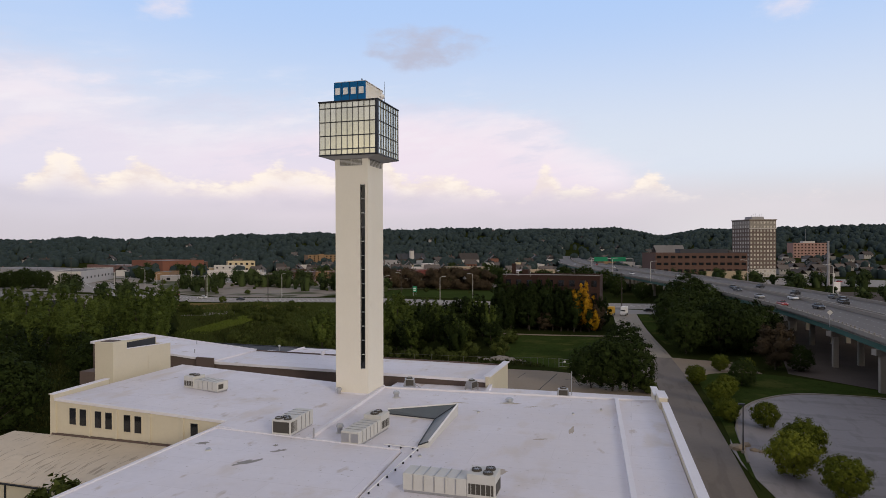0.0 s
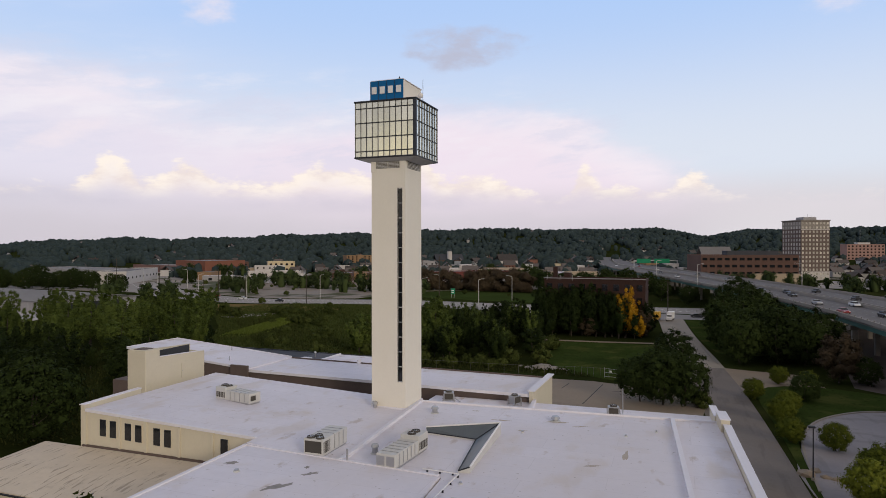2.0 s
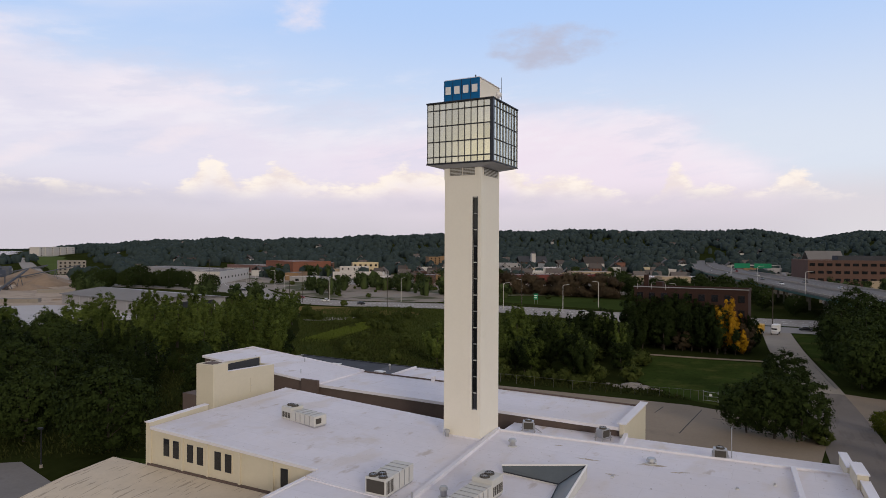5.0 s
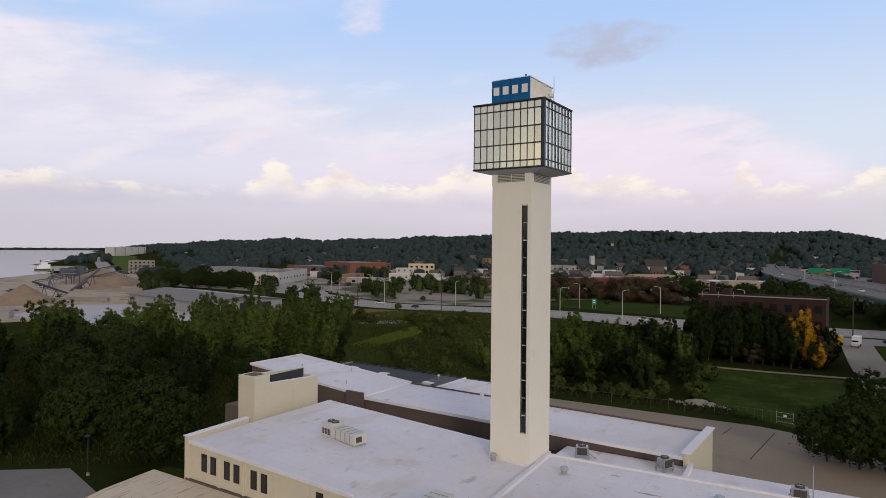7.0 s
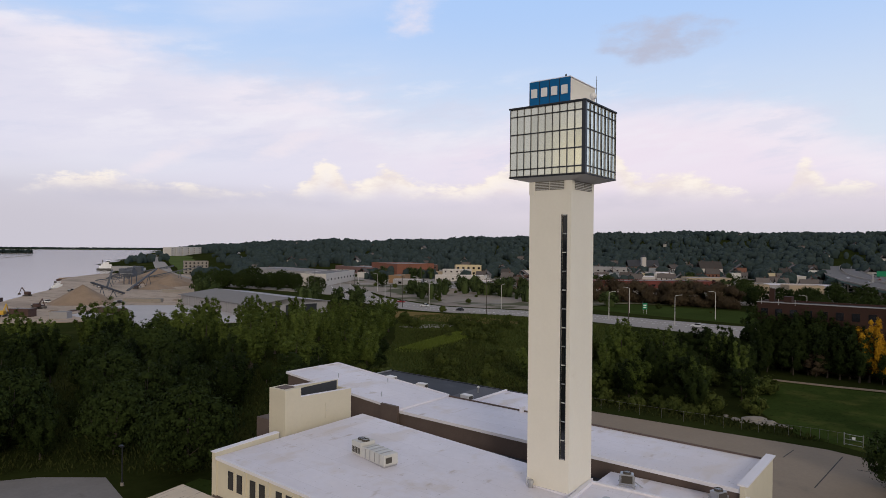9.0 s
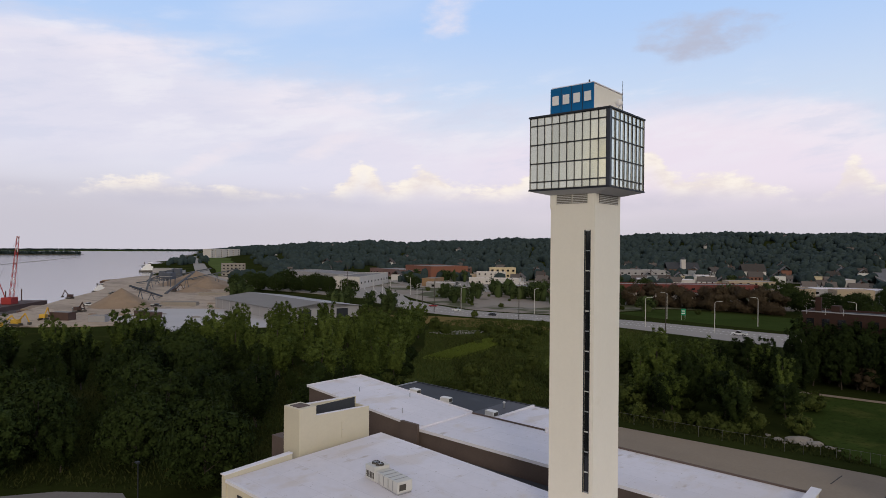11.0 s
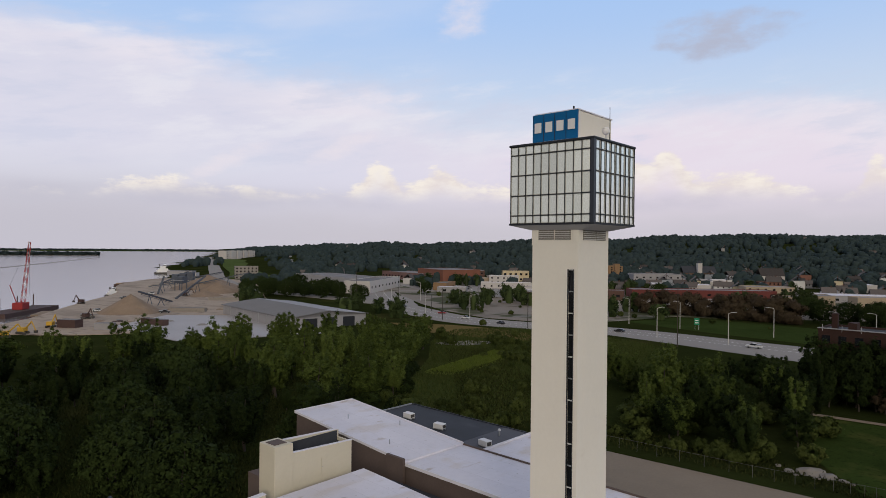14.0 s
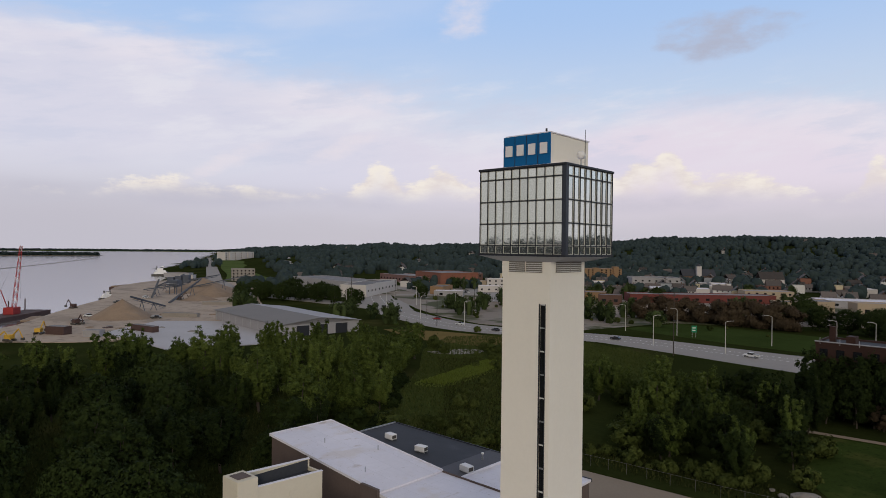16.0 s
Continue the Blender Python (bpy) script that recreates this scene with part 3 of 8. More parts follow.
part("coping", bmm((-1.38, -2.45, 10.86), (-1.38, 6.45, 10.45), 0.4, 0.096), MEMBRANE_EDGE, pent)
part("coping", bmm((1.22, -2.45, 10.01), (1.22, 6.45, 9.57), 0.36, 0.076), MEMBRANE_EDGE, pent)
pil = part("pillar", bx(-1.55, -4.95, 0, 1.55, -2.47, 11.15, bevel=0.04), CREAM, pent)
part("pillar_cap", bx(-0.9, -4.55, 11.154, 0.9, -2.9, 11.21), BROWN_WALL, pil, "dark flue opening")
door = part("door", bx(1.354, 1.7, 6.35, 1.41, 2.6, 8.35), CREAM, pent, "cream steel door")
part("handle", bx(1.414, 1.8, 7.3, 1.47, 1.88, 7.36), METAL, door)
part("stair_block", bx(-4.6, -4.5, 0, -1.56, 6.0, 6.9), BROWN_WALL, pent, "dark brown lower block")

# rear wing, its western half tilted up to fit the camera's view
wing = thing("rear_wing", -20.3, 14.5, 0.1, -2.0, label="long rear wing with white roof and dark brown wall", category="building")
def wpart(name, x0, y0, z0, x1, y1, z1, mat, label="", zl=None, **k):
    zl = z1 if zl is None else zl
    return part(name, sheet(bmesh.new(), [(x0 + 20, y0 - 14, zl), (x1 + 20, y0 - 14, z1), (x1 + 20, y1 - 14, z1), (x0 + 20, y1 - 14, zl)], z1 - z0), mat, wing, label)
WL, WM, WR = 9.85, 8.0, 7.75
wpart("wall", -54.5, 7.6, 1, -29.1, 18.6, WM - 0.3, BROWN_WALL, zl=WL - 0.3)
wpart("roof", -54.7, 7.5, WM - 0.296, -29.0, 18.7, WM, MEMBRANE, "white membrane roof", zl=WL)
wpart("wall", -29.05, 7.6, 0, 16.2, 18.6, WR - 0.35, BROWN_WALL)
wpart("roof", -28.95, 7.5, WR - 0.346, 16.2, 18.7, WR, MEMBRANE, "white membrane roof")
wpart("edge_trim", -54.8, 7.34, WM - 0.25, -29.0, 7.48, WM + 0.1, MEMBRANE_EDGE, zl=WL + 0.1)
wpart("edge_trim", -54.84, 7.34, WL - 0.3, -54.72, 18.9, WL + 0.12, MEMBRANE_EDGE)
wpart("edge_trim", -28.95, 7.34, WR - 0.3, 16.2, 7.48, WR + 0.1, MEMBRANE_EDGE)
wpart("edge_trim", -54.8, 18.72, WM - 0.2, -29.0, 18.9, WM + 0.12, MEMBRANE_EDGE, zl=WL + 0.12)
wpart("edge_trim", -28.95, 18.72, WR - 0.3, 16.2, 18.9, WR + 0.2, BROWN_WALL)
wpart("end_wall", 16.204, 7.2, 0, 16.7, 19.0, 8.25, CREAM, "cream end wall")
wpart("end_coping", 16.0, 7.1, 8.254, 16.95, 19.1, 8.4, MEMBRANE_EDGE)
wpart("step_wall", -32.2, 6.9, 0, -28.9, 7.33, 8.45, BROWN_WALL)
wpart("roof_riser", -15.6, 18.0, WR + 0.002, -15.3, 19.0, WR + 0.75, MEMBRANE_EDGE)
for vx, vy in ((-47, 12), (-40, 16.5), (-35, 10)):
    zz = WM + (WL - WM) * (-29 - vx) / 25.7
    part("vent_pipe", tb((vx + 20, vy - 14, zz - 0.1), (vx + 20, vy - 14, zz + 0.7), 0.07, seg=6), METAL, wing)

# dark-roofed annex behind the wing
annex = thing("annex", -38, 25.6, 0, -1.4, label="annex with a flat dark felt roof", category="building")
GREY_FELT = material("grey_felt", (0.10, 0.10, 0.115), 0.8, vary=0.2, scale=0.2, fine=3)
part("wall", bx(-19.0, -6.4, 0, 22, 11.2, 5.4), BROWN_WALL, annex)
part("roof", bx(-19.2, -6.6, 5.404, 3.4, 11.4, 5.7), DARK_ROOF, annex, "black felt roof")
part("roof", bx(3.45, -6.6, 5.404, 8.6, 11.4, 5.72), GREY_FELT, annex, "grey felt roof")
part("roof", bx(8.65, -6.6, 5.404, 22.2, 11.4, 5.74), MEMBRANE, annex, "white membrane roof patch")
part("roof_curb", bx(8.5, -6.6, 5.742, 8.8, 11.4, 6.0), MEMBRANE_EDGE, annex)
part("edge_trim", bx(-19.3, 11.42, 5.4, 22.2, 11.6, 5.85), BLACK, annex)
part("edge_trim", bx(-19.4, -6.6, 5.4, -19.22, 11.4, 5.9), METAL, annex)
part("vent_pipe", tb((5.6, 7.0, 5.6), (5.6, 7.0, 6.6), 0.14, seg=8), METAL, annex)
part("vent_cap", tb((5.6, 7.0, 6.6), (5.6, 7.0, 6.85), 0.26, 0.18, seg=8), WHITE, annex)


# ---- roof plant ----
def fan_ring(parent, x, y, z, r=0.42):
    bm = bmesh.new()
    bmesh.ops.create_cone(bm, cap_ends=False, segments=16, radius1=r * 1.15, radius2=r, depth=0.16, matrix=Matrix.Translation((x, y, z + 0.08)))
    ring = part("fan_shroud", bm, UNIT_DARK, parent)
    bm = bmesh.new()
    bmesh.ops.create_circle(bm, cap_ends=True, segments=16, radius=r * 0.98, matrix=Matrix.Translation((x, y, z + 0.05)))
    part("fan_well", bm, BLACK, ring)
    bm = bmesh.new()
    for k in range(4):
        a = k * math.pi / 4
        box(bm, x - r * 0.95, y - 0.02, z + 0.12, x + r * 0.95, y + 0.02, z + 0.14, rz=math.degrees(a))
    part("fan_guard", bm, METAL, ring)


def rooftop_unit(x, y, z, length, width, height, rz=0, fans=3, tall_end=0.0, label="beige rooftop air handling unit", end_louvre=True):
    """A packaged unit lying along +x from its fan end; ribs and panels on the long sides."""
    u = thing("rooftop_air_unit", x, y, z, rz, label, "air conditioner", "rooftop air units")
    part("curb", bx(0.1, -width / 2 + 0.1, 0, length - 0.1, width / 2 - 0.1, 0.2), METAL, u)
    fl = length * 0.3
    part("fan_section", bx(0, -width / 2, 0.2, fl, width / 2, height + tall_end, bevel=0.03), UNIT, u)
    part("casing", bx(fl + 0.02, -width / 2 + 0.04, 0.2, length, width / 2 - 0.04, height, bevel=0.03), UNIT, u)
    n = max(3, int((length - fl) / 0.75))
    for i in range(1, n):
        xx = fl + (length - fl) * i / n
        for s in (-1, 1):
            part("rib", bx(xx - 0.03, s * (width / 2 - 0.04), 0.3, xx + 0.03, s * (width / 2 + 0.02), height - 0.05), METAL, u)
        part("top_seam", bx(xx - 0.03, -width / 2 + 0.08, height + 0.002, xx + 0.03, width / 2 - 0.08, height + 0.05), METAL, u)
    for s in (-1, 1):
        g = part("coil_grille", bx(0.15, s * (width / 2), 0.45, fl - 0.15, s * (width / 2 + 0.03), height - 0.25), UNIT_DARK, u)
        for k in range(5):
            xx = 0.15 + (fl - 0.3) * (k + 0.5) / 5
            part("grille_bar", bx(xx - 0.02, s * (width / 2 + 0.032), 0.45, xx + 0.02, s * (width / 2 + 0.05), height - 0.25), UNIT, g)
    part("coil_grille", bx(-0.03, -width / 2 + 0.15, 0.45, -0.001, width / 2 - 0.15, height - 0.2), UNIT_DARK, u)
    if end_louvre:
        part("louvre", bx(length + 0.001, -width / 2 + 0.25, 0.45, length + 0.03, 0.1, height - 0.3), UNIT_DARK, u)
    else:
        for k in (-0.25, 0.25):
            part("access_panel", bx(length + 0.001, width * (k - 0.2), 0.4, length + 0.02, width * (k + 0.2), height - 0.2), METAL, u)
    spots = {2: ((0.33, 0.0), (0.75, 0.0)), 3: ((0.3, -0.24), (0.3, 0.24), (0.75, 0.0))}[fans]
    for fx, fy in spots:
        fan_ring(u, fl * fx, width * fy, height + tall_end, 0.36 if fans == 3 else 0.4)
    return u


rooftop_unit(-20.9, -8.6, roof_a(-18) - 0.1, 6.0, 1.9, 1.35, -11, 2, 0.35, "beige rooftop unit with a raised fan end, mid-roof")
rooftop_unit(1.1, -22.6, AE, 4.8, 2.1, 1.75, 90, 3, 0.0, "beige rooftop unit with three fans and ribbed sides")
rooftop_unit(9.5, -16.6, D_Z, 6.8, 2.0, 1.45, 266, 2, 0.4, "pale ribbed rooftop unit beside the skylight", False)
rooftop_unit(25.2, -31.6, D_Z, 7.4, 2.0, 1.5, 180, 3, 0.45, "pale rooftop unit with three round fans at its end", False)


def condenser_frame(x, y, z, rz, label):
    c = thing("condenser", x, y, z, rz, label, "condenser", "small condensers")
    part("coil_box", bx(-0.55, -0.4, 0.35, 0.55, 0.4, 1.15, bevel=0.03), METAL, c)
    part("coil", bx(-0.45, -0.43, 0.42, 0.45, -0.402, 1.05), UNIT_DARK, c)
    for sx in (-0.6, 0.6):
        for sy in (-0.42, 0.42):
            part("leg", bx(sx - 0.04, sy - 0.04, 0, sx + 0.04, sy + 0.04, 0.8), METAL, c)
    part("rail", bx(-0.75, -0.5, 0.25, 0.75, -0.43, 0.33), METAL, c)
    part("rail", bx(-0.75, 0.43, 0.25, 0.75, 0.5, 0.33), METAL, c)
    fan_ring(c, 0, 0, 1.15, 0.32)
    part("pipe", tb((0.55, 0.1, 0.5), (1.3, 0.1, 0.02), 0.05, seg=6), METAL, c)
    c.matrix_basis = c.matrix_basis @ Matrix.Scale(1.2, 4)
    return c


condenser_frame(5.6, 3.4, E_Z, 20, "galvanised condenser on a low frame by the tower")
condenser_frame(14.2, 4.4, E_Z, 65, "galvanised condenser on a low frame")
frame3 = condenser_frame(26.6, 3.0, E_Z, 8, "galvanised pipe frame with a mast")
part("mast", tb((0.9, 0, 0), (0.9, 0, 3.0), 0.045), METAL, frame3)

# L-shaped roof light
light = thing("roof_skylight", 14, -14, D_Z, label="L-shaped raised skylight with sloping dark grey glazing", category="skylight")
P = lambda x, y, z: Vector((x - 14, y + 14, z))
o1, o2, o3 = (8.2, -11.3), (16.0, -9.4), (16.4, -21.6)
i1, i2, i3 = (8.6, -11.9), (14.2, -12.5), (15.4, -21.8)
def poly(faces):
    bm = bmesh.new()
    for f in faces:
        bm.faces.new([bm.verts.new(p) for p in f])
    bmesh.ops.remove_doubles(bm, verts=bm.verts, dist=0.001)
    bmesh.ops.recalc_face_normals(bm, faces=bm.faces)
    return bm
H1, H2, LO = 0.55, 1.25, 0.18
part("glazing", poly([(P(*o1, H1), P(*o2, H2), P(*i2, LO), P(*i1, LO))]), SLATE, light)
part("glazing", poly([(P(*o2, H2), P(*o3, H1), P(*i3, LO), P(*i2, LO))]), SLATE, light)
part("back_wall", poly([(P(*o1, 0), P(*o2, 0), P(*o2, H2), P(*o1, H1)), (P(*o2, 0), P(*o3, 0), P(*o3, H1), P(*o2, H2)),
                        (P(*i1, 0), P(*i2, 0), P(*i2, LO), P(*i1, LO)), (P(*i2, 0), P(*i3, 0), P(*i3, LO), P(*i2, LO)),
                        (P(*o1, 0), P(*i1, 0), P(*i1, LO), P(*o1, H1)), (P(*o3, 0), P(*i3, 0), P(*i3, LO), P(*o3, H1))]), UNIT, light)
for a, b, za, zb in ((o1, o2, H1, H2), (o2, o3, H2, H1)):
    part("ridge_cap", tb(P(*a, za + 0.03), P(*b, zb + 0.03), 0.09, seg=6), WHITE, light)
for a, b, za, zb in ((i1, i2, LO, LO), (i2, i3, LO, LO), (i3, o3, LO, H1)):
    part("sill_bar", tb(P(*a, za + 0.02), P(*b, zb + 0.02), 0.06, seg=6), BLACK, light)
part("valley_bar", tb(P(*o2, H2 + 0.02), P(*i2, LO + 0.02), 0.05, seg=6), BLACK, light)

# vents, pipe runs and stains' neighbours on the roof
def roof_vent(x, y, z, r, h, hood=True, label="small galvanised roof vent"):
    v = thing("roof_vent", x, y, z, 0, label, "roof vent", "roof vents")
    part("pipe", tb((0, 0, 0), (0, 0, h), r, seg=10), METAL, v)
    if hood:
        part("hood", tb((0, 0, h - 0.05), (0, 0, h + 0.22), r * 1.5, r * 1.1, seg=10), METAL, v)
    part("flashing", tb((0, 0, 0), (0, 0, 0.08), r * 1.7, r * 1.3, seg=10), UNIT, v)
for x, y, z, r, h in ((6.1, -19.5, D_Z, 0.28, 0.7), (6.3, -3.6, D_Z, 0.32, 0.6), (20.6, -2.2, D_Z, 0.36, 0.35), (22.0, -36.5, D_Z, 0.4, 0.35), (4.9, -22.9, A_Z, 0.09, 1.3), (-3.0, -28.6, B_Z, 0.2, 0.2),
                      (-1.4, -4.2, AE, 0.25, 0.7), (18.0, -7.8, D_Z, 0.12, 0.2), (28.6, -5.6, D_Z, 0.12, 0.2), (31.6, -3.0, D_Z, 0.1, 0.25), (16.4, -24.2, D_Z, 0.12, 0.2)):
    roof_vent(x, y, z, r, h, hood=r > 0.15 and h > 0.3)
pipes = thing("roof_pipe_run", 15.6, -30, D_Z, label="thin white pipe on black blocks across the roof", category="pipe")
part("pipe", tb((-0.25, -4, 0.22), (0.1, 7.4, 0.22), 0.05, seg=6), WHITE, pipes)
part("pipe", tb((0.1, 7.4, 0.22), (-3.4, 7.55, 0.22), 0.05, seg=6), WHITE, pipes)
for i in range(7):
    part("block", bx(-0.27 + i * 0.055, -3.74 + i * 1.8, 0, -0.13 + i * 0.055, -3.62 + i * 1.8, 0.17), BLACK, pipes)
for i in range(3):
    part("block", bx(-0.54 - i * 1.2, 7.42, 0, -0.42 - i * 1.2, 7.58, 0.17), BLACK, pipes)
PUDDLE = material("grey_roof_stain", (0.27, 0.25, 0.235), 0.7, vary=0.3, scale=1.2, fine=6, bump=0)
BROWNST = material("brown_roof_stain", (0.42, 0.36, 0.30), 0.7, vary=0.2, scale=1.2, fine=6, bump=0)
random.seed(5)
def patch(x, y, z, rx, ry, mat, rz=0, n=18):
    bm = bmesh.new()
    vs = []
    for i in range(n):
        a = 2 * math.pi * i / n
        k = random.uniform(0.45, 1.15)
        px_, py_ = rx * k * math.cos(a), ry * k * math.sin(a)
        c, s = math.cos(radians(rz)), math.sin(radians(rz))
        vs.append(bm.verts.new((x + px_ * c - py_ * s, y + px_ * s + py_ * c, z + 0.004)))
    bm.faces.new(vs)
    part("stain", bm, mat, factory)
for x, y, rx, ry, rz in ((2.3, -30.6, 0.5, 1.6, -35), (3.5, -26.8, 0.35, 0.9, -40), (-5.0, -27.0, 0.8, 0.5, 10), (2.3, -25.6, 0.3, 0.4, 0)):
    patch(x, y, B_Z, rx, ry, PUDDLE, rz)
for x, y, rx, ry, rz in ((14.6, -4.0, 1.2, 0.25, 5), (20.9, -2.6, 1.6, 0.4, 10), (23.5, -3.6, 1.0, 0.22, 30), (29.0, -12.0, 0.25, 2.0, 0), (26.3, -16.0, 0.9, 0.25, 20), (23.9, -26.0, 1.2, 0.7, 0), (17.8, -7.2, 0.7, 0.2, 0), (10.6, -1.0, 0.7, 0.2, 10)):
    patch(x, y, D_Z, rx, ry, BROWNST, rz)
def dark_unit(x, y, label):
    c = thing("roof_box_unit", x, y, 5.72, random.uniform(-8, 8), label, "air conditioner", "annex roof units")
    part("casing", bx(-0.95, -0.6, 0.15, 0.95, 0.6, 1.0, bevel=0.05), WHITE, c)
    part("skid", bx(-1.0, -0.45, 0, 1.0, -0.3, 0.148), METAL, c)
    part("skid", bx(-1.0, 0.3, 0, 1.0, 0.45, 0.148), METAL, c)
    part("grille", bx(0.951, -0.45, 0.3, 0.98, 0.45, 0.85), UNIT_DARK, c)
for x, y in ((-50.2, 29.8), (-41.8, 28.6), (-30.6, 26.6)):
    dark_unit(x, y, "white box unit on the dark roof")

# ---- the tower ----
tower = thing("test_tower", 0, -1, 0, label="tall cream tower with a mirror-glass cabin on top", category="tower")
SX0, SX1, SY0, SY1 = -2.1, 2.45, -2.65, 2.6
SLX0, SLX1, SLZ0, SLZ1 = 1.5, 2.0, 10.6, 34.5
CZ0, CZ1 = 37.95, 45.28
bm = bmesh.new()
ring = [(SX0, SY0), (SLX0, SY0), (SLX0, SY0 + 0.22), (SLX1, SY0 + 0.22), (SLX1, SY0), (SX1, SY0), (SX1, SY1), (SX0, SY1)]
prism(bm, ring, SLZ0, SLZ1)
full = [(SX0, SY0), (SX1, SY0), (SX1, SY1), (SX0, SY1)]
prism(bm, full, 5.0, SLZ0)
prism(bm, full, SLZ1, CZ0)
part("shaft", bm, TOWER_CREAM, tower)
slot = part("slot_window", bx(SLX0 + 0.002, SY0 + 0.12, SLZ0 + 0.002, SLX1 - 0.002, SY0 + 0.2, SLZ1 - 0.002), DARK_GLASS, tower, "narrow dark slot window down the shaft")
nseg = 13
for i in range(nseg + 1):
    z = SLZ0 + 0.05 + (SLZ1 - SLZ0 - 0.1) * i / nseg
    part("transom", bx(SLX0 + 0.004, SY0 + 0.05, z - 0.05, SLX1 - 0.004, SY0 + 0.118, z + 0.05), UNIT if i % 2 else METAL, slot)
part("slot_frame", bx(SLX0 - 0.06, SY0 - 0.03, SLZ0, SLX0, SY0 + 0.1, SLZ1), BLACK, slot)
part("slot_frame", bx(SLX1, SY0 - 0.03, SLZ0, SLX1 + 0.06, SY0 + 0.1, SLZ1), BLACK, slot)
# shallow strips at the shaft's corners, louvres under the cabin
for x0, x1 in ((SX0 - 0.04, SX0 + 0.55), (SX1 - 0.55, SX1 + 0.04)):
    part("corner_strip", bx(x0, SY0 - 0.05, 36.5, x1, SY0 - 0.002, CZ0 - 0.1), TOWER_CREAM, tower)
LOUVRE = material("brown_grey_louvre", (0.16, 0.145, 0.12), 0.7, vary=0.1, fine=6)
def louvre(x0, y0, x1, y1):
    lv = part("louvre", bx(x0, y0, 36.95, x1, y1, 37.95), LOUVRE, tower)
    for k in range(6):
        z = 37.0 + 0.16 * k
        part("slat", bx(x0 - (0.03 if x1 - x0 < 0.2 else 0) , y0 - (0.03 if y1 - y0 < 0.2 else 0), z, x1 + (0.03 if x1 - x0 < 0.2 else 0), y1, z + 0.05), UNIT, lv)
louvre(-1.45, SY0 - 0.05, 0.1, SY0 - 0.004)
louvre(0.2, SY0 - 0.05, 1.7, SY0 - 0.004)
louvre(SX1 + 0.004, -1.9, SX1 + 0.05, 0.2)
louvre(SX1 + 0.004, 0.3, SX1 + 0.05, 2.0)
part("base_box", bx(SX0 + 0.1, SY0 - 0.35, 7.2, SX0 + 0.45, SY0 - 0.003, 8.1), WHITE, tower)
part("base_flashing", bx(SX0 - 0.15, SY0 - 0.15, 6.9, SX1 + 0.15, SY1 + 0.15, 7.45), MEMBRANE_EDGE, tower)

GLASS = bpy.data.materials.new("mirror_glass")
GLASS.use_nodes = True
gnt = GLASS.node_tree
gb = gnt.nodes["Principled BSDF"]
ginfo = gnt.nodes.new("ShaderNodeObjectInfo")
gmix = gnt.nodes.new("ShaderNodeMix")
gmix.data_type = "RGBA"
gmix.inputs[6].default_value, gmix.inputs[7].default_value = (0.66, 0.68, 0.64, 1), (0.84, 0.86, 0.82, 1)
gnt.links.new(ginfo.outputs["Random"], gmix.inputs[0])
gnt.links.new(gmix.outputs[2], gb.inputs["Base Color"])
gb.inputs["Metallic"].default_value = 0.92
gb.inputs["Roughness"].default_value = 0.05
gn = gnt.nodes.new("ShaderNodeTexNoise")
gn.inputs["Scale"].default_value = 0.9
gtc = gnt.nodes.new("ShaderNodeTexCoord")
gnt.links.new(gtc.outputs["Object"], gn.inputs["Vector"])
gbump = gnt.nodes.new("ShaderNodeBump")
gbump.inputs["Strength"].default_value = 0.12
gbump.inputs["Distance"].default_value = 0.05
gnt.links.new(gn.outputs[0], gbump.inputs["Height"])
gnt.links.new(gbump.outputs[0], gb.inputs["Normal"])

cabin = part("cabin", bx(-4.0, -3.1, CZ0 + 0.3, 3.97, 4.05, CZ1 - 0.1), BLACK, tower, "dark framed cabin")
CX0, CX1, CY0, CY1 = -4.13, 4.10, -3.25, 4.2
bm = bmesh.new()
lo = [bm.verts.new(p) for p in ((SX0 - 0.1, SY0 - 0.1, CZ0 - 0.15), (SX1 + 0.1, SY0 - 0.1, CZ0 - 0.15), (SX1 + 0.1, SY1 + 0.1, CZ0 - 0.15), (SX0 - 0.1, SY1 + 0.1, CZ0 - 0.15))]
hi = [bm.verts.new(p) for p in ((CX0, CY0, CZ0 + 0.27), (CX1, CY0, CZ0 + 0.27), (CX1, CY1, CZ0 + 0.27), (CX0, CY1, CZ0 + 0.27))]
bm.faces.new(list(reversed(lo))); bm.faces.new(hi)
for i in range(4):
    bm.faces.new((lo[i], lo[(i + 1) % 4], hi[(i + 1) % 4], hi[i]))
part("soffit", bm, material("grey_soffit", (0.36, 0.35, 0.33), 0.7, vary=0.08), tower, "grey tapering underside of the cabin")
part("bottom_trim", bx(CX0 - 0.06, CY0 - 0.06, CZ0 + 0.274, CX1 + 0.06, CY1 + 0.06, CZ0 + 0.42), BLACK, cabin)
part("roof_edge", bx(CX0 - 0.1, CY0 - 0.1, CZ1 - 0.12, CX1 + 0.1, CY1 + 0.1, CZ1 + 0.06, bevel=0.03), BLACK, cabin)
part("roof", bx(CX0 + 0.1, CY0 + 0.1, CZ1 + 0.062, CX1 - 0.1, CY1 - 0.1, CZ1 + 0.1), MEMBRANE, cabin)
gz = [CZ0 + 0.42]
for h in (0.70, 1.74, 1.78, 1.80):
    gz.append(gz[-1] + h)
gz.append(CZ1 - 0.12)
corner = 0.3
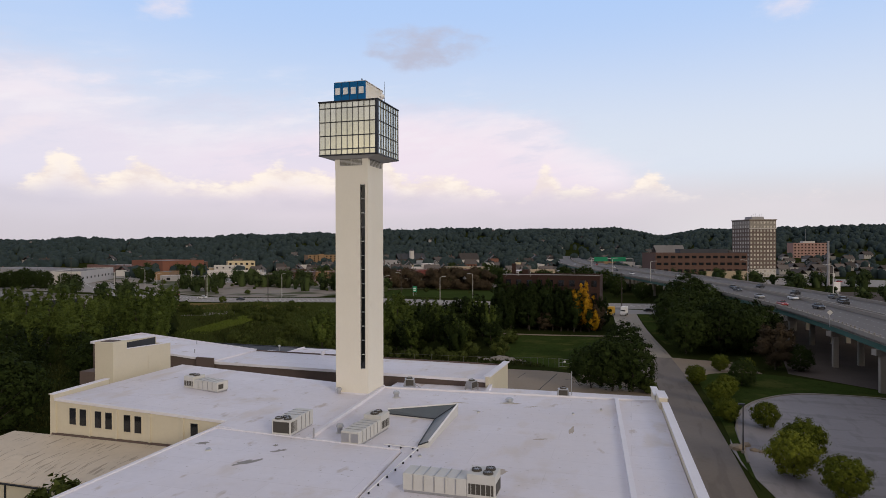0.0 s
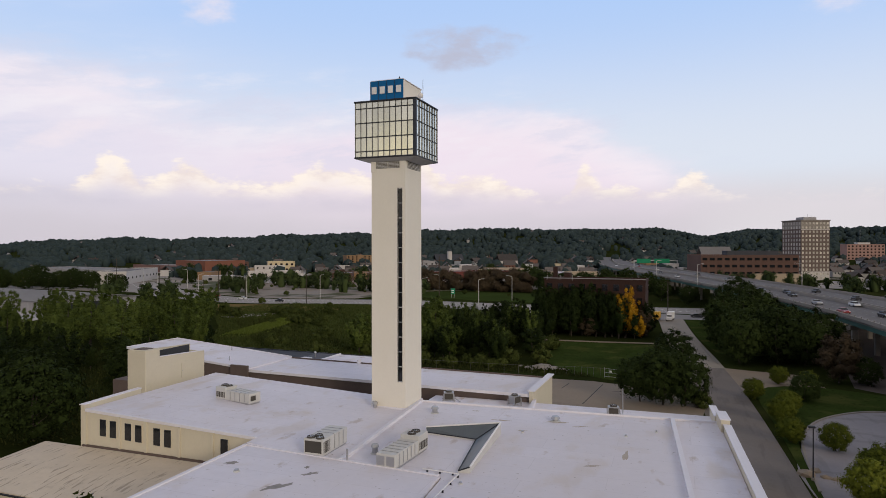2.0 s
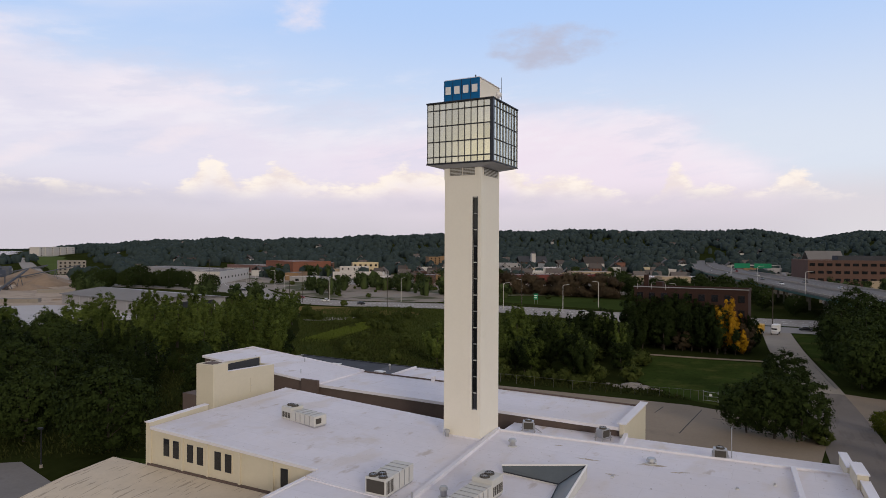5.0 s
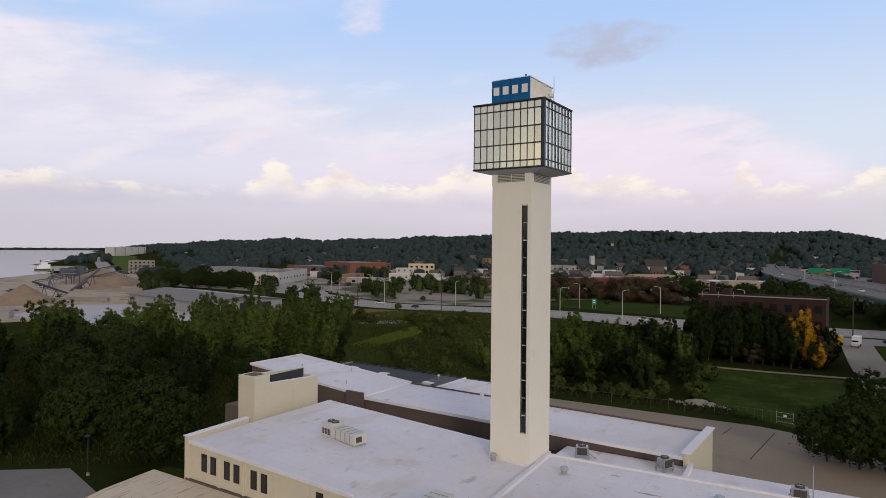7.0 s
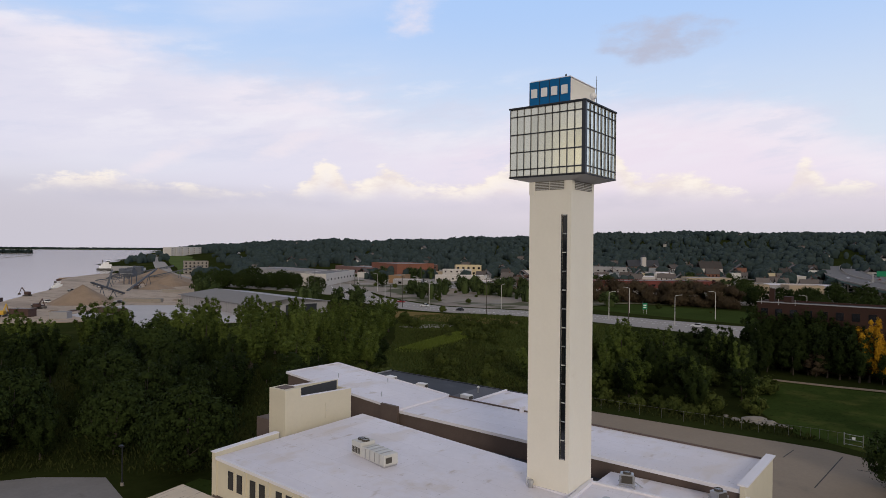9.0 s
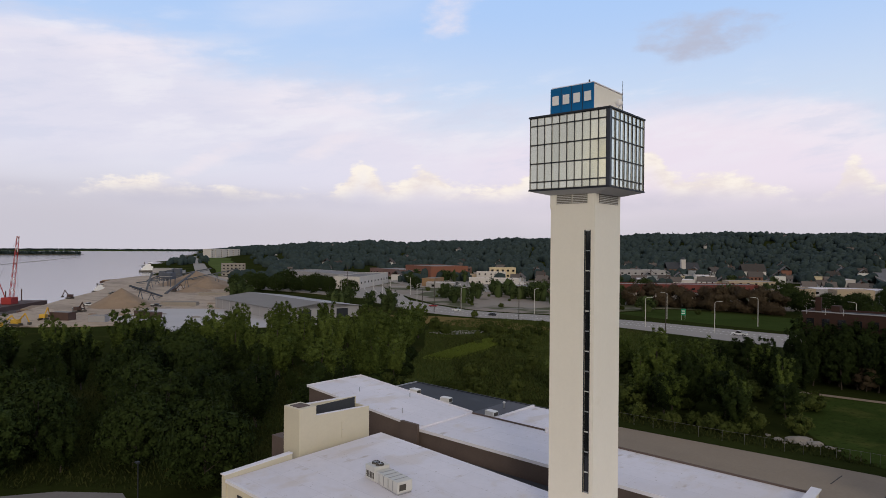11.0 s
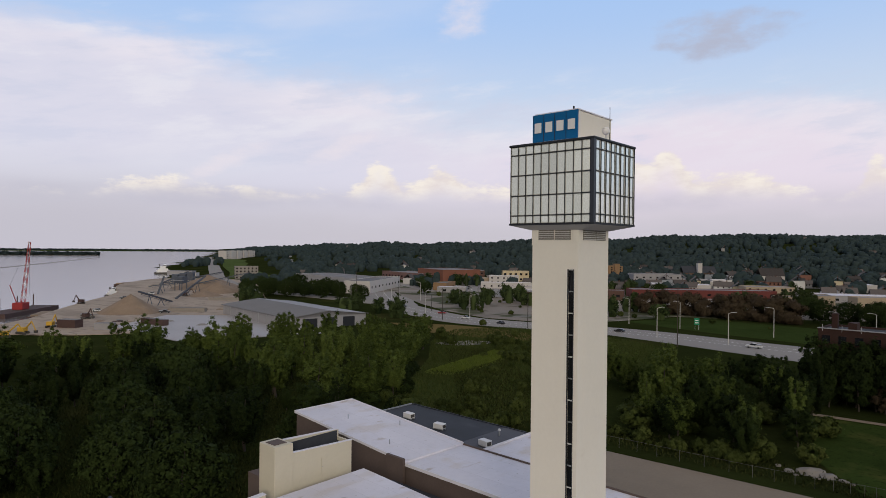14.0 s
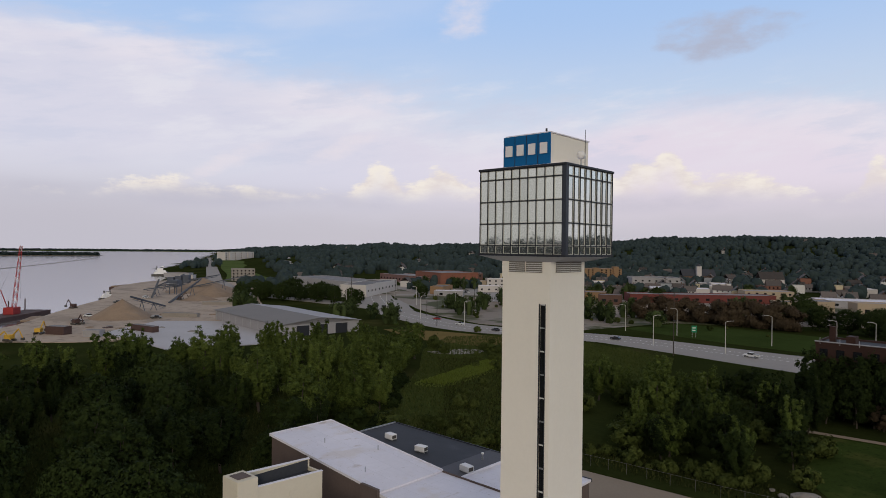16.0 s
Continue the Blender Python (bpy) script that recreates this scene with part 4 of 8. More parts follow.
def glaze(axis, face, a0, a1, n, out):
    """One glazed side: panes in n columns and five rows, mullions proud of the glass."""
    w = (a1 - a0) / n
    d = 0.05 * out
    for c in range(n):
        for r in range(5):
            p0, p1, z0, z1 = a0 + c * w + 0.022, a0 + (c + 1) * w - 0.022, gz[r] + 0.036, gz[r + 1] - 0.036
            lohi = sorted((face - d * 2.2, face - d))
            b = bx(p0, lohi[0], z0, p1, lohi[1], z1) if axis == "x" else bx(lohi[0], p0, z0, lohi[1], p1, z1)
            pane = part("pane", b, GLASS, cabin)
            lohi = sorted((face - d * 0.98, face - d * 0.6))
            fr = bmesh.new()
            for q0, q1, y0, y1 in ((p0, p0 + 0.05, z0, z1), (p1 - 0.05, p1, z0, z1), (p0 + 0.05, p1 - 0.05, z0, z0 + 0.05), (p0 + 0.05, p1 - 0.05, z1 - 0.05, z1)):
                if axis == "x":
                    box(fr, q0, lohi[0], y0, q1, lohi[1], y1)
                else:
                    box(fr, lohi[0], q0, y0, lohi[1], q1, y1)
            part("pane_frame", fr, PANE_FRAME, pane)
    for c in range(n + 1):
        m = a0 + c * w
        lohi = sorted((face - d * 2, face + d))
        part("mullion", bx(m - 0.021, lohi[0], gz[0], m + 0.021, lohi[1], gz[-1]) if axis == "x" else bx(lohi[0], m - 0.021, gz[0], lohi[1], m + 0.021, gz[-1]), BLACK, cabin)
    for r in range(1, 5):
        lohi = sorted((face - d * 2, face + d * 0.9))
        part("transom", bx(a0, lohi[0], gz[r] - 0.034, a1, lohi[1], gz[r] + 0.034) if axis == "x" else bx(lohi[0], a0, gz[r] - 0.034, lohi[1], a1, gz[r] + 0.034), BLACK, cabin)
PANE_FRAME = material("pale_pane_frame", (0.52, 0.52, 0.48), 0.45, vary=0.08, bump=0)
glaze("x", CY0, CX0 + 0.06, CX1 - corner, 10, -1)
glaze("y", CX1, CY0 + corner, CY1 - 0.06, 8, 1)
glaze("x", CY1, CX0 + corner, CX1 - corner, 10, 1)
glaze("y", CX0, CY0 + corner, CY1 - corner, 8, -1)
part("corner_post", bx(CX1 - corner, CY0 - 0.05, gz[0], CX1 + 0.05, CY0 + corner, gz[-1]), material("dark_blue_grey_post", (0.035, 0.04, 0.055), 0.4, vary=0.1, bump=0), cabin, "dark corner post")

penthouse = part("sign_box", bx(-2.4, -1.95, CZ1 + 0.1, 1.85, 4.1, 48.0, bevel=0.04), TOWER_CREAM, tower, "cream plant box")
part("box_coping", bx(-2.46, -2.0, 48.004, 1.92, 4.16, 48.1), MEMBRANE_EDGE, penthouse)
sign = part("sign_panel", bx(-2.5, -2.15, CZ1 + 0.18, 1.95, -2.0, 47.98), SIGN_BLUE, tower, "blue sign with white block lettering")
sw = (1.95 + 2.5) / 4
for i in range(4):
    part("panel_joint", bx(-2.5 + sw * i - 0.02, -2.175, CZ1 + 0.2, -2.5 + sw * i + 0.02, -2.152, 47.96), BLACK, sign)
    # plain white shapes of the marks' size
    c0 = -2.5 + sw * i + 0.13
    mk = bx(c0 + 0.08, -2.23, 46.36, c0 + 0.74, -2.155, 47.24)
    part("sign_mark", mk, WHITE, sign, "plain white mark")
part("antenna", tb((3.5, 0.6, CZ1 + 0.1), (3.5, 0.6, CZ1 + 3.1), 0.035, 0.02, seg=6), BLACK, tower)
dome = bmesh.new()
bmesh.ops.create_icosphere(dome, subdivisions=2, radius=0.36, matrix=Matrix.Translation((3.3, 0.3, CZ1 + 1.05)))
dm = part("radio_dome", dome, WHITE, tower, "white ball aerial", smooth=True)
part("dome_stand", tb((3.3, 0.3, CZ1 + 0.1), (3.3, 0.3, CZ1 + 0.75), 0.06, seg=6), METAL, dm)
part("roof_stub", tb((1.2, -1.5, 48.1), (1.2, -1.5, 48.45), 0.08, seg=6), BLACK, tower)

# ---- land, river, roads ----
SHORE = [(-120, -900), (-270, -300), (-272, -60), (-314, 38), (-368, 72), (-403, 96), (-463, 136), (-560, 175), (-620, 215), (-684, 282), (-1020, 422), (-1795, 911), (-3100, 1700), (-5200, 2850)]
SH = np.array(SHORE, float)
CREST_AZ = np.array([-180, -60, -18, -10, -6, -4.2, -3, -1, 1, 5, 16, 24, 30, 34, 40, 51, 57, 62, 70, 180], float)
CREST_EL = np.array([1.5, 1.5, 1.6, 1.5, 1.5, 1.2, 0.95, 1.2, 1.5, 1.6, 1.7, 1.45, 1.25, 1.05, 0.9, 0.65, 0.30, 0.05, -0.8, 1.5], float)


def shore_side(x, y):
    """Distance from the shoreline; positive over the river."""
    best, sign = np.full(np.shape(x), 1e9), np.zeros(np.shape(x))
    for (ax, ay), (bx_, by_) in zip(SH[:-1], SH[1:]):
        ux, uy = bx_ - ax, by_ - ay
        t = np.clip(((x - ax) * ux + (y - ay) * uy) / (ux * ux + uy * uy), 0, 1)
        d = np.hypot(x - ax - t * ux, y - ay - t * uy)
        s = np.where(ux * (y - ay) - uy * (x - ax) > 0, 1.0, -1.0)
        near = d < best
        best, sign = np.where(near, d, best), np.where(near, s, sign)
    return best * sign


def land(x, y):
    """Height of the ground."""
    x, y = np.asarray(x, float), np.asarray(y, float)
    r = np.hypot(x - 30, y + 60)
    a = np.degrees(np.arctan2(-(x - 30), y + 60))
    crest = 25 + 1600 * np.tan(np.radians(np.interp(a, CREST_AZ, CREST_EL) - 0.42))
    t = np.clip((r - 620) / 950, 0, 1)
    rise = t * t * (3 - 2 * t)
    h = np.maximum(crest, 0) * rise
    h = h + rise * (3.5 * np.sin(x * 0.011 + 1.3) * np.cos(y * 0.013) + 2.0 * np.sin(x * 0.031 + y * 0.023))
    s = shore_side(x, y)
    k = np.clip((-s + 4) / 12, 0, 1)
    k2 = np.clip((-s - 20) / 160, 0, 1)
    return np.where(s > -4, -7 + 7 * k, h * k2)


gx = np.concatenate([-np.geomspace(4800, 420, 34), np.arange(-400, 200, 12.0), np.geomspace(210, 3200, 30)])
gy = np.concatenate([-np.geomspace(2400, 130, 22), np.arange(-120, 330, 12.0), np.geomspace(340, 4800, 44)])
X, Y = np.meshgrid(gx, gy)
Z = land(X, Y)
me = bpy.data.meshes.new("ground")
nx, ny = len(gx), len(gy)
me.from_pydata(np.stack([X.ravel(), Y.ravel(), Z.ravel()], 1).tolist(), [],
               [(j * nx + i, j * nx + i + 1, (j + 1) * nx + i + 1, (j + 1) * nx + i) for j in range(ny - 1) for i in range(nx - 1)])
me.materials.append(material("rough_ground", (0.024, 0.031, 0.009), 0.95, spec=0.0, vary=0.5, scale=0.03, fine=0.8, bump=0.4, dist=0.15, stain=(0.075, 0.070, 0.026), stain_amount=0.6, stain_scale=0.02))
me.shade_smooth()
tagged(new("ground", me), "dark green rough ground with dry patches", "ground", kind="structure")

WATER = bpy.data.materials.new("river_water")
WATER.use_nodes = True
wnt = WATER.node_tree
wnt.nodes.clear()
wtc = wnt.nodes.new("ShaderNodeTexCoord")
wno = wnt.nodes.new("ShaderNodeTexNoise")
wno.inputs["Scale"].default_value = 0.3
wno.inputs["Detail"].default_value = 8
wnt.links.new(wtc.outputs["Object"], wno.inputs["Vector"])
wbu = wnt.nodes.new("ShaderNodeBump")
wbu.inputs["Strength"].default_value = 0.3
wbu.inputs["Distance"].default_value = 0.2
wnt.links.new(wno.outputs[0], wbu.inputs["Height"])
w_d = wnt.nodes.new("ShaderNodeBsdfDiffuse")
w_d.inputs["Color"].default_value = (0.22, 0.20, 0.19, 1)
w_g = wnt.nodes.new("ShaderNodeBsdfGlossy")
w_g.inputs["Roughness"].default_value = 0.12
w_g.inputs["Color"].default_value = (0.86, 0.86, 0.88, 1)
wnt.links.new(wbu.outputs[0], w_g.inputs["Normal"])
w_m = wnt.nodes.new("ShaderNodeMixShader")
w_m.inputs[0].default_value = 0.62
wnt.links.new(w_d.outputs[0], w_m.inputs[1])
wnt.links.new(w_g.outputs[0], w_m.inputs[2])
w_o = wnt.nodes.new("ShaderNodeOutputMaterial")
wnt.links.new(w_m.outputs[0], w_o.inputs[0])
bm = bmesh.new()
bm.faces.new([bm.verts.new(p) for p in ((-4900, -2300, -3), (-200, -2300, -3), (-200, 260, -3), (-4900, 3300, -3))])
structure("water", bm, WATER, "wide calm grey-pink river", "river")


def flat_area(name, outline, z, mat, label, category, thick=0.3):
    return structure(name, prism(bmesh.new(), outline, z - thick, z), mat, label, category)


# service drive, yard and car park east of the factory
drive_line = smooth_line([(44.5, -60), (43.7, -20), (43.0, 15), (41.8, 50), (39.4, 84), (36.8, 112), (34.6, 140), (32.5, 178)], 6)
joint = next(i for i, p in enumerate(drive_line) if p.y > 78)
structure("road", ribbon(bmesh.new(), drive_line[:joint + 1], 8.4, 0.05), DRIVE, "worn grey service drive", "road")
structure("road_7", ribbon(bmesh.new(), drive_line[joint:], 8.8, 0.054), material("pale_drive_concrete", (0.31, 0.275, 0.235), 0.9, spec=0.1, vary=0.14, scale=0.15, fine=2, stain=(0.19, 0.165, 0.14), stain_amount=0.4, stain_scale=0.12), "pale concrete stretch of the service drive", "road")
structure("road_1", ribbon(bmesh.new(), smooth_line([(-125, 205), (-95, 203), (-60, 197), (-25, 190), (26, 186), (70, 188), (130, 192)], 4), 17, 0.06), CONCRETE_ROAD, "pale concrete cross street", "road")
flat_area("pavement", [(45.6, 55), (42.5, 80), (49, 78), (60, 76), (61, 62), (50, 57)], 0.045, CONCRETE, "concrete apron by the drive", "pavement")
flat_area("pavement_1", [(-32, 20.8), (36, 20.8), (38.5, 40), (36.5, 50), (30, 52.5), (18, 55.5), (-32, 53.5)], 0.055, CONCRETE, "old concrete yard with tarred joints", "yard")
for i, (p, q) in enumerate((((18.6, 36), (20.3, 53)), ((22.5, 47.6), (29.5, 48.2)), ((13.2, 47), (13.9, 52)))):
    structure("trim_%d" % i, ribbon(bmesh.new(), [p, q], 0.16, 0.066, 0.02), ASPHALT, "black tarred joint in the yard", "joint")
CAR_PARK = material("grey_car_park", (0.26, 0.24, 0.25), 0.85, vary=0.14, scale=0.08, fine=2, stain=(0.10, 0.095, 0.09), stain_amount=0.4, stain_scale=0.07)
add_spots(CAR_PARK, 0.35, 0.55, 0.60, (0.15, 0.14, 0.14), 0.3, (0.25, 1.3, 1), 10.0)
add_spots(CAR_PARK, 0.4, 0.56, 0.60, (0.15, 0.14, 0.14), 0.25, (1.5, 0.3, 1), 10.0)
flat_area("pavement_2", smooth_line([(57, -40), (47.8, 4), (49.6, 22), (52.4, 33), (57, 41), (64, 46.5), (74, 47), (84, 44), (140, 40), (140, -40)], 4), 0.05,
          CAR_PARK, "empty worn grey car park", "car park")
flat_area("pavement_3", [(66, 66), (84, 49), (170, 46), (170, 330), (90, 330), (80, 160)], 0.04, material("dirt_under_bridge", (0.10, 0.086, 0.08), 0.95, spec=0.0, vary=0.2, scale=0.1, fine=2), "bare dirt and paving under the viaduct", "pavement")
flat_area("lawn", [(2, 78), (13, 62), (24, 57), (34, 58), (35.6, 72), (33.2, 96), (30.6, 109), (2, 107.4)], 0.07, GRASS, "mown green lawn", "lawn")
flat_area("lawn_1", [(40.3, 126), (44, 100), (60, 100), (70, 170), (60, 176), (37.2, 176)], 0.07, GRASS, "mown green verge", "lawn")
flat_area("lawn_2", smooth_line([(48.4, -4), (49.4, 22), (52.2, 33.2), (56.8, 41.2), (63.5, 46.8), (74, 47.3), (82, 47), (74, 57), (60, 64), (48.5, 58), (48, 30), (47.9, 6)], 4), 0.075, GRASS, "dark grass strip round the car park", "lawn")
structure("road_2", ribbon(bmesh.new(), [(-4, 108.8), (14, 110), (32, 112.6)], 1.8, 0.085), CONCRETE, "narrow concrete path", "path")
for pts, nm in (([(48.6, 5), (49.8, 22), (52.4, 33.0), (57, 41), (64, 46.5), (74, 47), (82, 45)], "kerb"), ([(43.2, 84), (42.0, 96), (40.6, 112)], "kerb_1")):
    structure(nm, ribbon(bmesh.new(), smooth_line(pts, 4), 0.3, 0.2, 0.2), PIER, "pale concrete kerb", "kerb")

MEADOW = material("meadow_grass", (0.050, 0.064, 0.018), 0.95, spec=0.0, vary=0.5, scale=0.05, fine=0.9, bump=0.4, dist=0.1, stain=(0.11, 0.095, 0.035), stain_amount=0.6, stain_scale=0.035)
# four-lane road beyond the thicket
hw = smooth_line([(120, 215), (60, 213), (10, 208), (-30, 205), (-62, 207), (-95, 208), (-130, 200), (-170, 192), (-215, 205), (-262, 228), (-330, 280), (-420, 360), (-560, 470)], 8)
structure("road_3", ribbon(bmesh.new(), hw, 25, 0.08), CONCRETE_ROAD, "pale concrete four-lane road", "road")
structure("road_4", ribbon(bmesh.new(), smooth_line([(-248, 226), (-272, 246), (-295, 275), (-319, 327), (-328, 370), (-332, 430)], 6), 16, 0.1), CONCRETE_ROAD, "concrete side road", "road")
rl = smooth_line([(-262, 226), (-330, 228), (-430, 232), (-592, 292), (-740, 368), (-897, 450), (-1300, 662), (-1762, 906)], 10)
structure("road_5", ribbon(bmesh.new(), rl, 17, [float(land(p.x, p.y)) + 0.35 for p in rl], 0.6), CONCRETE_ROAD, "road along the river", "road")
ll = smooth_line([(-580, 330), (-700, 400), (-860, 480), (-1000, 560), (-1110, 620)], 10)
rl2 = smooth_line([(-760, 510), (-908, 597), (-1200, 770), (-1700, 1065), (-2400, 1478)], 10)
structure("road_6", ribbon(bmesh.new(), rl2, 17, [float(land(p.x, p.y)) + 0.35 for p in rl2], 0.6), CONCRETE_ROAD, "straight pale road beyond the town", "road")
bm = bmesh.new()
for i in range(3, len(hw) - 3):
    for off in (-3.6, 3.6):
        a, b = hw[i], hw[i + 1]
        for f0, f1 in ((0.1, 0.35), (0.6, 0.85)):
            p, q = a.lerp(b, f0), a.lerp(b, f1)
            t = (q - p).normalized()
            n = Vector((-t.y, t.x)) * off
            ribbon(bm, [p + n, q + n], 0.35, 0.095, 0.01)
structure("lane_marks", bm, WHITE, "white dashed lane marks", "road marking")
flat_area("lawn_3", smooth_line([(-112, 246), (-78, 236), (-40, 229), (10, 226), (16, 268), (-40, 284), (-100, 286)], 4), 0.09, material("green_verge", (0.036, 0.054, 0.015), 0.95, spec=0.0, vary=0.35, scale=0.05, fine=1.0, bump=0.4, dist=0.1), "green verge beyond the road", "lawn")
flat_area("lawn_4", smooth_line([(-190, 158), (-165, 172), (-130, 176), (-100, 168), (-120, 152), (-160, 146)], 4), 0.09, material("dry_grass", (0.16, 0.12, 0.05), 0.95, spec=0.0, vary=0.25, scale=0.1, fine=2), "dry ochre grass", "lawn")
flat_area("lawn_5", smooth_line([(-106, 130), (-95, 126), (-90, 106), (-88, 87), (-97, 83), (-101, 104)], 4), 0.09, material("bright_mown_strip", (0.115, 0.145, 0.030), 0.95, spec=0.0, vary=0.35, scale=0.1, fine=1.2, bump=0.4, dist=0.1), "mown bright green strip", "lawn")
MEADOW_EDGE = [(-46, 60), (-40, 66), (-50, 84), (-58, 112), (-44, 134), (-60, 178), (-100, 190), (-140, 184), (-152, 160), (-136, 128), (-110, 99), (-84, 60), (-66, 42)]
flat_area("lawn_7", MEADOW_EDGE, 0.06, MEADOW, "rough yellow-green meadow", "meadow")
flat_area("pavement_6", smooth_line([(-132, 126), (-124, 126), (-117, 136), (-119, 144), (-127, 140)], 4), 0.10, CONCRETE_ROAD, "pale bare pad in the meadow", "pad")

# sand and gravel yard by the river
flat_area("sand_yard", smooth_line([(-282, 8), (-245, 40), (-225, 85), (-240, 120), (-300, 165), (-380, 210), (-520, 300), (-600, 290), (-640, 250), (-560, 178), (-464, 139), (-404, 99), (-369, 75), (-318, 43)], 4), 0.3, SAND, "bare pale sand and gravel yard", "yard", thick=2)
flat_area("pavement_4", [(-262, 60), (-200, 60), (-182, 112), (-258, 128), (-290, 96)], 0.34, material("pale_lot", (0.42, 0.40, 0.41), 0.7, vary=0.1, scale=0.05, fine=1), "pale paved lot", "yard")
flat_area("pavement_5", [(-64, -25), (-74, -40), (-44, -46), (-44, -30), (-46, -22), (-57, -19.5)], 0.06, material("grey_pad", (0.20, 0.19, 0.19), 0.8, vary=0.2, scale=0.2, fine=2, stain=(0.06, 0.055, 0.05), stain_amount=0.4, stain_scale=0.2), "stained grey concrete pad among trees", "pad")
flat_area("lawn_6", [(-45.4, -22), (-43, -31), (-39.5, -30), (-40, -10), (-47, -12)], 0.07, GRASS, "patch of mown grass by the shed", "lawn")

# ---- trees ----
rng = np.random.default_rng(7)


def leaf_cloud(centers, radii, per, size, squash=0.8, rand=None, rough=0.4, heart=None):
    """Small leaf blades round clump centres: one mesh of loose blades facing mostly outwards."""
    rand = rand or rng
    n = len(centers) * per
    c = np.repeat(np.asarray(centers, float), per, 0)
    r = np.repeat(np.asarray(radii, float), per)
    d = rand.normal(size=(n, 3))
    d /= np.linalg.norm(d, axis=1)[:, None]
    p = c + d * (r * rand.uniform(0.25, 1.2, n))[:, None] * np.array([1, 1, squash])
    nrm = d + rand.normal(size=(n, 3)) * rough + np.array([0, 0, 0.15])
    if heart is not None:
        out = p - np.array(heart)
        nrm = nrm + out / np.linalg.norm(out, axis=1)[:, None]
    nrm /= np.linalg.norm(nrm, axis=1)[:, None]
    a = np.cross(nrm, rand.normal(size=(n, 3)))
    a /= np.linalg.norm(a, axis=1)[:, None]
    b = np.cross(nrm, a)
    s = (size * rand.uniform(0.6, 1.3, n))[:, None]
    tri = np.stack([p - a * s, p + a * s * 0.7 - b * s * 0.6, p + a * s * 0.3 + b * s * 0.8], 1)
    return tri.reshape(-1, 3)


def blades_mesh(name, verts, mat, n_side=3):
    me = bpy.data.meshes.new(name)
    n = len(verts)
    me.vertices.add(n)
    me.vertices.foreach_set("co", np.asarray(verts, np.float32).ravel())
    me.loops.add(n)
    me.loops.foreach_set("vertex_index", np.arange(n, dtype=np.int32))
    me.polygons.add(n // n_side)
    me.polygons.foreach_set("loop_start", np.arange(0, n, n_side, dtype=np.int32))
    me.materials.append(mat)
    me.update(calc_edges=True)
    me.validate()
    return me


def crown_points(kind, height, width, rand):
    """Clump centres and radii of one crown, hung along leaders that rise from the trunk."""
    cs, rs = [], []
    if kind == "round":
        for _ in range(34):
            d = rand.normal(size=3)
            d /= np.linalg.norm(d)
            tip = np.array([d[0] * width * 0.40, d[1] * width * 0.40, height * (0.54 + (0.42 if d[2] > 0 else 0.40) * d[2])]) * rand.uniform(0.86, 1.06)
            root = np.array([0, 0, height * 0.40])
            for f in (0.72, 0.92, 1.03):
                cs.append(root + (tip - root) * f + rand.normal(size=3) * width * 0.035)
                rs.append(width * rand.uniform(0.075, 0.130))
    elif kind == "dome":
        for k in range(88):
            v = 1 - 2 * (k + 0.5) / 88
            a, q = k * 2.39996, math.sqrt(1 - v * v)
            g = rand.uniform(0.68, 1.10)
            cs.append((math.cos(a) * q * width * 0.42 * g, math.sin(a) * q * width * 0.42 * g, height * (0.54 + (0.40 if v > 0 else 0.46) * v * g)))
            rs.append(width * rand.uniform(0.075, 0.135))
    elif kind in ("poplar", "open"):
        lead = 9 if kind == "poplar" else 12
        for k in range(lead):
            a = k * 2.4 + rand.uniform(-0.4, 0.4)
            out = width * (0.06 + 0.38 * ((k + 0.5) / lead) ** 0.6) * rand.uniform(0.85, 1.1)
            top_z = height * (rand.uniform(0.90, 1.02) - 1.35 * max(0, out / width - 0.10) ** 1.35 - rand.uniform(0, 0.12))
            z0 = height * rand.uniform(0.06, 0.20)
            for f in np.linspace(0.15, 1.0, 8):
                bend = f ** 0.55
                cs.append((math.cos(a) * out * bend + rand.normal() * 0.035 * width, math.sin(a) * out * bend + rand.normal() * 0.035 * width, z0 + (top_z - z0) * f))
                rs.append(width * rand.uniform(0.075, 0.150) * (1.08 - 0.45 * f))
    elif kind == "bush":
        for _ in range(38):
            d = rand.normal(size=3)
            d /= np.linalg.norm(d)
            k = rand.uniform(0.75, 1.12)
            cs.append((d[0] * width * 0.38 * k, d[1] * width * 0.38 * k, height * max(0.12, 0.45 + 0.40 * d[2] * k)))
            rs.append(rand.uniform(0.09, 0.17) * width)
    return cs, rs


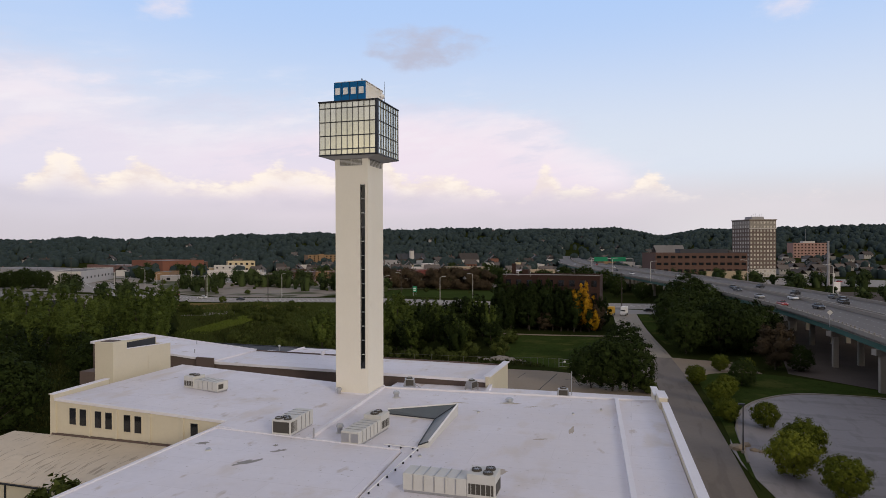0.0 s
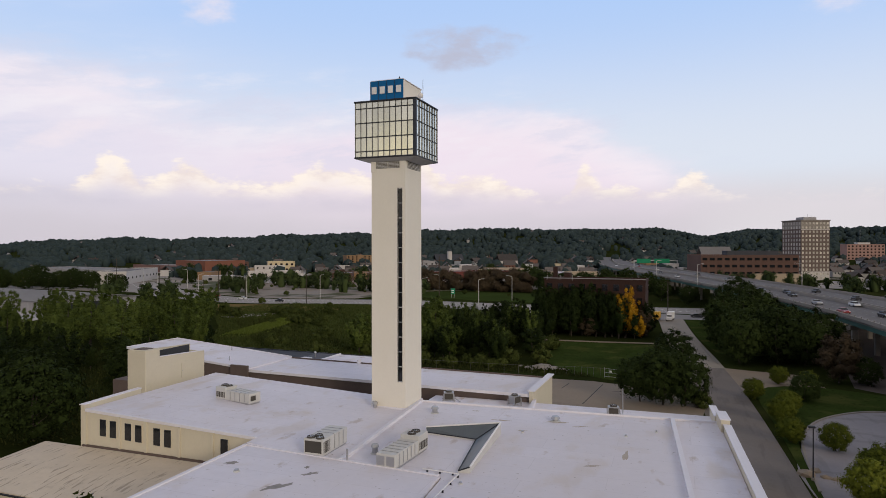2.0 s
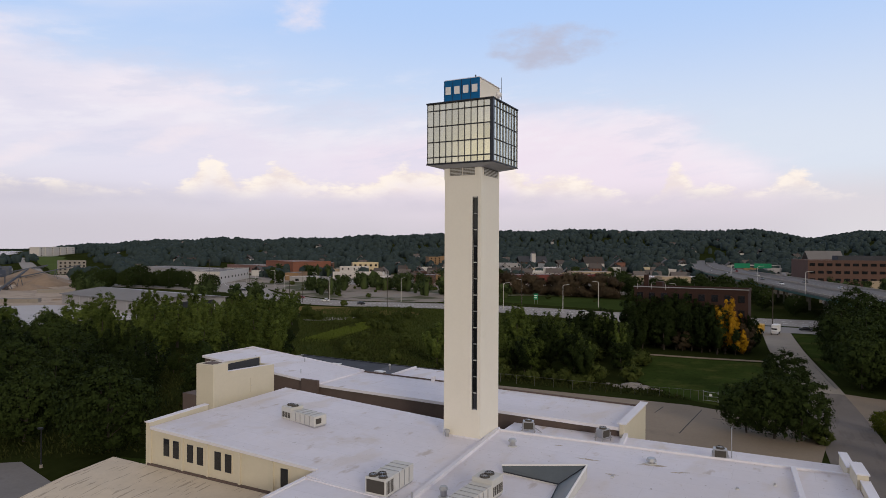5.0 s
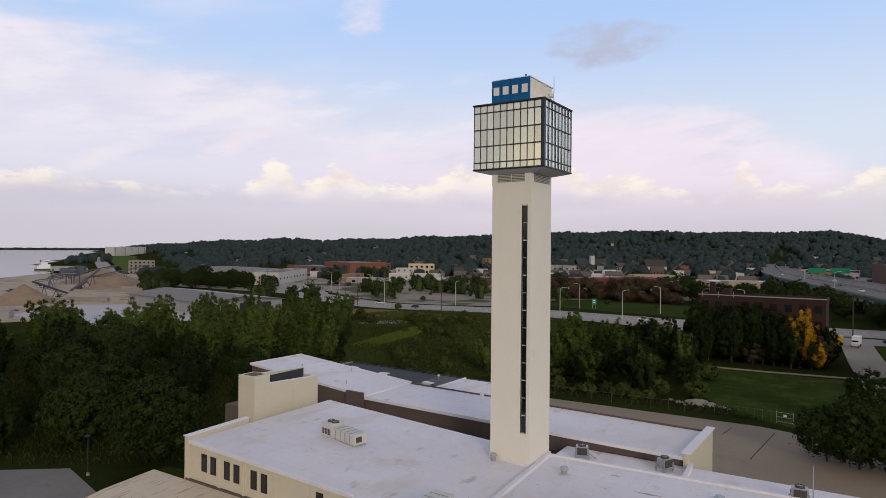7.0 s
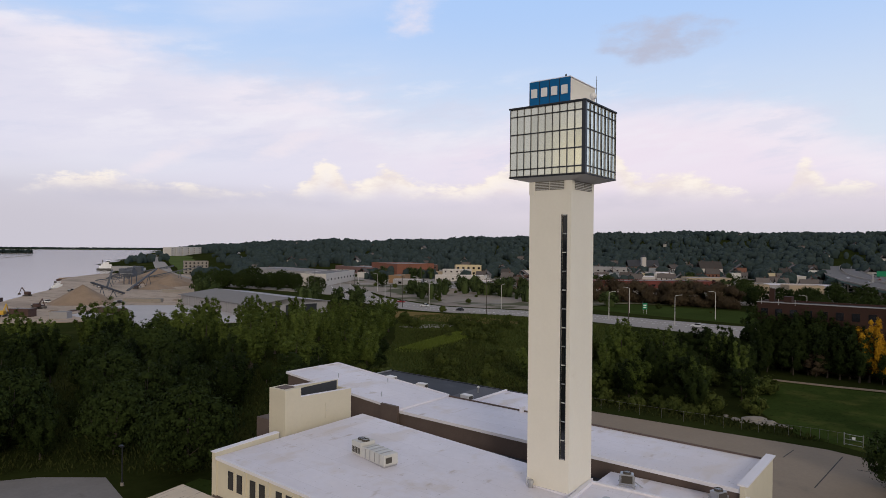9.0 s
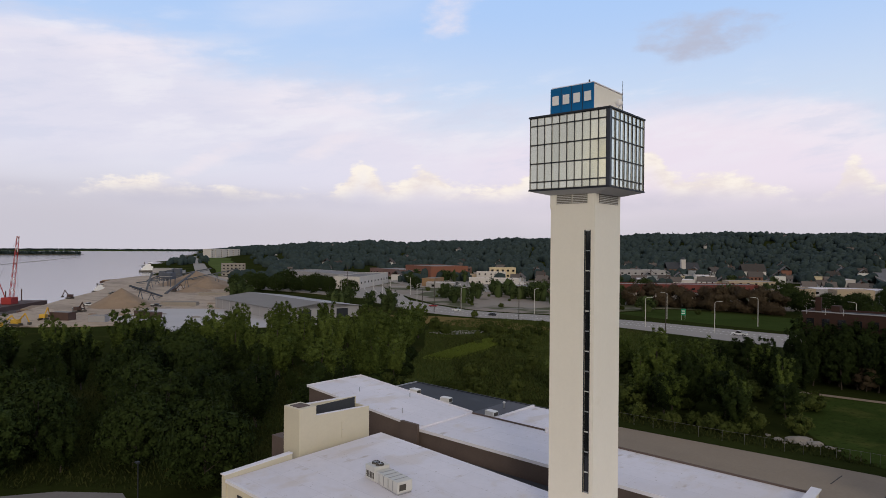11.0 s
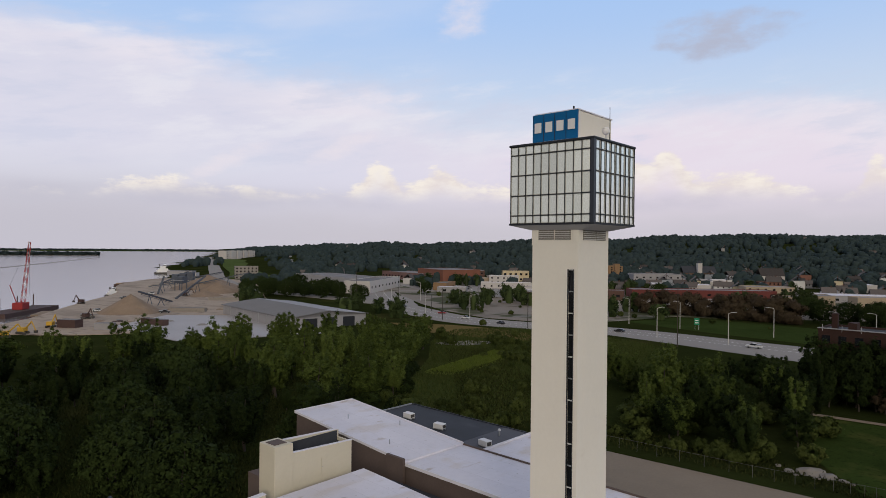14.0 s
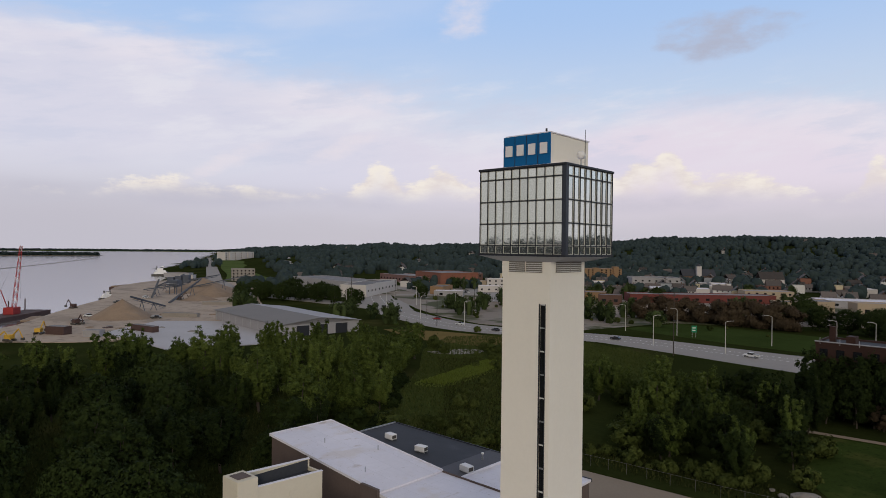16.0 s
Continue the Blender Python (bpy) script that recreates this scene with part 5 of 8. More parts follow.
def tree_proto(name, kind, height, width, mat, per, size, label, seed, trunk=True, category="tree", limbs=False):
    """A tree at the origin: tapered trunk with limbs, and a crown of leaf clumps."""
    rand = np.random.default_rng(seed)
    t = thing(name, 0, 0, 0, 0, label, category, "trees")
    cs, rs = crown_points(kind, height, width, rand)
    tr = max(0.05, height * 0.017)
    top = height * (0.75 if trunk else 0.4)
    bm = bmesh.new()
    rings = []
    for k, f in enumerate((0.0, 0.04, 0.3, 0.6, 1.0)):
        rr = tr * (1.5, 1.1, 0.95, 0.7, 0.15)[k]
        ox, oy = 0.03 * height * math.sin(2.2 * f + seed), 0.025 * height * math.sin(3.1 * f)
        rings.append([bm.verts.new((ox + rr * math.cos(a), oy + rr * math.sin(a), -0.2 + (top + 0.2) * f)) for a in [j * math.pi / 3.5 for j in range(7)]])
    for a, b in zip(rings, rings[1:]):
        for j in range(7):
            bm.faces.new((a[j], a[(j + 1) % 7], b[(j + 1) % 7], b[j]))
    if trunk:
        part("trunk", bm, BARK, t)
    else:
        bm.free()
    if limbs:
        for i in range(0, len(cs), 26):
            c = cs[i]
            z0 = min(c[2] * 0.6, top * 0.9)
            part("limb", tb((0, 0, z0), (c[0] * 0.85, c[1] * 0.85, c[2]), tr * 0.42, tr * 0.1, 5), BARK, t)
    upright = 1.5 if kind in ("poplar", "open") else 0.8
    leaves = leaf_cloud(cs, [r * (0.85 if upright > 1 else 1.0) for r in rs], per, size, upright, rand, 0.45, (0, 0, height * 0.42))
    inner = leaf_cloud(cs, [0.42 * r for r in rs], 7, size * 2.4, 0.8, rand, 0.4, (0, 0, height * 0.42))
    ob = new("crown", blades_mesh("crown", np.concatenate([leaves, inner]), mat))
    ob.parent = t
    return t


def inside(poly, x, y):
    hit = False
    for (x0, y0), (x1, y1) in zip(poly, poly[1:] + poly[:1]):
        if (y0 > y) != (y1 > y) and x < (x1 - x0) * (y - y0) / (y1 - y0) + x0:
            hit = not hit
    return hit


class Planter:
    """Plants copies of prototypes; the first use takes the prototype itself."""
    def __init__(self, protos):
        self.protos, self.used = protos, set()

    def put(self, k, x, y, s=1.0, z=None, rz=None, flat=1.0):
        k = k % len(self.protos)
        p = self.protos[k]
        z = float(land(x, y)) if z is None else z
        m = pose(x, y, z, 0, 0, random.uniform(0, 360) if rz is None else rz) @ Matrix.Diagonal((s * flat, s * flat, s, 1))
        if k in self.used:
            ob = copy_thing(p, m)
            ob.matrix_basis = m
        else:
            self.used.add(k)
            p.matrix_basis = m
            ob = p
        return ob


def thicket_set(mat, seed):
    kinds = (("poplar", "poplar", 9, 5.6, "slender green poplar in the thicket"), ("willow", "open", 8, 6.2, "loose green willow in the thicket"), ("narrow_poplar", "poplar", 10, 4.6, "tall narrow poplar in the thicket"),
             ("young_tree", "round", 8.5, 6.6, "rounded green tree in the thicket"), ("cottonwood", "open", 9.5, 6.4, "airy young cottonwood in the thicket"))
    return Planter([tree_proto(nm, kind, h, w, mat, 46 if kind == "round" else 56, 0.165, lab, seed + i) for i, (nm, kind, h, w, lab) in enumerate(kinds)])


thicket = thicket_set(LEAF_WILLOW, 20)
# the same kinds of tree again, with shade put into the leaf colour
shaded_thicket = thicket_set(LEAF_SHADED, 30)
big = Planter([tree_proto("broadleaf_tree", "dome", (11, 12, 10)[i], (12, 11, 12)[i], LEAF, 66, 0.24, "large dense dark green broadleaf tree", 40 + i, limbs=True) for i in range(3)])
bushes = Planter([tree_proto("bush", "bush", (2.4, 3.2)[i], (3.4, 4.0)[i], LEAF_SCRUB, 24, 0.19, "yellow-green bush in rough grass", 60 + i, False, "bush") for i in range(2)])


def fill(poly, spacing, planter, smin, smax, seed, keep=1.0):
    random.seed(seed)
    x0, x1 = min(p[0] for p in poly), max(p[0] for p in poly)
    y0, y1 = min(p[1] for p in poly), max(p[1] for p in poly)
    y = y0
    row = 0
    while y < y1:
        x = x0 + (row % 2) * spacing / 2
        while x < x1:
            jx, jy = x + random.uniform(-0.42, 0.42) * spacing, y + random.uniform(-0.42, 0.42) * spacing
            if inside(poly, jx, jy) and random.random() < keep:
                planter.put(random.randrange(99), jx, jy, random.uniform(smin, smax), flat=random.uniform(0.95, 1.3))
            x += spacing
        y += spacing * 0.87
        row += 1


WEST_BACK = [(-66, 40), (-82, 57), (-108, 96), (-132, 122), (-146, 112), (-160, 88), (-176, 40), (-180, -10), (-150, 22), (-120, 42), (-92, 30)]
WEST_FRONT = [(-48, -40), (-64, -30), (-66, 26), (-66, 40), (-92, 30), (-120, 42), (-150, 22), (-180, -10), (-180, -30), (-120, -60)]
EAST_WOOD = [(-44, 70), (-30, 64), (-8, 65.5), (1, 68), (4, 76), (3, 100), (-1, 108), (-10, 120), (-36, 128), (-54, 112), (-50, 88)]
fill(WEST_BACK, 9.8, thicket, 0.8, 1.7, 1, 0.9)
fill(WEST_FRONT, 10.2, shaded_thicket, 0.6, 1.35, 8, 0.80)
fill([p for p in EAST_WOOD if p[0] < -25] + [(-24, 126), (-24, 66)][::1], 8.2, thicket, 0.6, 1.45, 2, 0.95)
fill([(-24, 66), (-8, 65.5), (1, 68), (4, 76), (3, 100), (-1, 108), (-10, 120), (-24, 126)], 8.0, shaded_thicket, 0.6, 1.35, 9, 0.95)
for x, y in ((-18, 70), (-6, 72), (-14, 84), (-2, 90), (-20, 96), (-9, 104)):
    thicket.put(int(abs(x)), x, y, 1.2)
fill(EAST_WOOD, 10.5, bushes, 0.9, 1.7, 6)
fill([(-62, 34), (-64, 44), (-84, 64), (-112, 96), (-124, 92), (-90, 50), (-72, 30)], 11.0, bushes, 0.9, 1.6, 7)
undergrowth = Planter([tree_proto("undergrowth_bush", "bush", 2.6, 3.8, LEAF_SHADED, 26, 0.2, "bush at the foot of the thicket with shade-darkened leaves", 64, False, "bush")])
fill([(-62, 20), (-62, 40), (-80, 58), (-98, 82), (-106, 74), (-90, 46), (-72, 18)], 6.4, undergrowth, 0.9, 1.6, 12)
# single trees and hedges, by place
light_trees = Planter([tree_proto("ornamental_tree", "dome", 5.0, 5.6, LEAF_LIGHT, 90, 0.13, "small bushy light green ornamental tree in grass", 70 + i, limbs=True) for i in range(3)])
random.seed(11)
for x, y, w in ((46.9, 50.3, 5.4), (52.9, 65.0, 5.3), (58.4, 66.5, 4.4), (51.0, 41.2, 5.6), (49.0, 34.6, 5.8), (48.7, 24.0, 5.3), (53.6, 22.0, 5.6), (55.6, 9.2, 7.2), (52.6, 1.4, 7.9), (56.4, -4.0, 6.6)):
    light_trees.put(random.randrange(9), x, y, w / 7.2)
for x, y, s in ((48.2, 87, 1.2), (56, 89, 1.22), (62, 90, 1.0), (50, 98, 1.15), (58.5, 100, 1.15), (66, 97, 1.05), (46.5, 108, 1.2), (54, 112, 1.3), (62, 112, 1.2), (48, 122, 1.2), (57, 126, 1.2), (27.8, 41.5, 0.80), (31.6, 40.0, 0.86), (35.2, 40.5, 0.84), (33.6, 63, 0.85), (55, 172, 1.5), (48, 150, 1.0), (60, 160, 1.2),
                (-51, -11, 1.12), (-66, -14, 1.0), (-72, -6, 1.0), (-60, 14, 0.8), (-82, -22, 1.1), (-88, -4, 1.0), (-96, 12, 1.0), (-76, -30, 1.0), (-80, 6, 0.9), (55.0, 50.8, 0.50), (69.0, 69.4, 0.52), (-108, -20, 1.1), (-104, 2, 1.2), (-118, 20, 1.2)):
    big.put(random.randrange(9), x, y, s)
autumn = Planter([tree_proto("autumn_tree", "open", 11, 6.2, LEAF_YELLOW, 120, 0.17, "bright yellow-orange autumn tree before the brick building", 81)])
autumn.put(0, 20.2, 121.0, 1.42, flat=1.0)
autumn2 = Planter([tree_proto("turning_tree", "round", 9, 7.5, LEAF_RUST, 80, 0.22, "tree with dull rust-brown leaves", 82)])
for x, y, s in ((24.5, 124.0, 0.9), (64.3, 70.4, 1.1), (66, 80, 0.9), (9, 120, 0.7)):
    autumn2.put(0, x, y, s)
orange2 = Planter([tree_proto("autumn_shrub", "open", 5.4, 4.2, LEAF_YELLOW, 44, 0.2, "low orange autumn foliage", 83, False, "shrub")])
orange2.put(0, 23.8, 120.6, 1.25)
# trees before the mill, leaves darkened to stand for shade
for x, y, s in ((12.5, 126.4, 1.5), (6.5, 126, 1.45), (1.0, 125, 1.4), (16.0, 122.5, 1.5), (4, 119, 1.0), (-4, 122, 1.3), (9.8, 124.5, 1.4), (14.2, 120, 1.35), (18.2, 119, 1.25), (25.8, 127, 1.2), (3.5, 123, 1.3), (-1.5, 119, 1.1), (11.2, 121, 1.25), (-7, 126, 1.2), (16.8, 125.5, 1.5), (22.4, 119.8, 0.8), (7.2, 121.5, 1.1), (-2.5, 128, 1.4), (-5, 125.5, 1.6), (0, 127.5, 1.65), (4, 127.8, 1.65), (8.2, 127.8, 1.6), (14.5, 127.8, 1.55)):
    shaded_thicket.put(random.choice((1, 3, 4)), x, y, s * 1.12)
for x, y, s in ((-120, 145, 1.2), (-125.3, 128, 1.6), (-156, 118, 1.2), (-171, 161, 1.6), (-153, 182, 1.2), (-136, 134, 1.7), (-103, 128, 1.1), (-92, 118, 1.0), (4.5, 71.5, 1.2), (-112, 138, 1.4), (-60, 60, 1.1), (-52, 66, 1.2), (-70, 72, 1.2), (-66, 56, 0.9),
                (-58, 36, 1.2), (-63, 22, 1.3), (-56, 30, 0.8), (-27, -27.5, 0.9), (37.5, 43, 1.0), (38.0, 40, 0.8), (-2, 68, 0.9), (-12, 66, 0.8)):
    bushes.put(random.randrange(9), x, y, s)
bushes.put(1, -15.2, -33.2, 1.7)
# scrub over the meadow and along the edges of the woods
for _ in range(54):
    u = random.random()
    x, y = -56 - 66 * u + random.uniform(-14, 14), 66 + 92 * u + random.uniform(-10, 26)
    bushes.put(random.randrange(9), x, y, random.uniform(0.35, 1.15))
for _ in range(40):
    x = random.uniform(-32, -3)
    bushes.put(random.randrange(9), x, 63.6 + random.uniform(-1.5, 2.5), random.uniform(0.3, 0.8))
for _ in range(30):
    bushes.put(random.randrange(9), random.uniform(-64, -44), random.uniform(28, 58), random.uniform(0.4, 1.1))
rust_hedge = Planter([tree_proto("rust_tree", "bush", 9.5, 12, LEAF_RUST, 240, 0.33, "dull brown-leaved broadleaf tree beyond the road", 84)])
for x, y, s in ((-124, 297, 1.35), (-117, 301, 1.45), (-109, 298, 1.3), (-101, 302, 1.4), (-93, 299, 1.1), (-86, 303, 1.35), (-79, 298, 1.45), (-72, 301, 1.5), (-64, 298, 1.4), (-57, 300, 1.5), (-50, 297, 1.3)):
    rust_hedge.put(0, x, y, s)

# rough grass and weeds
def tufts(name, poly, count, h, seed, label, mat=WEEDS):
    rand = np.random.default_rng(seed)
    xs = rand.uniform(min(p[0] for p in poly), max(p[0] for p in poly), count)
    ys = rand.uniform(min(p[1] for p in poly), max(p[1] for p in poly), count)
    keep = [inside(poly, a, b) for a, b in zip(xs, ys)]
    xs, ys = xs[keep], ys[keep]
    n = len(xs)
    a = rand.uniform(0, 6.28, n)
    w = rand.uniform(0.05, 0.16, n)
    hh = h * rand.uniform(0.4, 1.3, n)
    lean = rand.normal(size=(n, 2)) * 0.22
    z = np.full(n, 0.02)
    dx_, dy_ = np.cos(a) * w, np.sin(a) * w
    v = np.stack([np.stack([xs - dx_, ys - dy_, z], 1), np.stack([xs + dx_, ys + dy_, z], 1),
                  np.stack([xs + dx_ * 0.4 + lean[:, 0], ys + dy_ * 0.4 + lean[:, 1], z + hh], 1), np.stack([xs - dx_ * 0.4 + lean[:, 0], ys - dy_ * 0.4 + lean[:, 1], z + hh], 1)], 1).reshape(-1, 3)
    return tagged(new(name, blades_mesh(name, v, mat, 4)), label, "weeds", kind="stuff")


tufts("rough_grass", [(-62, 60), (-30, 57), (18, 59.5), (12, 66), (-8, 70), (-40, 68), (-60, 90), (-110, 130), (-120, 118), (-86, 84), (-70, 66), (-64, 44), (-60, 40), (-34, 34), (-34, 55)], 60000, 0.5, 3, "rough grass and tall weeds round the yard")
tufts("rough_grass", [(-100, -44), (-76, -40), (-66, -24), (-57, -18), (-47, -10), (-46, 6), (-62, 30), (-100, 60), (-150, 30), (-140, -30)], 36000, 0.5, 4, "rough weeds under the trees")
tufts("meadow_grass", MEADOW_EDGE, 70000, 0.6, 5, "tall yellow-green meadow grass", leaf_material("meadow_blades", (0.028, 0.044, 0.010), (0.072, 0.084, 0.024), island=0.9))

tufts("mown_strip_grass", [(-105, 129), (-96, 125), (-91, 106), (-89, 88), (-96, 85), (-100, 104)], 22000, 0.75, 6, "bright green grass of the mown strip", leaf_material("strip_blades", (0.075, 0.105, 0.016), (0.13, 0.165, 0.034), island=0.9))

# chain-link fence along the yard
fence = thing("chain_link_fence", -2, 58, 0, 0, "galvanised chain-link fence with thin posts", "fence")
fl = [(-34, 56.2), (-20, 57.2), (-1, 58.0), (12, 60.0), (19, 60.4), (27, 59.0)]
fpts = smooth_line(fl, 5)
for p in fpts:
    part("post", tb((p.x + 2, p.y - 58, 0), (p.x + 2, p.y - 58, 1.9), 0.03, seg=6), FENCE_WIRE, fence)
for a, b in zip(fpts, fpts[1:]):
    part("rail", tb((a.x + 2, a.y - 58, 1.85), (b.x + 2, b.y - 58, 1.85), 0.02, seg=5), FENCE_WIRE, fence)
gate = thing("field_gate", 21.2, 59.8, 0, -8, "dark green wire gate in the fence", "gate")
for x in (-1.3, 1.3):
    part("gate_post", bx(x - 0.06, -0.06, 0, x + 0.06, 0.06, 2.1), METAL, gate)
for z in (0.3, 1.1, 1.9):
    part("gate_rail", bx(-1.22, -0.03, z - 0.03, 1.22, 0.03, z + 0.03), METAL, gate)
part("notice", bx(-0.25, -0.07, 1.2, 0.25, -0.04, 1.6), WHITE, gate)


def boulder(name, x, y, s, seed, mat, label, flatn=0.45):
    bm = bmesh.new()
    bmesh.ops.create_icosphere(bm, subdivisions=2, radius=1.0)
    noise.seed_set(seed)
    for v in bm.verts:
        k = 1 + 0.35 * noise.noise(v.co * 1.3 + Vector((seed, 0, 0)))
        v.co = Vector((v.co.x * k * s * 1.4, v.co.y * k * s, max(-0.1, v.co.z * k * s * flatn)))
    t = tagged(new(name, finish(name, bm, mat)), label, "rock", "rubble rocks")
    t.matrix_basis = pose(x, y, 0.05, 0, 0, seed * 40)


for i, (x, y, s) in enumerate(((5.4, 66.6, 1.7), (8.0, 66.3, 1.2), (2.6, 65.2, 0.8), (10.3, 65.8, 0.6), (6.8, 64.4, 0.5), (11.6, 64.9, 0.35), (0.6, 66.8, 0.5), (3.9, 63.9, 0.35))):
    boulder("rubble_rock", x, y, s, i + 1, PIER, "pale broken concrete lying in rough grass")
for i, (x, y, s) in enumerate(((48.2, 10.6, 0.9), (50.2, 10.2, 0.5), (51.2, 9.9, 0.45), (49.4, 12.2, 0.6))):
    boulder("garden_boulder", x, y, s, i + 21, CONCRETE, "tan landscape boulder beside the drive", 0.7)

# ---- viaduct ----
via = thing("viaduct", 76, 90, 0, 0, "concrete motorway viaduct with green steel girders on piers", "bridge")
near_edge = smooth_line([(84, -120), (81, -40), (78, 20), (76.5, 51), (75.5, 82), (70.5, 132), (58, 195), (29, 305), (2, 410), (-30, 560), (-58, 760), (-70, 1000)], 6)
far_edge = smooth_line([(112, -120), (110, -40), (108, 20), (107, 60), (106, 100), (101, 152), (89, 220), (62, 330), (36, 440), (4, 585), (-26, 780), (-38, 1010)], 6)
def deck_z(p):
    d = math.hypot(p.x - 30, p.y + 60)
    return 9.6 if d < 420 else 9.6 - 2.0 * min(1, (d - 420) / 400) + 9 * max(0, min(1, (d - 700) / 400))
def deck_strip(name, f0, f1, z_off, thick, mat, label="", i0=0, i1=None):
    bm = bmesh.new()
    rows = []
    for a, b in list(zip(near_edge, far_edge))[i0:i1]:
        z = deck_z((a + b) / 2) + z_off
        p, q = a.lerp(b, f0), a.lerp(b, f1)
        rows.append([bm.verts.new((p.x - 76, p.y - 90, z)), bm.verts.new((q.x - 76, q.y - 90, z)), bm.verts.new((q.x - 76, q.y - 90, z - thick)), bm.verts.new((p.x - 76, p.y - 90, z - thick))])
    for a, b in zip(rows, rows[1:]):
        for k in range(4):
            bm.faces.new((a[k], a[(k + 1) % 4], b[(k + 1) % 4], b[k]))
    bm.faces.new(rows[0]); bm.faces.new(list(reversed(rows[-1])))
    bmesh.ops.recalc_face_normals(bm, faces=bm.faces)
    return part(name, bm, mat, via, label)
ROADWAY = material("worn_bridge_roadway", (0.125, 0.113, 0.108), 0.8, vary=0.12, scale=0.06, fine=1.5, stain=(0.12, 0.11, 0.105), stain_amount=0.35, stain_scale=0.05)
deck_strip("deck", 0.0, 0.48, 0, 0.35, ROADWAY, "worn grey roadway")
deck_strip("deck", 0.52, 1.0, 0, 0.35, ROADWAY)
for f in (0.0, 0.465, 0.525, 0.985):
    deck_strip("parapet", f, f + 0.015, 0.85, 1.25, PIER)
for f in (0.02, 0.14, 0.27, 0.40, 0.56, 0.68, 0.81, 0.95):
    deck_strip("girder", f, f + 0.02, -0.36, 1.3, GIRDER, "green painted steel girder")
bm = bmesh.new()
pr = list(zip(near_edge, far_edge))
for f in (0.12, 0.235, 0.35, 0.645, 0.76, 0.875):
    for i in range(8, 44):
        p, q = pr[i][0].lerp(pr[i][1], f), pr[i + 1][0].lerp(pr[i + 1][1], f)
        for g in (0.1, 0.6):
            a, b = p.lerp(q, g), p.lerp(q, g + 0.2)
            beam(bm, (a.x - 76, a.y - 90, deck_z(a) + 0.012), (b.x - 76, b.y - 90, deck_z(b) + 0.012), 0.2, 0.01)
tagged(part("lane_marks", bm, GREY_ROOF, via), "worn pale dashed lane marks", kind="stuff")
pairs = list(zip(near_edge, far_edge))
for i in range(14, 40):
    for g in (0.0, 0.5):
        p = near_edge[i].lerp(near_edge[i + 1], g)
        part("rail_post", bx(p.x - 76 - 0.02, p.y - 90 - 0.12, deck_z(p) + 0.85, p.x - 76 + 0.2, p.y - 90 + 0.12, deck_z(p) + 1.25), PIER, via)
walked = 0.0
last = None
for i, (a, b) in enumerate(pairs):
    m = (a + b) / 2
    if last is not None:
        walked += (m - last).length
    last = m
    if walked < 24 and i:
        continue
    walked = 0.0
    if m.y > 600:
        break
    z = deck_z(m) - 1.7
    for f0, f1 in ((0.0, 0.48), (0.52, 1.0)):
        p, q = a.lerp(b, f0), a.lerp(b, f1)
        part("pier_cap", bmm((p.x - 76, p.y - 90, z), (q.x - 76, q.y - 90, z), 1.3, 1.1), PIER, via)
        for f in (f0 + 0.05, (f0 + f1) / 2, f1 - 0.05):
            c = a.lerp(b, f)
            part("pier", bx(c.x - 76 - 0.55, c.y - 90 - 0.55, 0, c.x - 76 + 0.55, c.y - 90 + 0.55, z - 1.1, bevel=0.08), PIER, via)


# ---- lamps, poles, signs ----
def street_lamp(x, y, h, arm, rz, mat=METAL, label="tall galvanised street lamp with a curved arm", z=0.0):
    t = thing("street_lamp", x, y, z, rz, label, "street lamp", "street lamps")
    part("pole", tb((0, 0, 0), (0, 0, h - 0.6), 0.17, 0.11, seg=8), mat, t)
    bm = bmesh.new()
    prev = Vector((0, 0, h - 0.65))
    for k in range(1, 5):
        a = k / 4 * math.pi / 2
        cur = Vector((arm * (1 - math.cos(a)), 0, h - 0.65 + 0.65 * math.sin(a)))
        tube(bm, prev, cur, 0.09, 0.08, 6)
        prev = cur
    part("arm", bm, mat, t)
    part("lamp_head", bx(arm - 0.1, -0.16, h - 0.08, arm + 0.75, 0.16, h + 0.1, bevel=0.03), METAL, t)
    return t


PALE_POLE = material("pale_steel_pole", (0.50, 0.48, 0.46), 0.5, vary=0.08, fine=4)
for x, y, rz in ((-78, 202, 40), (-82.5, 238, 200), (-50, 202, 40), (-43, 237, 200), (-107.5, 238.5, 200), (-140, 214, 80), (-172, 195.6, 40), (-208, 201.6, 60), (-219, 243.5, 200), (-247, 213, 60), (-244, 217, 60), (-266.5, 258.5, 220), (-315, 270, 220), (-20, 236, 200), (-8, 240, 200), (-300, 226, 60)):
    street_lamp(x, y, 12.5, 2.2, rz, PALE_POLE)
for y, rz in ((160, 0), (105, 0), (235, 10)):
    i = min(range(len(far_edge)), key=lambda k: abs(far_edge[k].y - y))
    street_lamp(far_edge[i].x + 0.5, far_edge[i].y, 11, 2.4, 180 + rz, PALE_POLE, "tall lamp on the viaduct's parapet", z=9.0)
for y in (250, 330):
    i = min(range(len(near_edge)), key=lambda k: abs(near_edge[k].y - y))
    street_lamp(near_edge[i].x - 0.3, near_edge[i].y, 10, 2.4, 20, PALE_POLE, "tall lamp on the viaduct's parapet", z=9.0)


def utility_pole(x, y, h, label="dark wooden utility pole with a cross-arm"):
    t = thing("utility_pole", x, y, 0, random.uniform(0, 180), label, "utility pole", "utility poles")
    part("pole", tb((0, 0, 0), (0, 0, h), 0.19, 0.13, seg=8), BARK, t)
    part("cross_arm", bx(-1.1, -0.07, h - 0.9, 1.1, 0.07, h - 0.75), BARK, t)
    for sx in (-0.95, 0.95):
        part("insulator", tb((sx, 0, h - 0.75), (sx, 0, h - 0.5), 0.05, seg=6), UNIT_DARK, t)


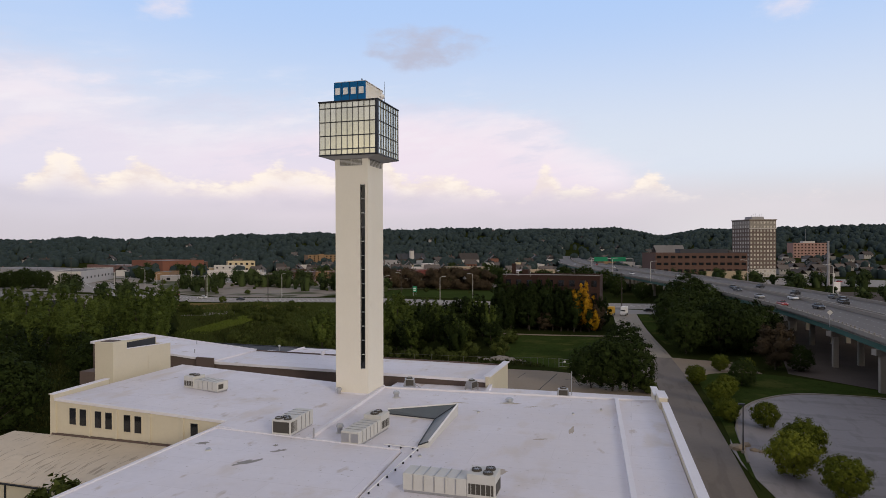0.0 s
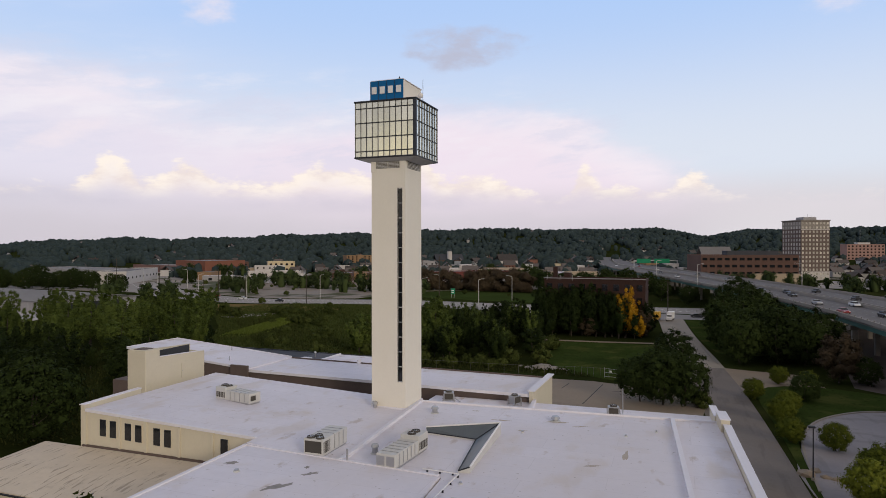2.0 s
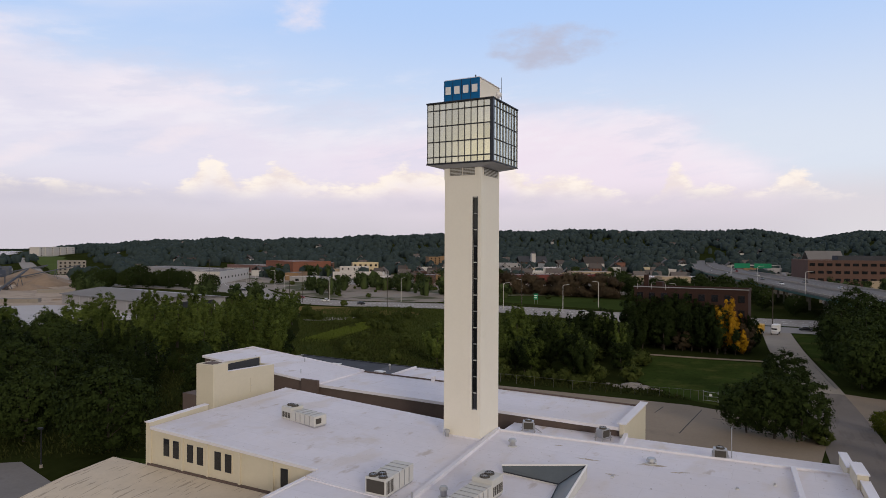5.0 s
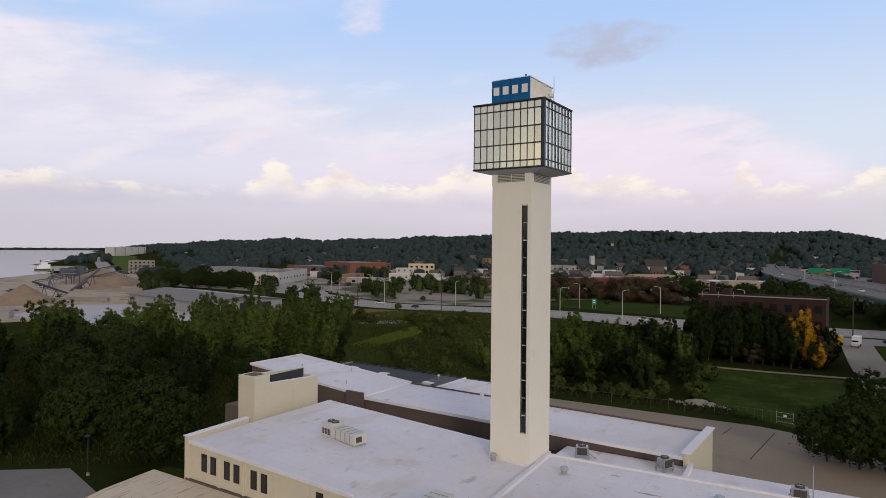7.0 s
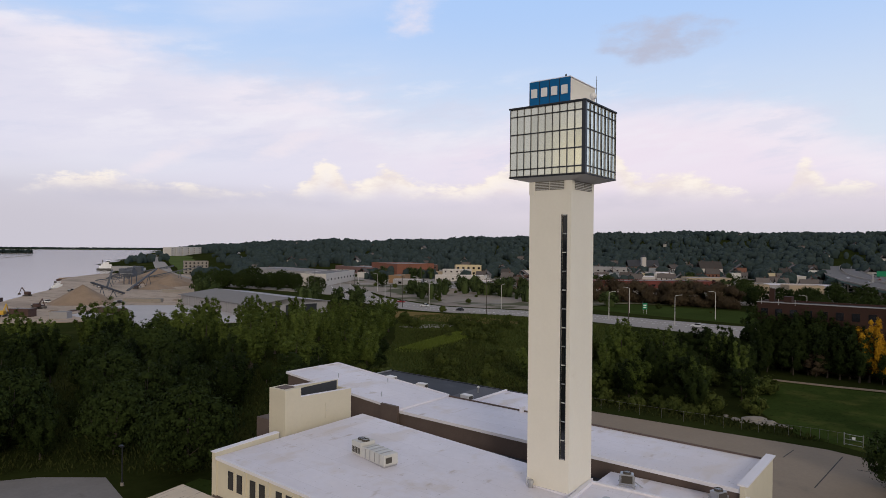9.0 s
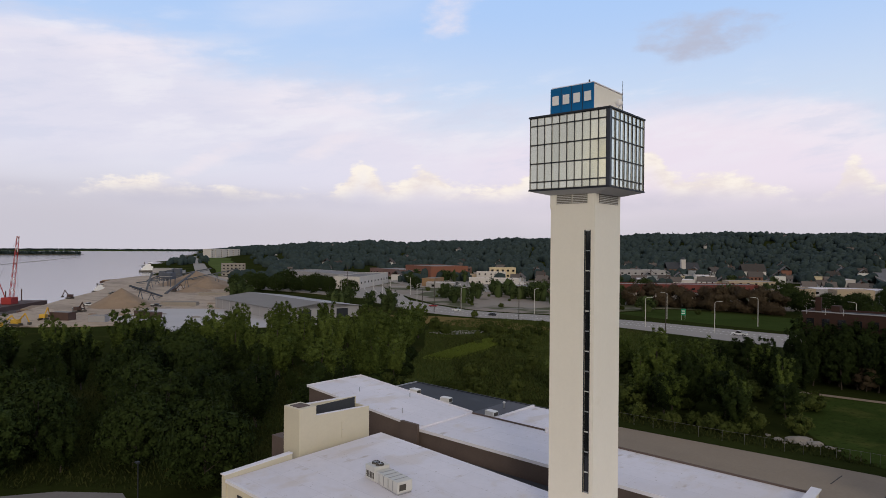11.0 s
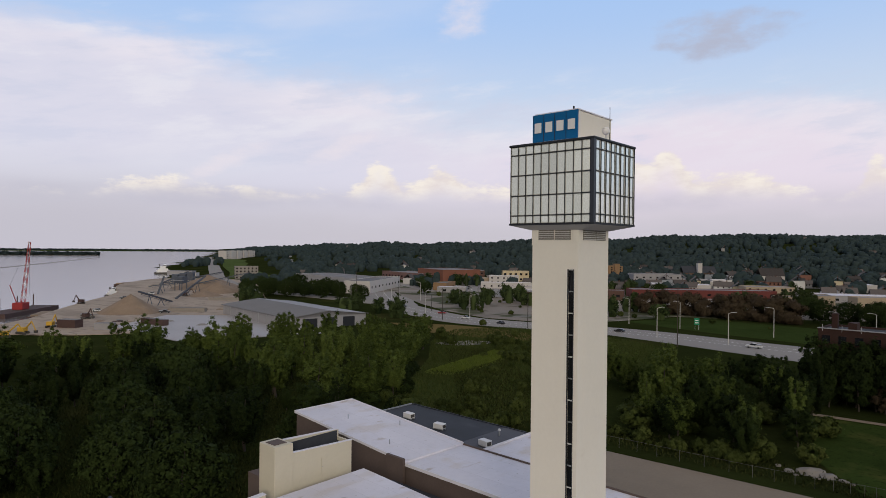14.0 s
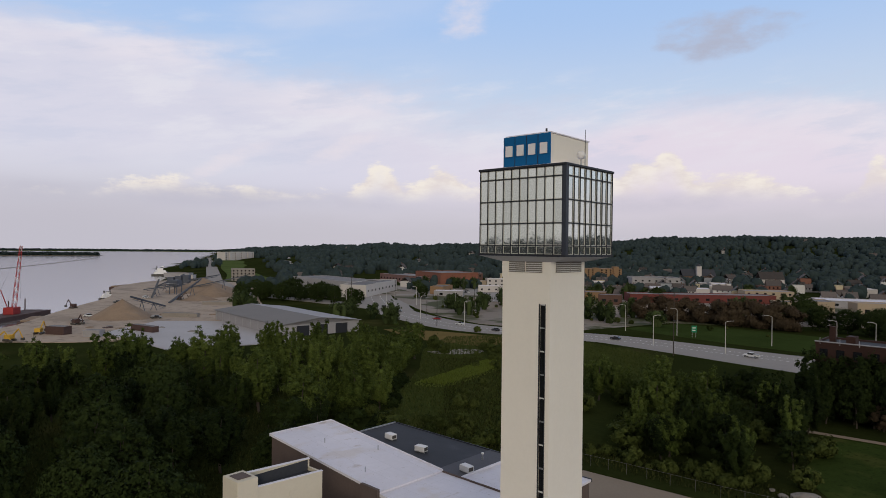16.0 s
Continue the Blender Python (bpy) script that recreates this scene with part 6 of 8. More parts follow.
for x, y, h in ((-132, 188, 17), (-181.5, 185.7, 16), (-267.4, 203, 21), (-62.5, 184, 23), (31.5, 178, 16), (-180, 205, 10), (-215, 214, 9), (60, 255, 14), (-330, 300, 13), (-118, 262, 12), (-250, 300, 12), (-170, 300, 12), (-90, 330, 12), (-310, 360, 12)):
    utility_pole(x, y, h)


def park_lamp(x, y, h, label):
    t = thing("park_lamp", x, y, 0, 0, label, "lamp post", "lamp posts")
    part("pole", tb((0, 0, 0), (0, 0, h), 0.09, 0.07, seg=8), BLACK, t)
    part("lamp_head", bx(-0.55, -0.22, h - 0.05, 0.2, 0.22, h + 0.18, bevel=0.04), BLACK, t)
    part("base", tb((0, 0, 0), (0, 0, 0.4), 0.22, 0.2, seg=8), PIER, t)


park_lamp(48.6, 8.8, 6.2, "black lamp post with a box head beside the drive")
park_lamp(-52.6, -19.5, 5.0, "black lamp post standing among trees")


def road_sign(x, y, w, h, z, rz, mat=SIGN_GREEN, label="green direction sign on posts"):
    t = thing("road_sign", x, y, 0, rz, label, "road sign", "road signs")
    part("panel", bx(-w / 2, -0.05, z, w / 2, 0.02, z + h), mat, t)
    for sx in (-w * 0.35, w * 0.35):
        part("post", bx(sx - 0.05, 0.03, 0, sx + 0.05, 0.11, z + h * 0.8), METAL, t)
    if w > 1.2:
        for k in range(2):
            part("line", bx(-w * 0.36, -0.07, z + h * (0.25 + 0.35 * k), w * 0.3, -0.052, z + h * (0.38 + 0.35 * k)), WHITE, t, "illegible white line")


road_sign(-75.6, 240, 2.2, 3.0, 2.2, 35)
gantry = thing("sign_gantry", 20, 470, 0, 12, "green overhead signs on a steel gantry", "sign gantry")
part("beam", bx(-17, -0.2, 15.5, 17, 0.2, 16.2), METAL, gantry)
for sx in (-17, 17):
    part("post", bx(sx - 0.3, -0.3, 0, sx + 0.3, 0.3, 16), METAL, gantry)
for x0, x1 in ((-15, -4), (-1, 11)):
    part("panel", bx(x0, -0.45, 13.6, x1, -0.25, 17.2), SIGN_GREEN, gantry)
diamond = thing("warning_sign", 74.6, 70, 9.4, 0, "white diamond sign on the viaduct's parapet", "road sign")
part("post", bx(-0.05, -0.05, 0, 0.05, 0.05, 3.6), METAL, diamond)
bm = bx(-0.42, -0.1, -0.42, 0.42, -0.06, 0.42)
bmesh.ops.transform(bm, matrix=pose(0, 0, 3.1, 0, 45, 0), verts=bm.verts)
part("panel", bm, PALE, diamond)


# ---- vehicles ----
def paint(name, color):
    return material(name, color, 0.3, vary=0.03, fine=3, bump=0, spec=0.5)


CAR_PAINTS = {"white": paint("white_car_paint", (0.62, 0.62, 0.62)), "black": paint("black_car_paint", (0.015, 0.015, 0.017)), "silver": paint("silver_car_paint", (0.32, 0.32, 0.33)), "red": paint("red_car_paint", (0.25, 0.02, 0.02)), "grey": paint("grey_car_paint", (0.08, 0.085, 0.09))}
TYRE = material("tyre_rubber", (0.02, 0.02, 0.02), 0.9, bump=0)


def loft(sections):
    """A body from cross-sections (x, half width, z0, z1)."""
    bm = bmesh.new()
    rows = []
    for x, hw_, z0, z1 in sections:
        rows.append([bm.verts.new(p) for p in ((x, -hw_, z0), (x, hw_, z0), (x, hw_, z0 + (z1 - z0) * 0.75), (x, hw_ * 0.86, z1), (x, -hw_ * 0.86, z1), (x, -hw_, z0 + (z1 - z0) * 0.75))])
    for a, b in zip(rows, rows[1:]):
        for k in range(6):
            bm.faces.new((a[k], a[(k + 1) % 6], b[(k + 1) % 6], b[k]))
    bm.faces.new(rows[0]); bm.faces.new(list(reversed(rows[-1])))
    bmesh.ops.recalc_face_normals(bm, faces=bm.faces)
    return bm


def vehicle(kind, color, x, y, z, rz, label):
    t = thing({"sedan": "car", "pickup": "pickup_truck", "van": "delivery_van"}[kind], x, y, z, rz, label, {"sedan": "car", "pickup": "truck", "van": "van"}[kind], "vehicles")
    m = CAR_PAINTS.get(color) or {"yellow": YELLOW_PAINT, "box": WHITE}[color]
    if kind == "sedan":
        part("body", loft([(-2.35, 0.8, 0.4, 0.8), (-2.2, 0.9, 0.3, 0.98), (-1.2, 0.92, 0.28, 1.0), (1.0, 0.92, 0.28, 0.98), (2.1, 0.88, 0.3, 0.8), (2.35, 0.75, 0.4, 0.66)]), m, t)
        part("glasshouse", loft([(-1.75, 0.72, 0.96, 1.0), (-1.1, 0.76, 0.96, 1.42), (0.2, 0.76, 0.96, 1.45), (1.05, 0.74, 0.94, 0.99)]), DARK_GLASS, t)
        part("roof", loft([(-1.15, 0.64, 1.4, 1.46), (0.15, 0.66, 1.42, 1.49)]), m, t)
        wx, wr, wy = (-1.4, 1.4), 0.33, 0.85
    elif kind == "pickup":
        part("body", loft([(-2.8, 0.92, 0.5, 1.05), (-0.6, 0.95, 0.45, 1.1), (1.2, 0.95, 0.45, 1.12), (2.7, 0.9, 0.5, 1.0), (2.8, 0.85, 0.55, 0.9)]), m, t)
        part("cab", loft([(-0.7, 0.84, 1.08, 1.75), (0.7, 0.84, 1.08, 1.78), (1.35, 0.82, 1.08, 1.14)]), DARK_GLASS, t)
        part("cab_roof", loft([(-0.72, 0.74, 1.72, 1.82), (0.68, 0.74, 1.74, 1.84)]), m, t)
        part("cargo_rack", bx(-2.7, -0.75, 1.1, -0.9, 0.75, 1.5, bevel=0.05), METAL, t)
        wx, wr, wy = (-1.8, 1.75), 0.4, 0.88
    else:
        part("box_body", bx(-3.0, -1.1, 0.8, 1.4, 1.1, 3.2, bevel=0.05), m, t)
        part("cab", loft([(1.45, 1.0, 0.5, 2.4), (2.3, 1.0, 0.5, 2.3), (2.9, 0.95, 0.5, 1.5), (3.3, 0.9, 0.5, 1.3)]), m, t)
        part("windscreen", bx(2.32, -0.85, 1.5, 2.75, 0.85, 2.15), DARK_GLASS, t)
        wx, wr, wy = (-2.0, 2.4), 0.45, 0.95
    for a in wx:
        for s in (-1, 1):
            w = part("wheel", tb((a, s * (wy - 0.1), wr), (a, s * (wy + 0.1), wr), wr, seg=14), TYRE, t)
            part("rim", tb((a, s * (wy + 0.08), wr), (a, s * (wy + 0.11), wr), wr * 0.55, seg=10), METAL, w)
    for s in (-0.6, 0.6):
        front = {"sedan": 2.27, "pickup": 2.74, "van": 3.28}[kind]
        part("headlight", bx(front, s - 0.16, 0.62, front + 0.09, s + 0.16, 0.76), WHITE, t)
    return t


def deck_heading(y, f):
    i = min(range(len(near_edge) - 1), key=lambda k: abs(near_edge[k].y - y))
    a, b = near_edge[i].lerp(far_edge[i], f), near_edge[i + 1].lerp(far_edge[i + 1], f)
    c = a.lerp(b, min(1, max(0, (y - a.y) / (b.y - a.y))))
    return c.x, c.y, deck_z(c) + 0.01, math.degrees(math.atan2(b.y - a.y, b.x - a.x))


for y, f, col, flip in ((142, 0.18, "silver", 180), (168, 0.30, "black", 180), (190, 0.26, "grey", 180), (132, 0.42, "white", 180), (153, 0.72, "black", 0), (123, 0.80, "black", 0), (136, 0.86, "grey", 0), (112, 0.66, "black", 0), (104, 0.30, "black", 180), (176, 0.76, "black", 0), (184, 0.40, "black", 180), (118, 0.10, "red", 180),
                        (300, 0.2, "white", 180), (330, 0.7, "grey", 0), (360, 0.3, "black", 180), (420, 0.6, "white", 0), (450, 0.3, "silver", 180), (500, 0.7, "red", 0), (540, 0.25, "white", 180), (270, 0.65, "silver", 0)):
    x, yy, z, h = deck_heading(y, f)
    vehicle("sedan", col, x, yy, z, h + flip, "%s saloon car on the viaduct" % col)
vehicle("pickup", "white", -40.6, 201, 0.09, 172, "white pickup truck on the concrete road")
vehicle("sedan", "black", -97, 207, 0.09, 178, "black car on the concrete road")
vehicle("sedan", "black", -150, 192, 0.09, 165, "black car on the concrete road")
vehicle("sedan", "white", -176, 197, 0.09, 190, "white car on the concrete road")
vehicle("sedan", "red", -200, 206, 0.09, 200, "dark red car on the concrete road")
vehicle("sedan", "grey", -242, 218, 0.09, 208, "grey car on the concrete road")
vehicle("sedan", "black", -268, 232, 0.09, 30, "black car at the junction")
vehicle("sedan", "black", 42, 186, 0.07, 2, "black car on the cross street")
vehicle("van", "yellow", 27.6, 170, 0.06, 262, "yellow van parked beside the drive")
vehicle("van", "box", 32.4, 172, 0.06, 262, "white box van parked beside the drive")

monopole = thing("sign_pole", 143.7, 332.8, 0, 0, "tall grey steel pole beyond the viaduct", "pole")
part("pole", tb((0, 0, 0), (0, 0, 29), 0.8, 0.55, seg=10), GREY_SHEET, monopole)
part("base", bx(-1.2, -1.2, 0, 1.2, 1.2, 0.6, bevel=0.1), PIER, monopole)
pylon = thing("pylon_sign", 143.3, 315, 0, 10, "white pylon sign beside a street", "sign")
part("panel", bx(-1.6, -0.3, 1.2, 1.6, 0.3, 6.4, bevel=0.05), WHITE, pylon)
part("foot", bx(-1.0, -0.25, 0, 1.0, 0.25, 1.196), GREY_SHEET, pylon)

# ---- town, river bank, hills ----
def block(name, cx, cy, w, d, h, rz, wall, roof, label, category="building", floors=0, cols=0, side_cols=0, win=(1.2, 1.5), z=None, parapet=0.5, glass=DARK_GLASS):
    """A flat-roofed building whose local front is -y; windows are panes set in frames on the front and one flank."""
    z = float(land(cx, cy)) - 0.3 if z is None else z
    t = thing(name, cx, cy, z, rz, label, category)
    body = part("wall", bx(-w / 2, 0, 0, w / 2, d, h), wall, t)
    part("roof", bx(-w / 2 + 0.3, 0.3, h + 0.004, w / 2 - 0.3, d - 0.3, h + 0.12), roof, t)
    bm = bmesh.new()
    for a in ((-w / 2 - 0.08, -0.08, w / 2 + 0.08, 0.3), (-w / 2 - 0.08, d - 0.3, w / 2 + 0.08, d + 0.08), (-w / 2 - 0.08, 0.3, -w / 2 + 0.3, d - 0.3), (w / 2 - 0.3, 0.3, w / 2 + 0.08, d - 0.3)):
        box(bm, a[0], a[1], h - 0.3, a[2], a[3], h + parapet)
    part("parapet", bm, wall, t)
    if floors:
        fh = h / floors
        for fl_ in range(floors):
            zc = fh * (fl_ + 0.5)
            for c in range(cols):
                xc = -w / 2 + w * (c + 0.5) / cols
                wn_ = part("window", bx(xc - win[0] / 2 - 0.1, -0.06, zc - win[1] / 2 - 0.1, xc + win[0] / 2 + 0.1, -0.004, zc + win[1] / 2 + 0.1), wall, t)
                part("pane", bx(xc - win[0] / 2, -0.1, zc - win[1] / 2, xc + win[0] / 2, -0.064, zc + win[1] / 2), glass, wn_)
            for c in range(side_cols):
                yc = d * (c + 0.5) / side_cols
                wn_ = part("window", bx(-w / 2 - 0.06, yc - win[0] / 2 - 0.1, zc - win[1] / 2 - 0.1, -w / 2 - 0.004, yc + win[0] / 2 + 0.1, zc + win[1] / 2 + 0.1), PALE if wall is not PALE else GREY_SHEET, t)
                part("pane", bx(-w / 2 - 0.1, yc - win[0] / 2, zc - win[1] / 2, -w / 2 - 0.064, yc + win[0] / 2, zc + win[1] / 2), glass, wn_)
    return t


# brick mill with the autumn tree
mill = block("brick_mill", 9.6, 130, 31.5, 12, 16.4, -2, BRICK, DARK_ROOF, "dark red brick industrial building with a flat roof", floors=4, cols=9, side_cols=5, win=(1.7, 2.0), z=0, parapet=0.6)
part("cornice", bx(-15.95, -0.25, 16.95, 15.95, 0.35, 17.15), GREY_SHEET, mill)
part("chimney", bx(-13.5, 3, 16.5, -12.2, 4.3, 20.6, bevel=0.05), BRICK, mill)
part("stair_tower", bx(-9.5, 0.8, 16.5, -7.6, 4.0, 18.7), BRICK, mill)
for x in (-14.8, -10.6, -6.6):
    part("pipe_hook", tb((x, -0.1, 16.4), (x, -0.1, 18.0), 0.06, seg=6), METAL, mill)
porch = part("loading_dock", bx(-10, -4, 0, 14, -0.004, 1.1), BRICK, mill)

# downtown side
hotel = block("office_tower", 141, 506, 24, 25, 47.5, 24, material("brown_grey_brick", (0.140, 0.105, 0.092), 0.85, vary=0.1, scale=0.1, fine=2), GREY_ROOF, "fourteen-storey brown brick tower block with pale top floors", floors=14, cols=8, side_cols=7, win=(1.5, 1.8), z=0, parapet=1.0,
              glass=material("pale_blinds_behind_glass", (0.46, 0.43, 0.38), 0.3, vary=0.2, scale=0.4, fine=2, bump=0, per_object=0.35))
part("pale_crown", bx(-12.05, -0.055, 41.2, 12.05, -0.01, 47.6), PIER, hotel)
part("pale_crown", bx(-12.055, 0, 41.2, -12.01, 25, 47.6), PIER, hotel)
part("pale_base", bx(-12.05, -0.055, 0, 12.05, -0.01, 7), PALE, hotel)
part("cornice", bx(-12.6, -0.6, 47.9, 12.6, 25.6, 48.6), PIER, hotel)
part("string_course", bx(-12.2, -0.2, 40.6, 12.2, -0.06, 41.15), PALE, hotel)
part("plant_room", bx(-6, 6, 47.6, 5, 16, 51), GREY_SHEET, hotel)
for i, x in enumerate((-5, -3.4, -1.2, 0.8, 2.4, 4.4)):
    part("antenna", tb((x, 8, 50), (x, 8, 52.2 + (i % 3) * 0.8), 0.08, seg=5), METAL, hotel)
bb = block("brick_warehouse", 86, 436, 68, 40, 20.5, 13, BRICK_FAR, GREY_ROOF, "four-storey red-brown brick warehouse", floors=4, cols=13, side_cols=0, win=(3.4, 1.9), z=0)
part("roof_plant", bx(-14, 6, 20.6, 22, 18, 24), DARK_ROOF, bb)
part("beige_annex", bx(2, -5, 0, 33, -0.01, 7.5), TAN, bb)
ch = block("stone_church", 70, 520, 26, 16, 17, 20, TAN, GREY_ROOF, "tan stone church with a steep grey roof", "church", z=1)
part("gable_roof", sheet(bmesh.new(), [(-13.5, -0.5, 17), (13.5, -0.5, 17), (13.5, 8, 26), (-13.5, 8, 26)], 0.4), GREY_ROOF, ch)
part("gable_roof", sheet(bmesh.new(), [(-13.5, 8, 26), (13.5, 8, 26), (13.5, 16.5, 17), (-13.5, 16.5, 17)], 0.4), GREY_ROOF, ch)
pk = block("apartment_block", 248, 800, 42, 16, 18, 14, material("pinkish_brick", (0.33, 0.20, 0.17), 0.85, vary=0.1, scale=0.1, fine=1), GREY_ROOF, "pinkish brick hillside apartment block", floors=5, cols=10, win=(1.8, 1.6))
part("mast", tb((-2, 9, 18), (-2, 9, 36), 0.15, seg=5), METAL, pk)
part("plant_room", bx(-7, 4, 18, 7, 12, 20.6), PALE, pk)

# west side of town
block("sheet_warehouse", -359.4, 313.8, 88, 21, 9.0, 120.7, PALE, GREY_ROOF, "long pale sheet-clad warehouse", z=0, floors=1, cols=9, win=(2.4, 1.6))
block("sheet_warehouse", -436, 305, 105, 36, 9.0, -10.7, GREY_SHEET, GREY_ROOF, "long grey sheet warehouse with loading doors", z=0, floors=1, cols=8, win=(2.6, 2.6))
ORANGE_BRICK = material("orange_red_brick", (0.200, 0.082, 0.054), 0.85, vary=0.12, scale=0.1, fine=2)
of = block("brick_factory", -385, 443, 44, 57, 13.0, 70, ORANGE_BRICK, GREY_ROOF, "large plain orange-red brick factory hall", z=0)
for i in range(7):
    part("pilaster", bx(-22 + i * 7.2, -0.25, 0, -21.4 + i * 7.2, -0.004, 12.6), ORANGE_BRICK, of)
part("low_front", bx(4, -9, 0, 30, -0.26, 5.5), TAN, of)
block("brick_factory", -462, 436, 96, 30, 8.0, -14, material("purplish_brick", (0.19, 0.11, 0.10), 0.85, vary=0.15, scale=0.1, fine=1.5), GREY_ROOF, "low purplish brick factory", z=0, floors=1, cols=14, win=(2.2, 1.8))
block("brick_factory", -432, 492, 60, 24, 10.0, 40, BRICK_FAR, GREY_ROOF, "low red-brick workshop behind the hall", z=0, floors=2, cols=10, win=(1.8, 1.5))
block("cream_block", -362, 505, 28, 16, 11.0, 40, material("cream_brick", (0.56, 0.46, 0.30), 0.85, vary=0.1, scale=0.1, fine=2), GREY_ROOF, "cream two-storey brick building", z=0, floors=2, cols=5, win=(2.4, 2.2))
block("white_shed", -300, 402, 44, 14, 5.2, 36, PALE, MEMBRANE, "long low white shed", z=0, floors=1, cols=7, win=(1.6, 1.4))
block("white_shed", -352, 470, 30, 14, 7.5, 36, PALE, MEMBRANE, "white two-storey commercial building", z=0, floors=2, cols=5, win=(1.6, 1.4))
orange_b = block("ochre_apartments", -322, 623, 46, 20, 13.0, 42, OCHRE, GREY_ROOF, "ochre brick apartment block", floors=5, cols=9, win=(1.6, 1.6))
part("stair_tower", bx(13, -2, 0, 19, 7, 16), OCHRE, orange_b)
part("stair_tower", bx(-10, -1.5, 0, -4, 6, 14.5), OCHRE, orange_b)
block("brick_store", -137, 424, 104, 20, 6.0, 38, material("deep_red_cladding", (0.135, 0.035, 0.030), 0.8, vary=0.12, scale=0.1, fine=1.5), GREY_ROOF, "long low red-brick store with grey roof", z=0, floors=1, cols=14, win=(2.4, 1.6))
block("pale_store", -42, 470, 60, 30, 4.6, 20, GREY_SHEET, MEMBRANE, "low grey store with a white roof", z=0, floors=1, cols=8, win=(2.2, 1.6))
block("tan_store", -112, 500, 36, 22, 6.5, 30, TAN, GREY_ROOF, "tan store with grey roof", z=0, floors=2, cols=6, win=(1.8, 1.5))
block("grey_works", -230, 560, 46, 30, 11, 36, GREY_SHEET, GREY_ROOF, "grey sheet works building", z=0, floors=2, cols=7, win=(1.8, 1.4))
block("tan_office", -583, 318, 24, 18, 13.0, 62, PIER, GREY_ROOF, "four-storey tan office block by the river", z=0, floors=4, cols=6, side_cols=4, win=(1.6, 1.5))
wb_ = block("white_residence", -1131, 635, 84, 20, 16.5, 108, PALE, MEMBRANE, "long white four-storey residence near the river", floors=4, cols=10, win=(2.0, 1.6))
for x in (-26, -8, 10, 26):
    part("bay", bx(x - 4, -1.6, 0, x + 4, -0.01, 17.6), PALE, wb_)
church = block("brick_church", -226, 665, 36, 14, 7, 40, material("brown_church_brick", (0.13, 0.085, 0.065), 0.85, vary=0.1, scale=0.1, fine=2), GREY_ROOF, "brown brick church with a steep dark roof and a pale tower", "church", parapet=0.1)
for s0, s1 in ((-0.6, 7), (14.6, 7)):
    part("gable_roof", sheet(bmesh.new(), [(-18.5, s0, 7), (18.5, s0, 7), (18.5, s1, 14), (-18.5, s1, 14)], 0.4), DARK_ROOF, church)
part("bell_tower", bx(-3.5, -3, 0, 1.5, 2, 17.5, bevel=0.2), PALE, church)
part("tower_cap", tb((-1, -0.5, 17.5), (-1, -0.5, 20.5), 3.4, 0.3, 4), DARK_ROOF, church)
# river warehouse
wh = thing("metal_warehouse", -230, 132, 0, -9, "wide grey metal warehouse with a shallow roof", "warehouse")
part("wall", bx(-44, -19, 0, 34, 19, 5.2), GREY_SHEET, wh)
part("roof", sheet(bmesh.new(), [(-45, -20, 5.3), (35, -20, 5.3), (35, 0, 7.6), (-45, 0, 7.6)], 0.15), material("pale_grey_metal_roof", (0.19, 0.178, 0.172), 0.8, vary=0.1, scale=0.1, fine=0.8), wh)
part("roof", sheet(bmesh.new(), [(-45, 0.01, 7.6), (35, 0.01, 7.6), (35, 20, 5.3), (-45, 20, 5.3)], 0.15), GREY_SHEET, wh)
part("gable", sheet(bmesh.new(), [(34.02, -19, 5.2), (34.02, 19, 5.2), (34.02, 0, 7.4)], 0.2), GREY_SHEET, wh)
# flat black sheets stand for the darkness inside the open bays
for y in (-12, -3, 7):
    part("bay_door", bx(34.0, y, 0, 34.12, y + 6, 4.4), BLACK, wh)
for i in range(9):
    part("rib", bx(-43 + i * 8.8, -19.1, 0, -42.7 + i * 8.8, -19.004, 5.2), METAL, wh)

# houses of the old town
def house(x, y, w, d, h, rz, group="houses", wall=HOUSE_WALL, roof=HOUSE_ROOF, label="small gabled clapboard house among trees"):
    z = float(land(x, y)) - 0.4
    t = thing("house", x, y, z, rz, label, "house", group)
    part("wall", bx(-w / 2, -d / 2, 0, w / 2, d / 2, h), wall, t)
    for s in (-1, 1):
        gb_ = sheet(bmesh.new(), [(s * (w / 2 - 0.1), -d / 2, h), (s * w / 2, -d / 2, h), (s * w / 2, 0, h + d * 0.42), (s * (w / 2 - 0.1), 0, h + d * 0.42)], 0.05)
        sheet(gb_, [(s * (w / 2 - 0.1), 0, h + d * 0.42), (s * w / 2, 0, h + d * 0.42), (s * w / 2, d / 2, h), (s * (w / 2 - 0.1), d / 2, h)], 0.05)
        part("gable", gb_, wall, t)
        part("roof", sheet(bmesh.new(), [(-w / 2 - 0.4, s * (d / 2 + 0.5), h - 0.35), (w / 2 + 0.4, s * (d / 2 + 0.5), h - 0.35), (w / 2 + 0.4, 0, h + d * 0.43), (-w / 2 - 0.4, 0, h + d * 0.43)], 0.2), roof, t)
    for sx in (-0.28, 0.0, 0.28):
        part("window", bx(sx * w - 0.5, -d / 2 - 0.06, h * 0.58, sx * w + 0.5, -d / 2 - 0.004, h * 0.85), DARK_GLASS, t)
    part("chimney", bx(w * 0.15, -0.4, h, w * 0.15 + 0.7, 0.3, h + d * 0.42 + 1.2), BRICK_FAR, t)
    return t


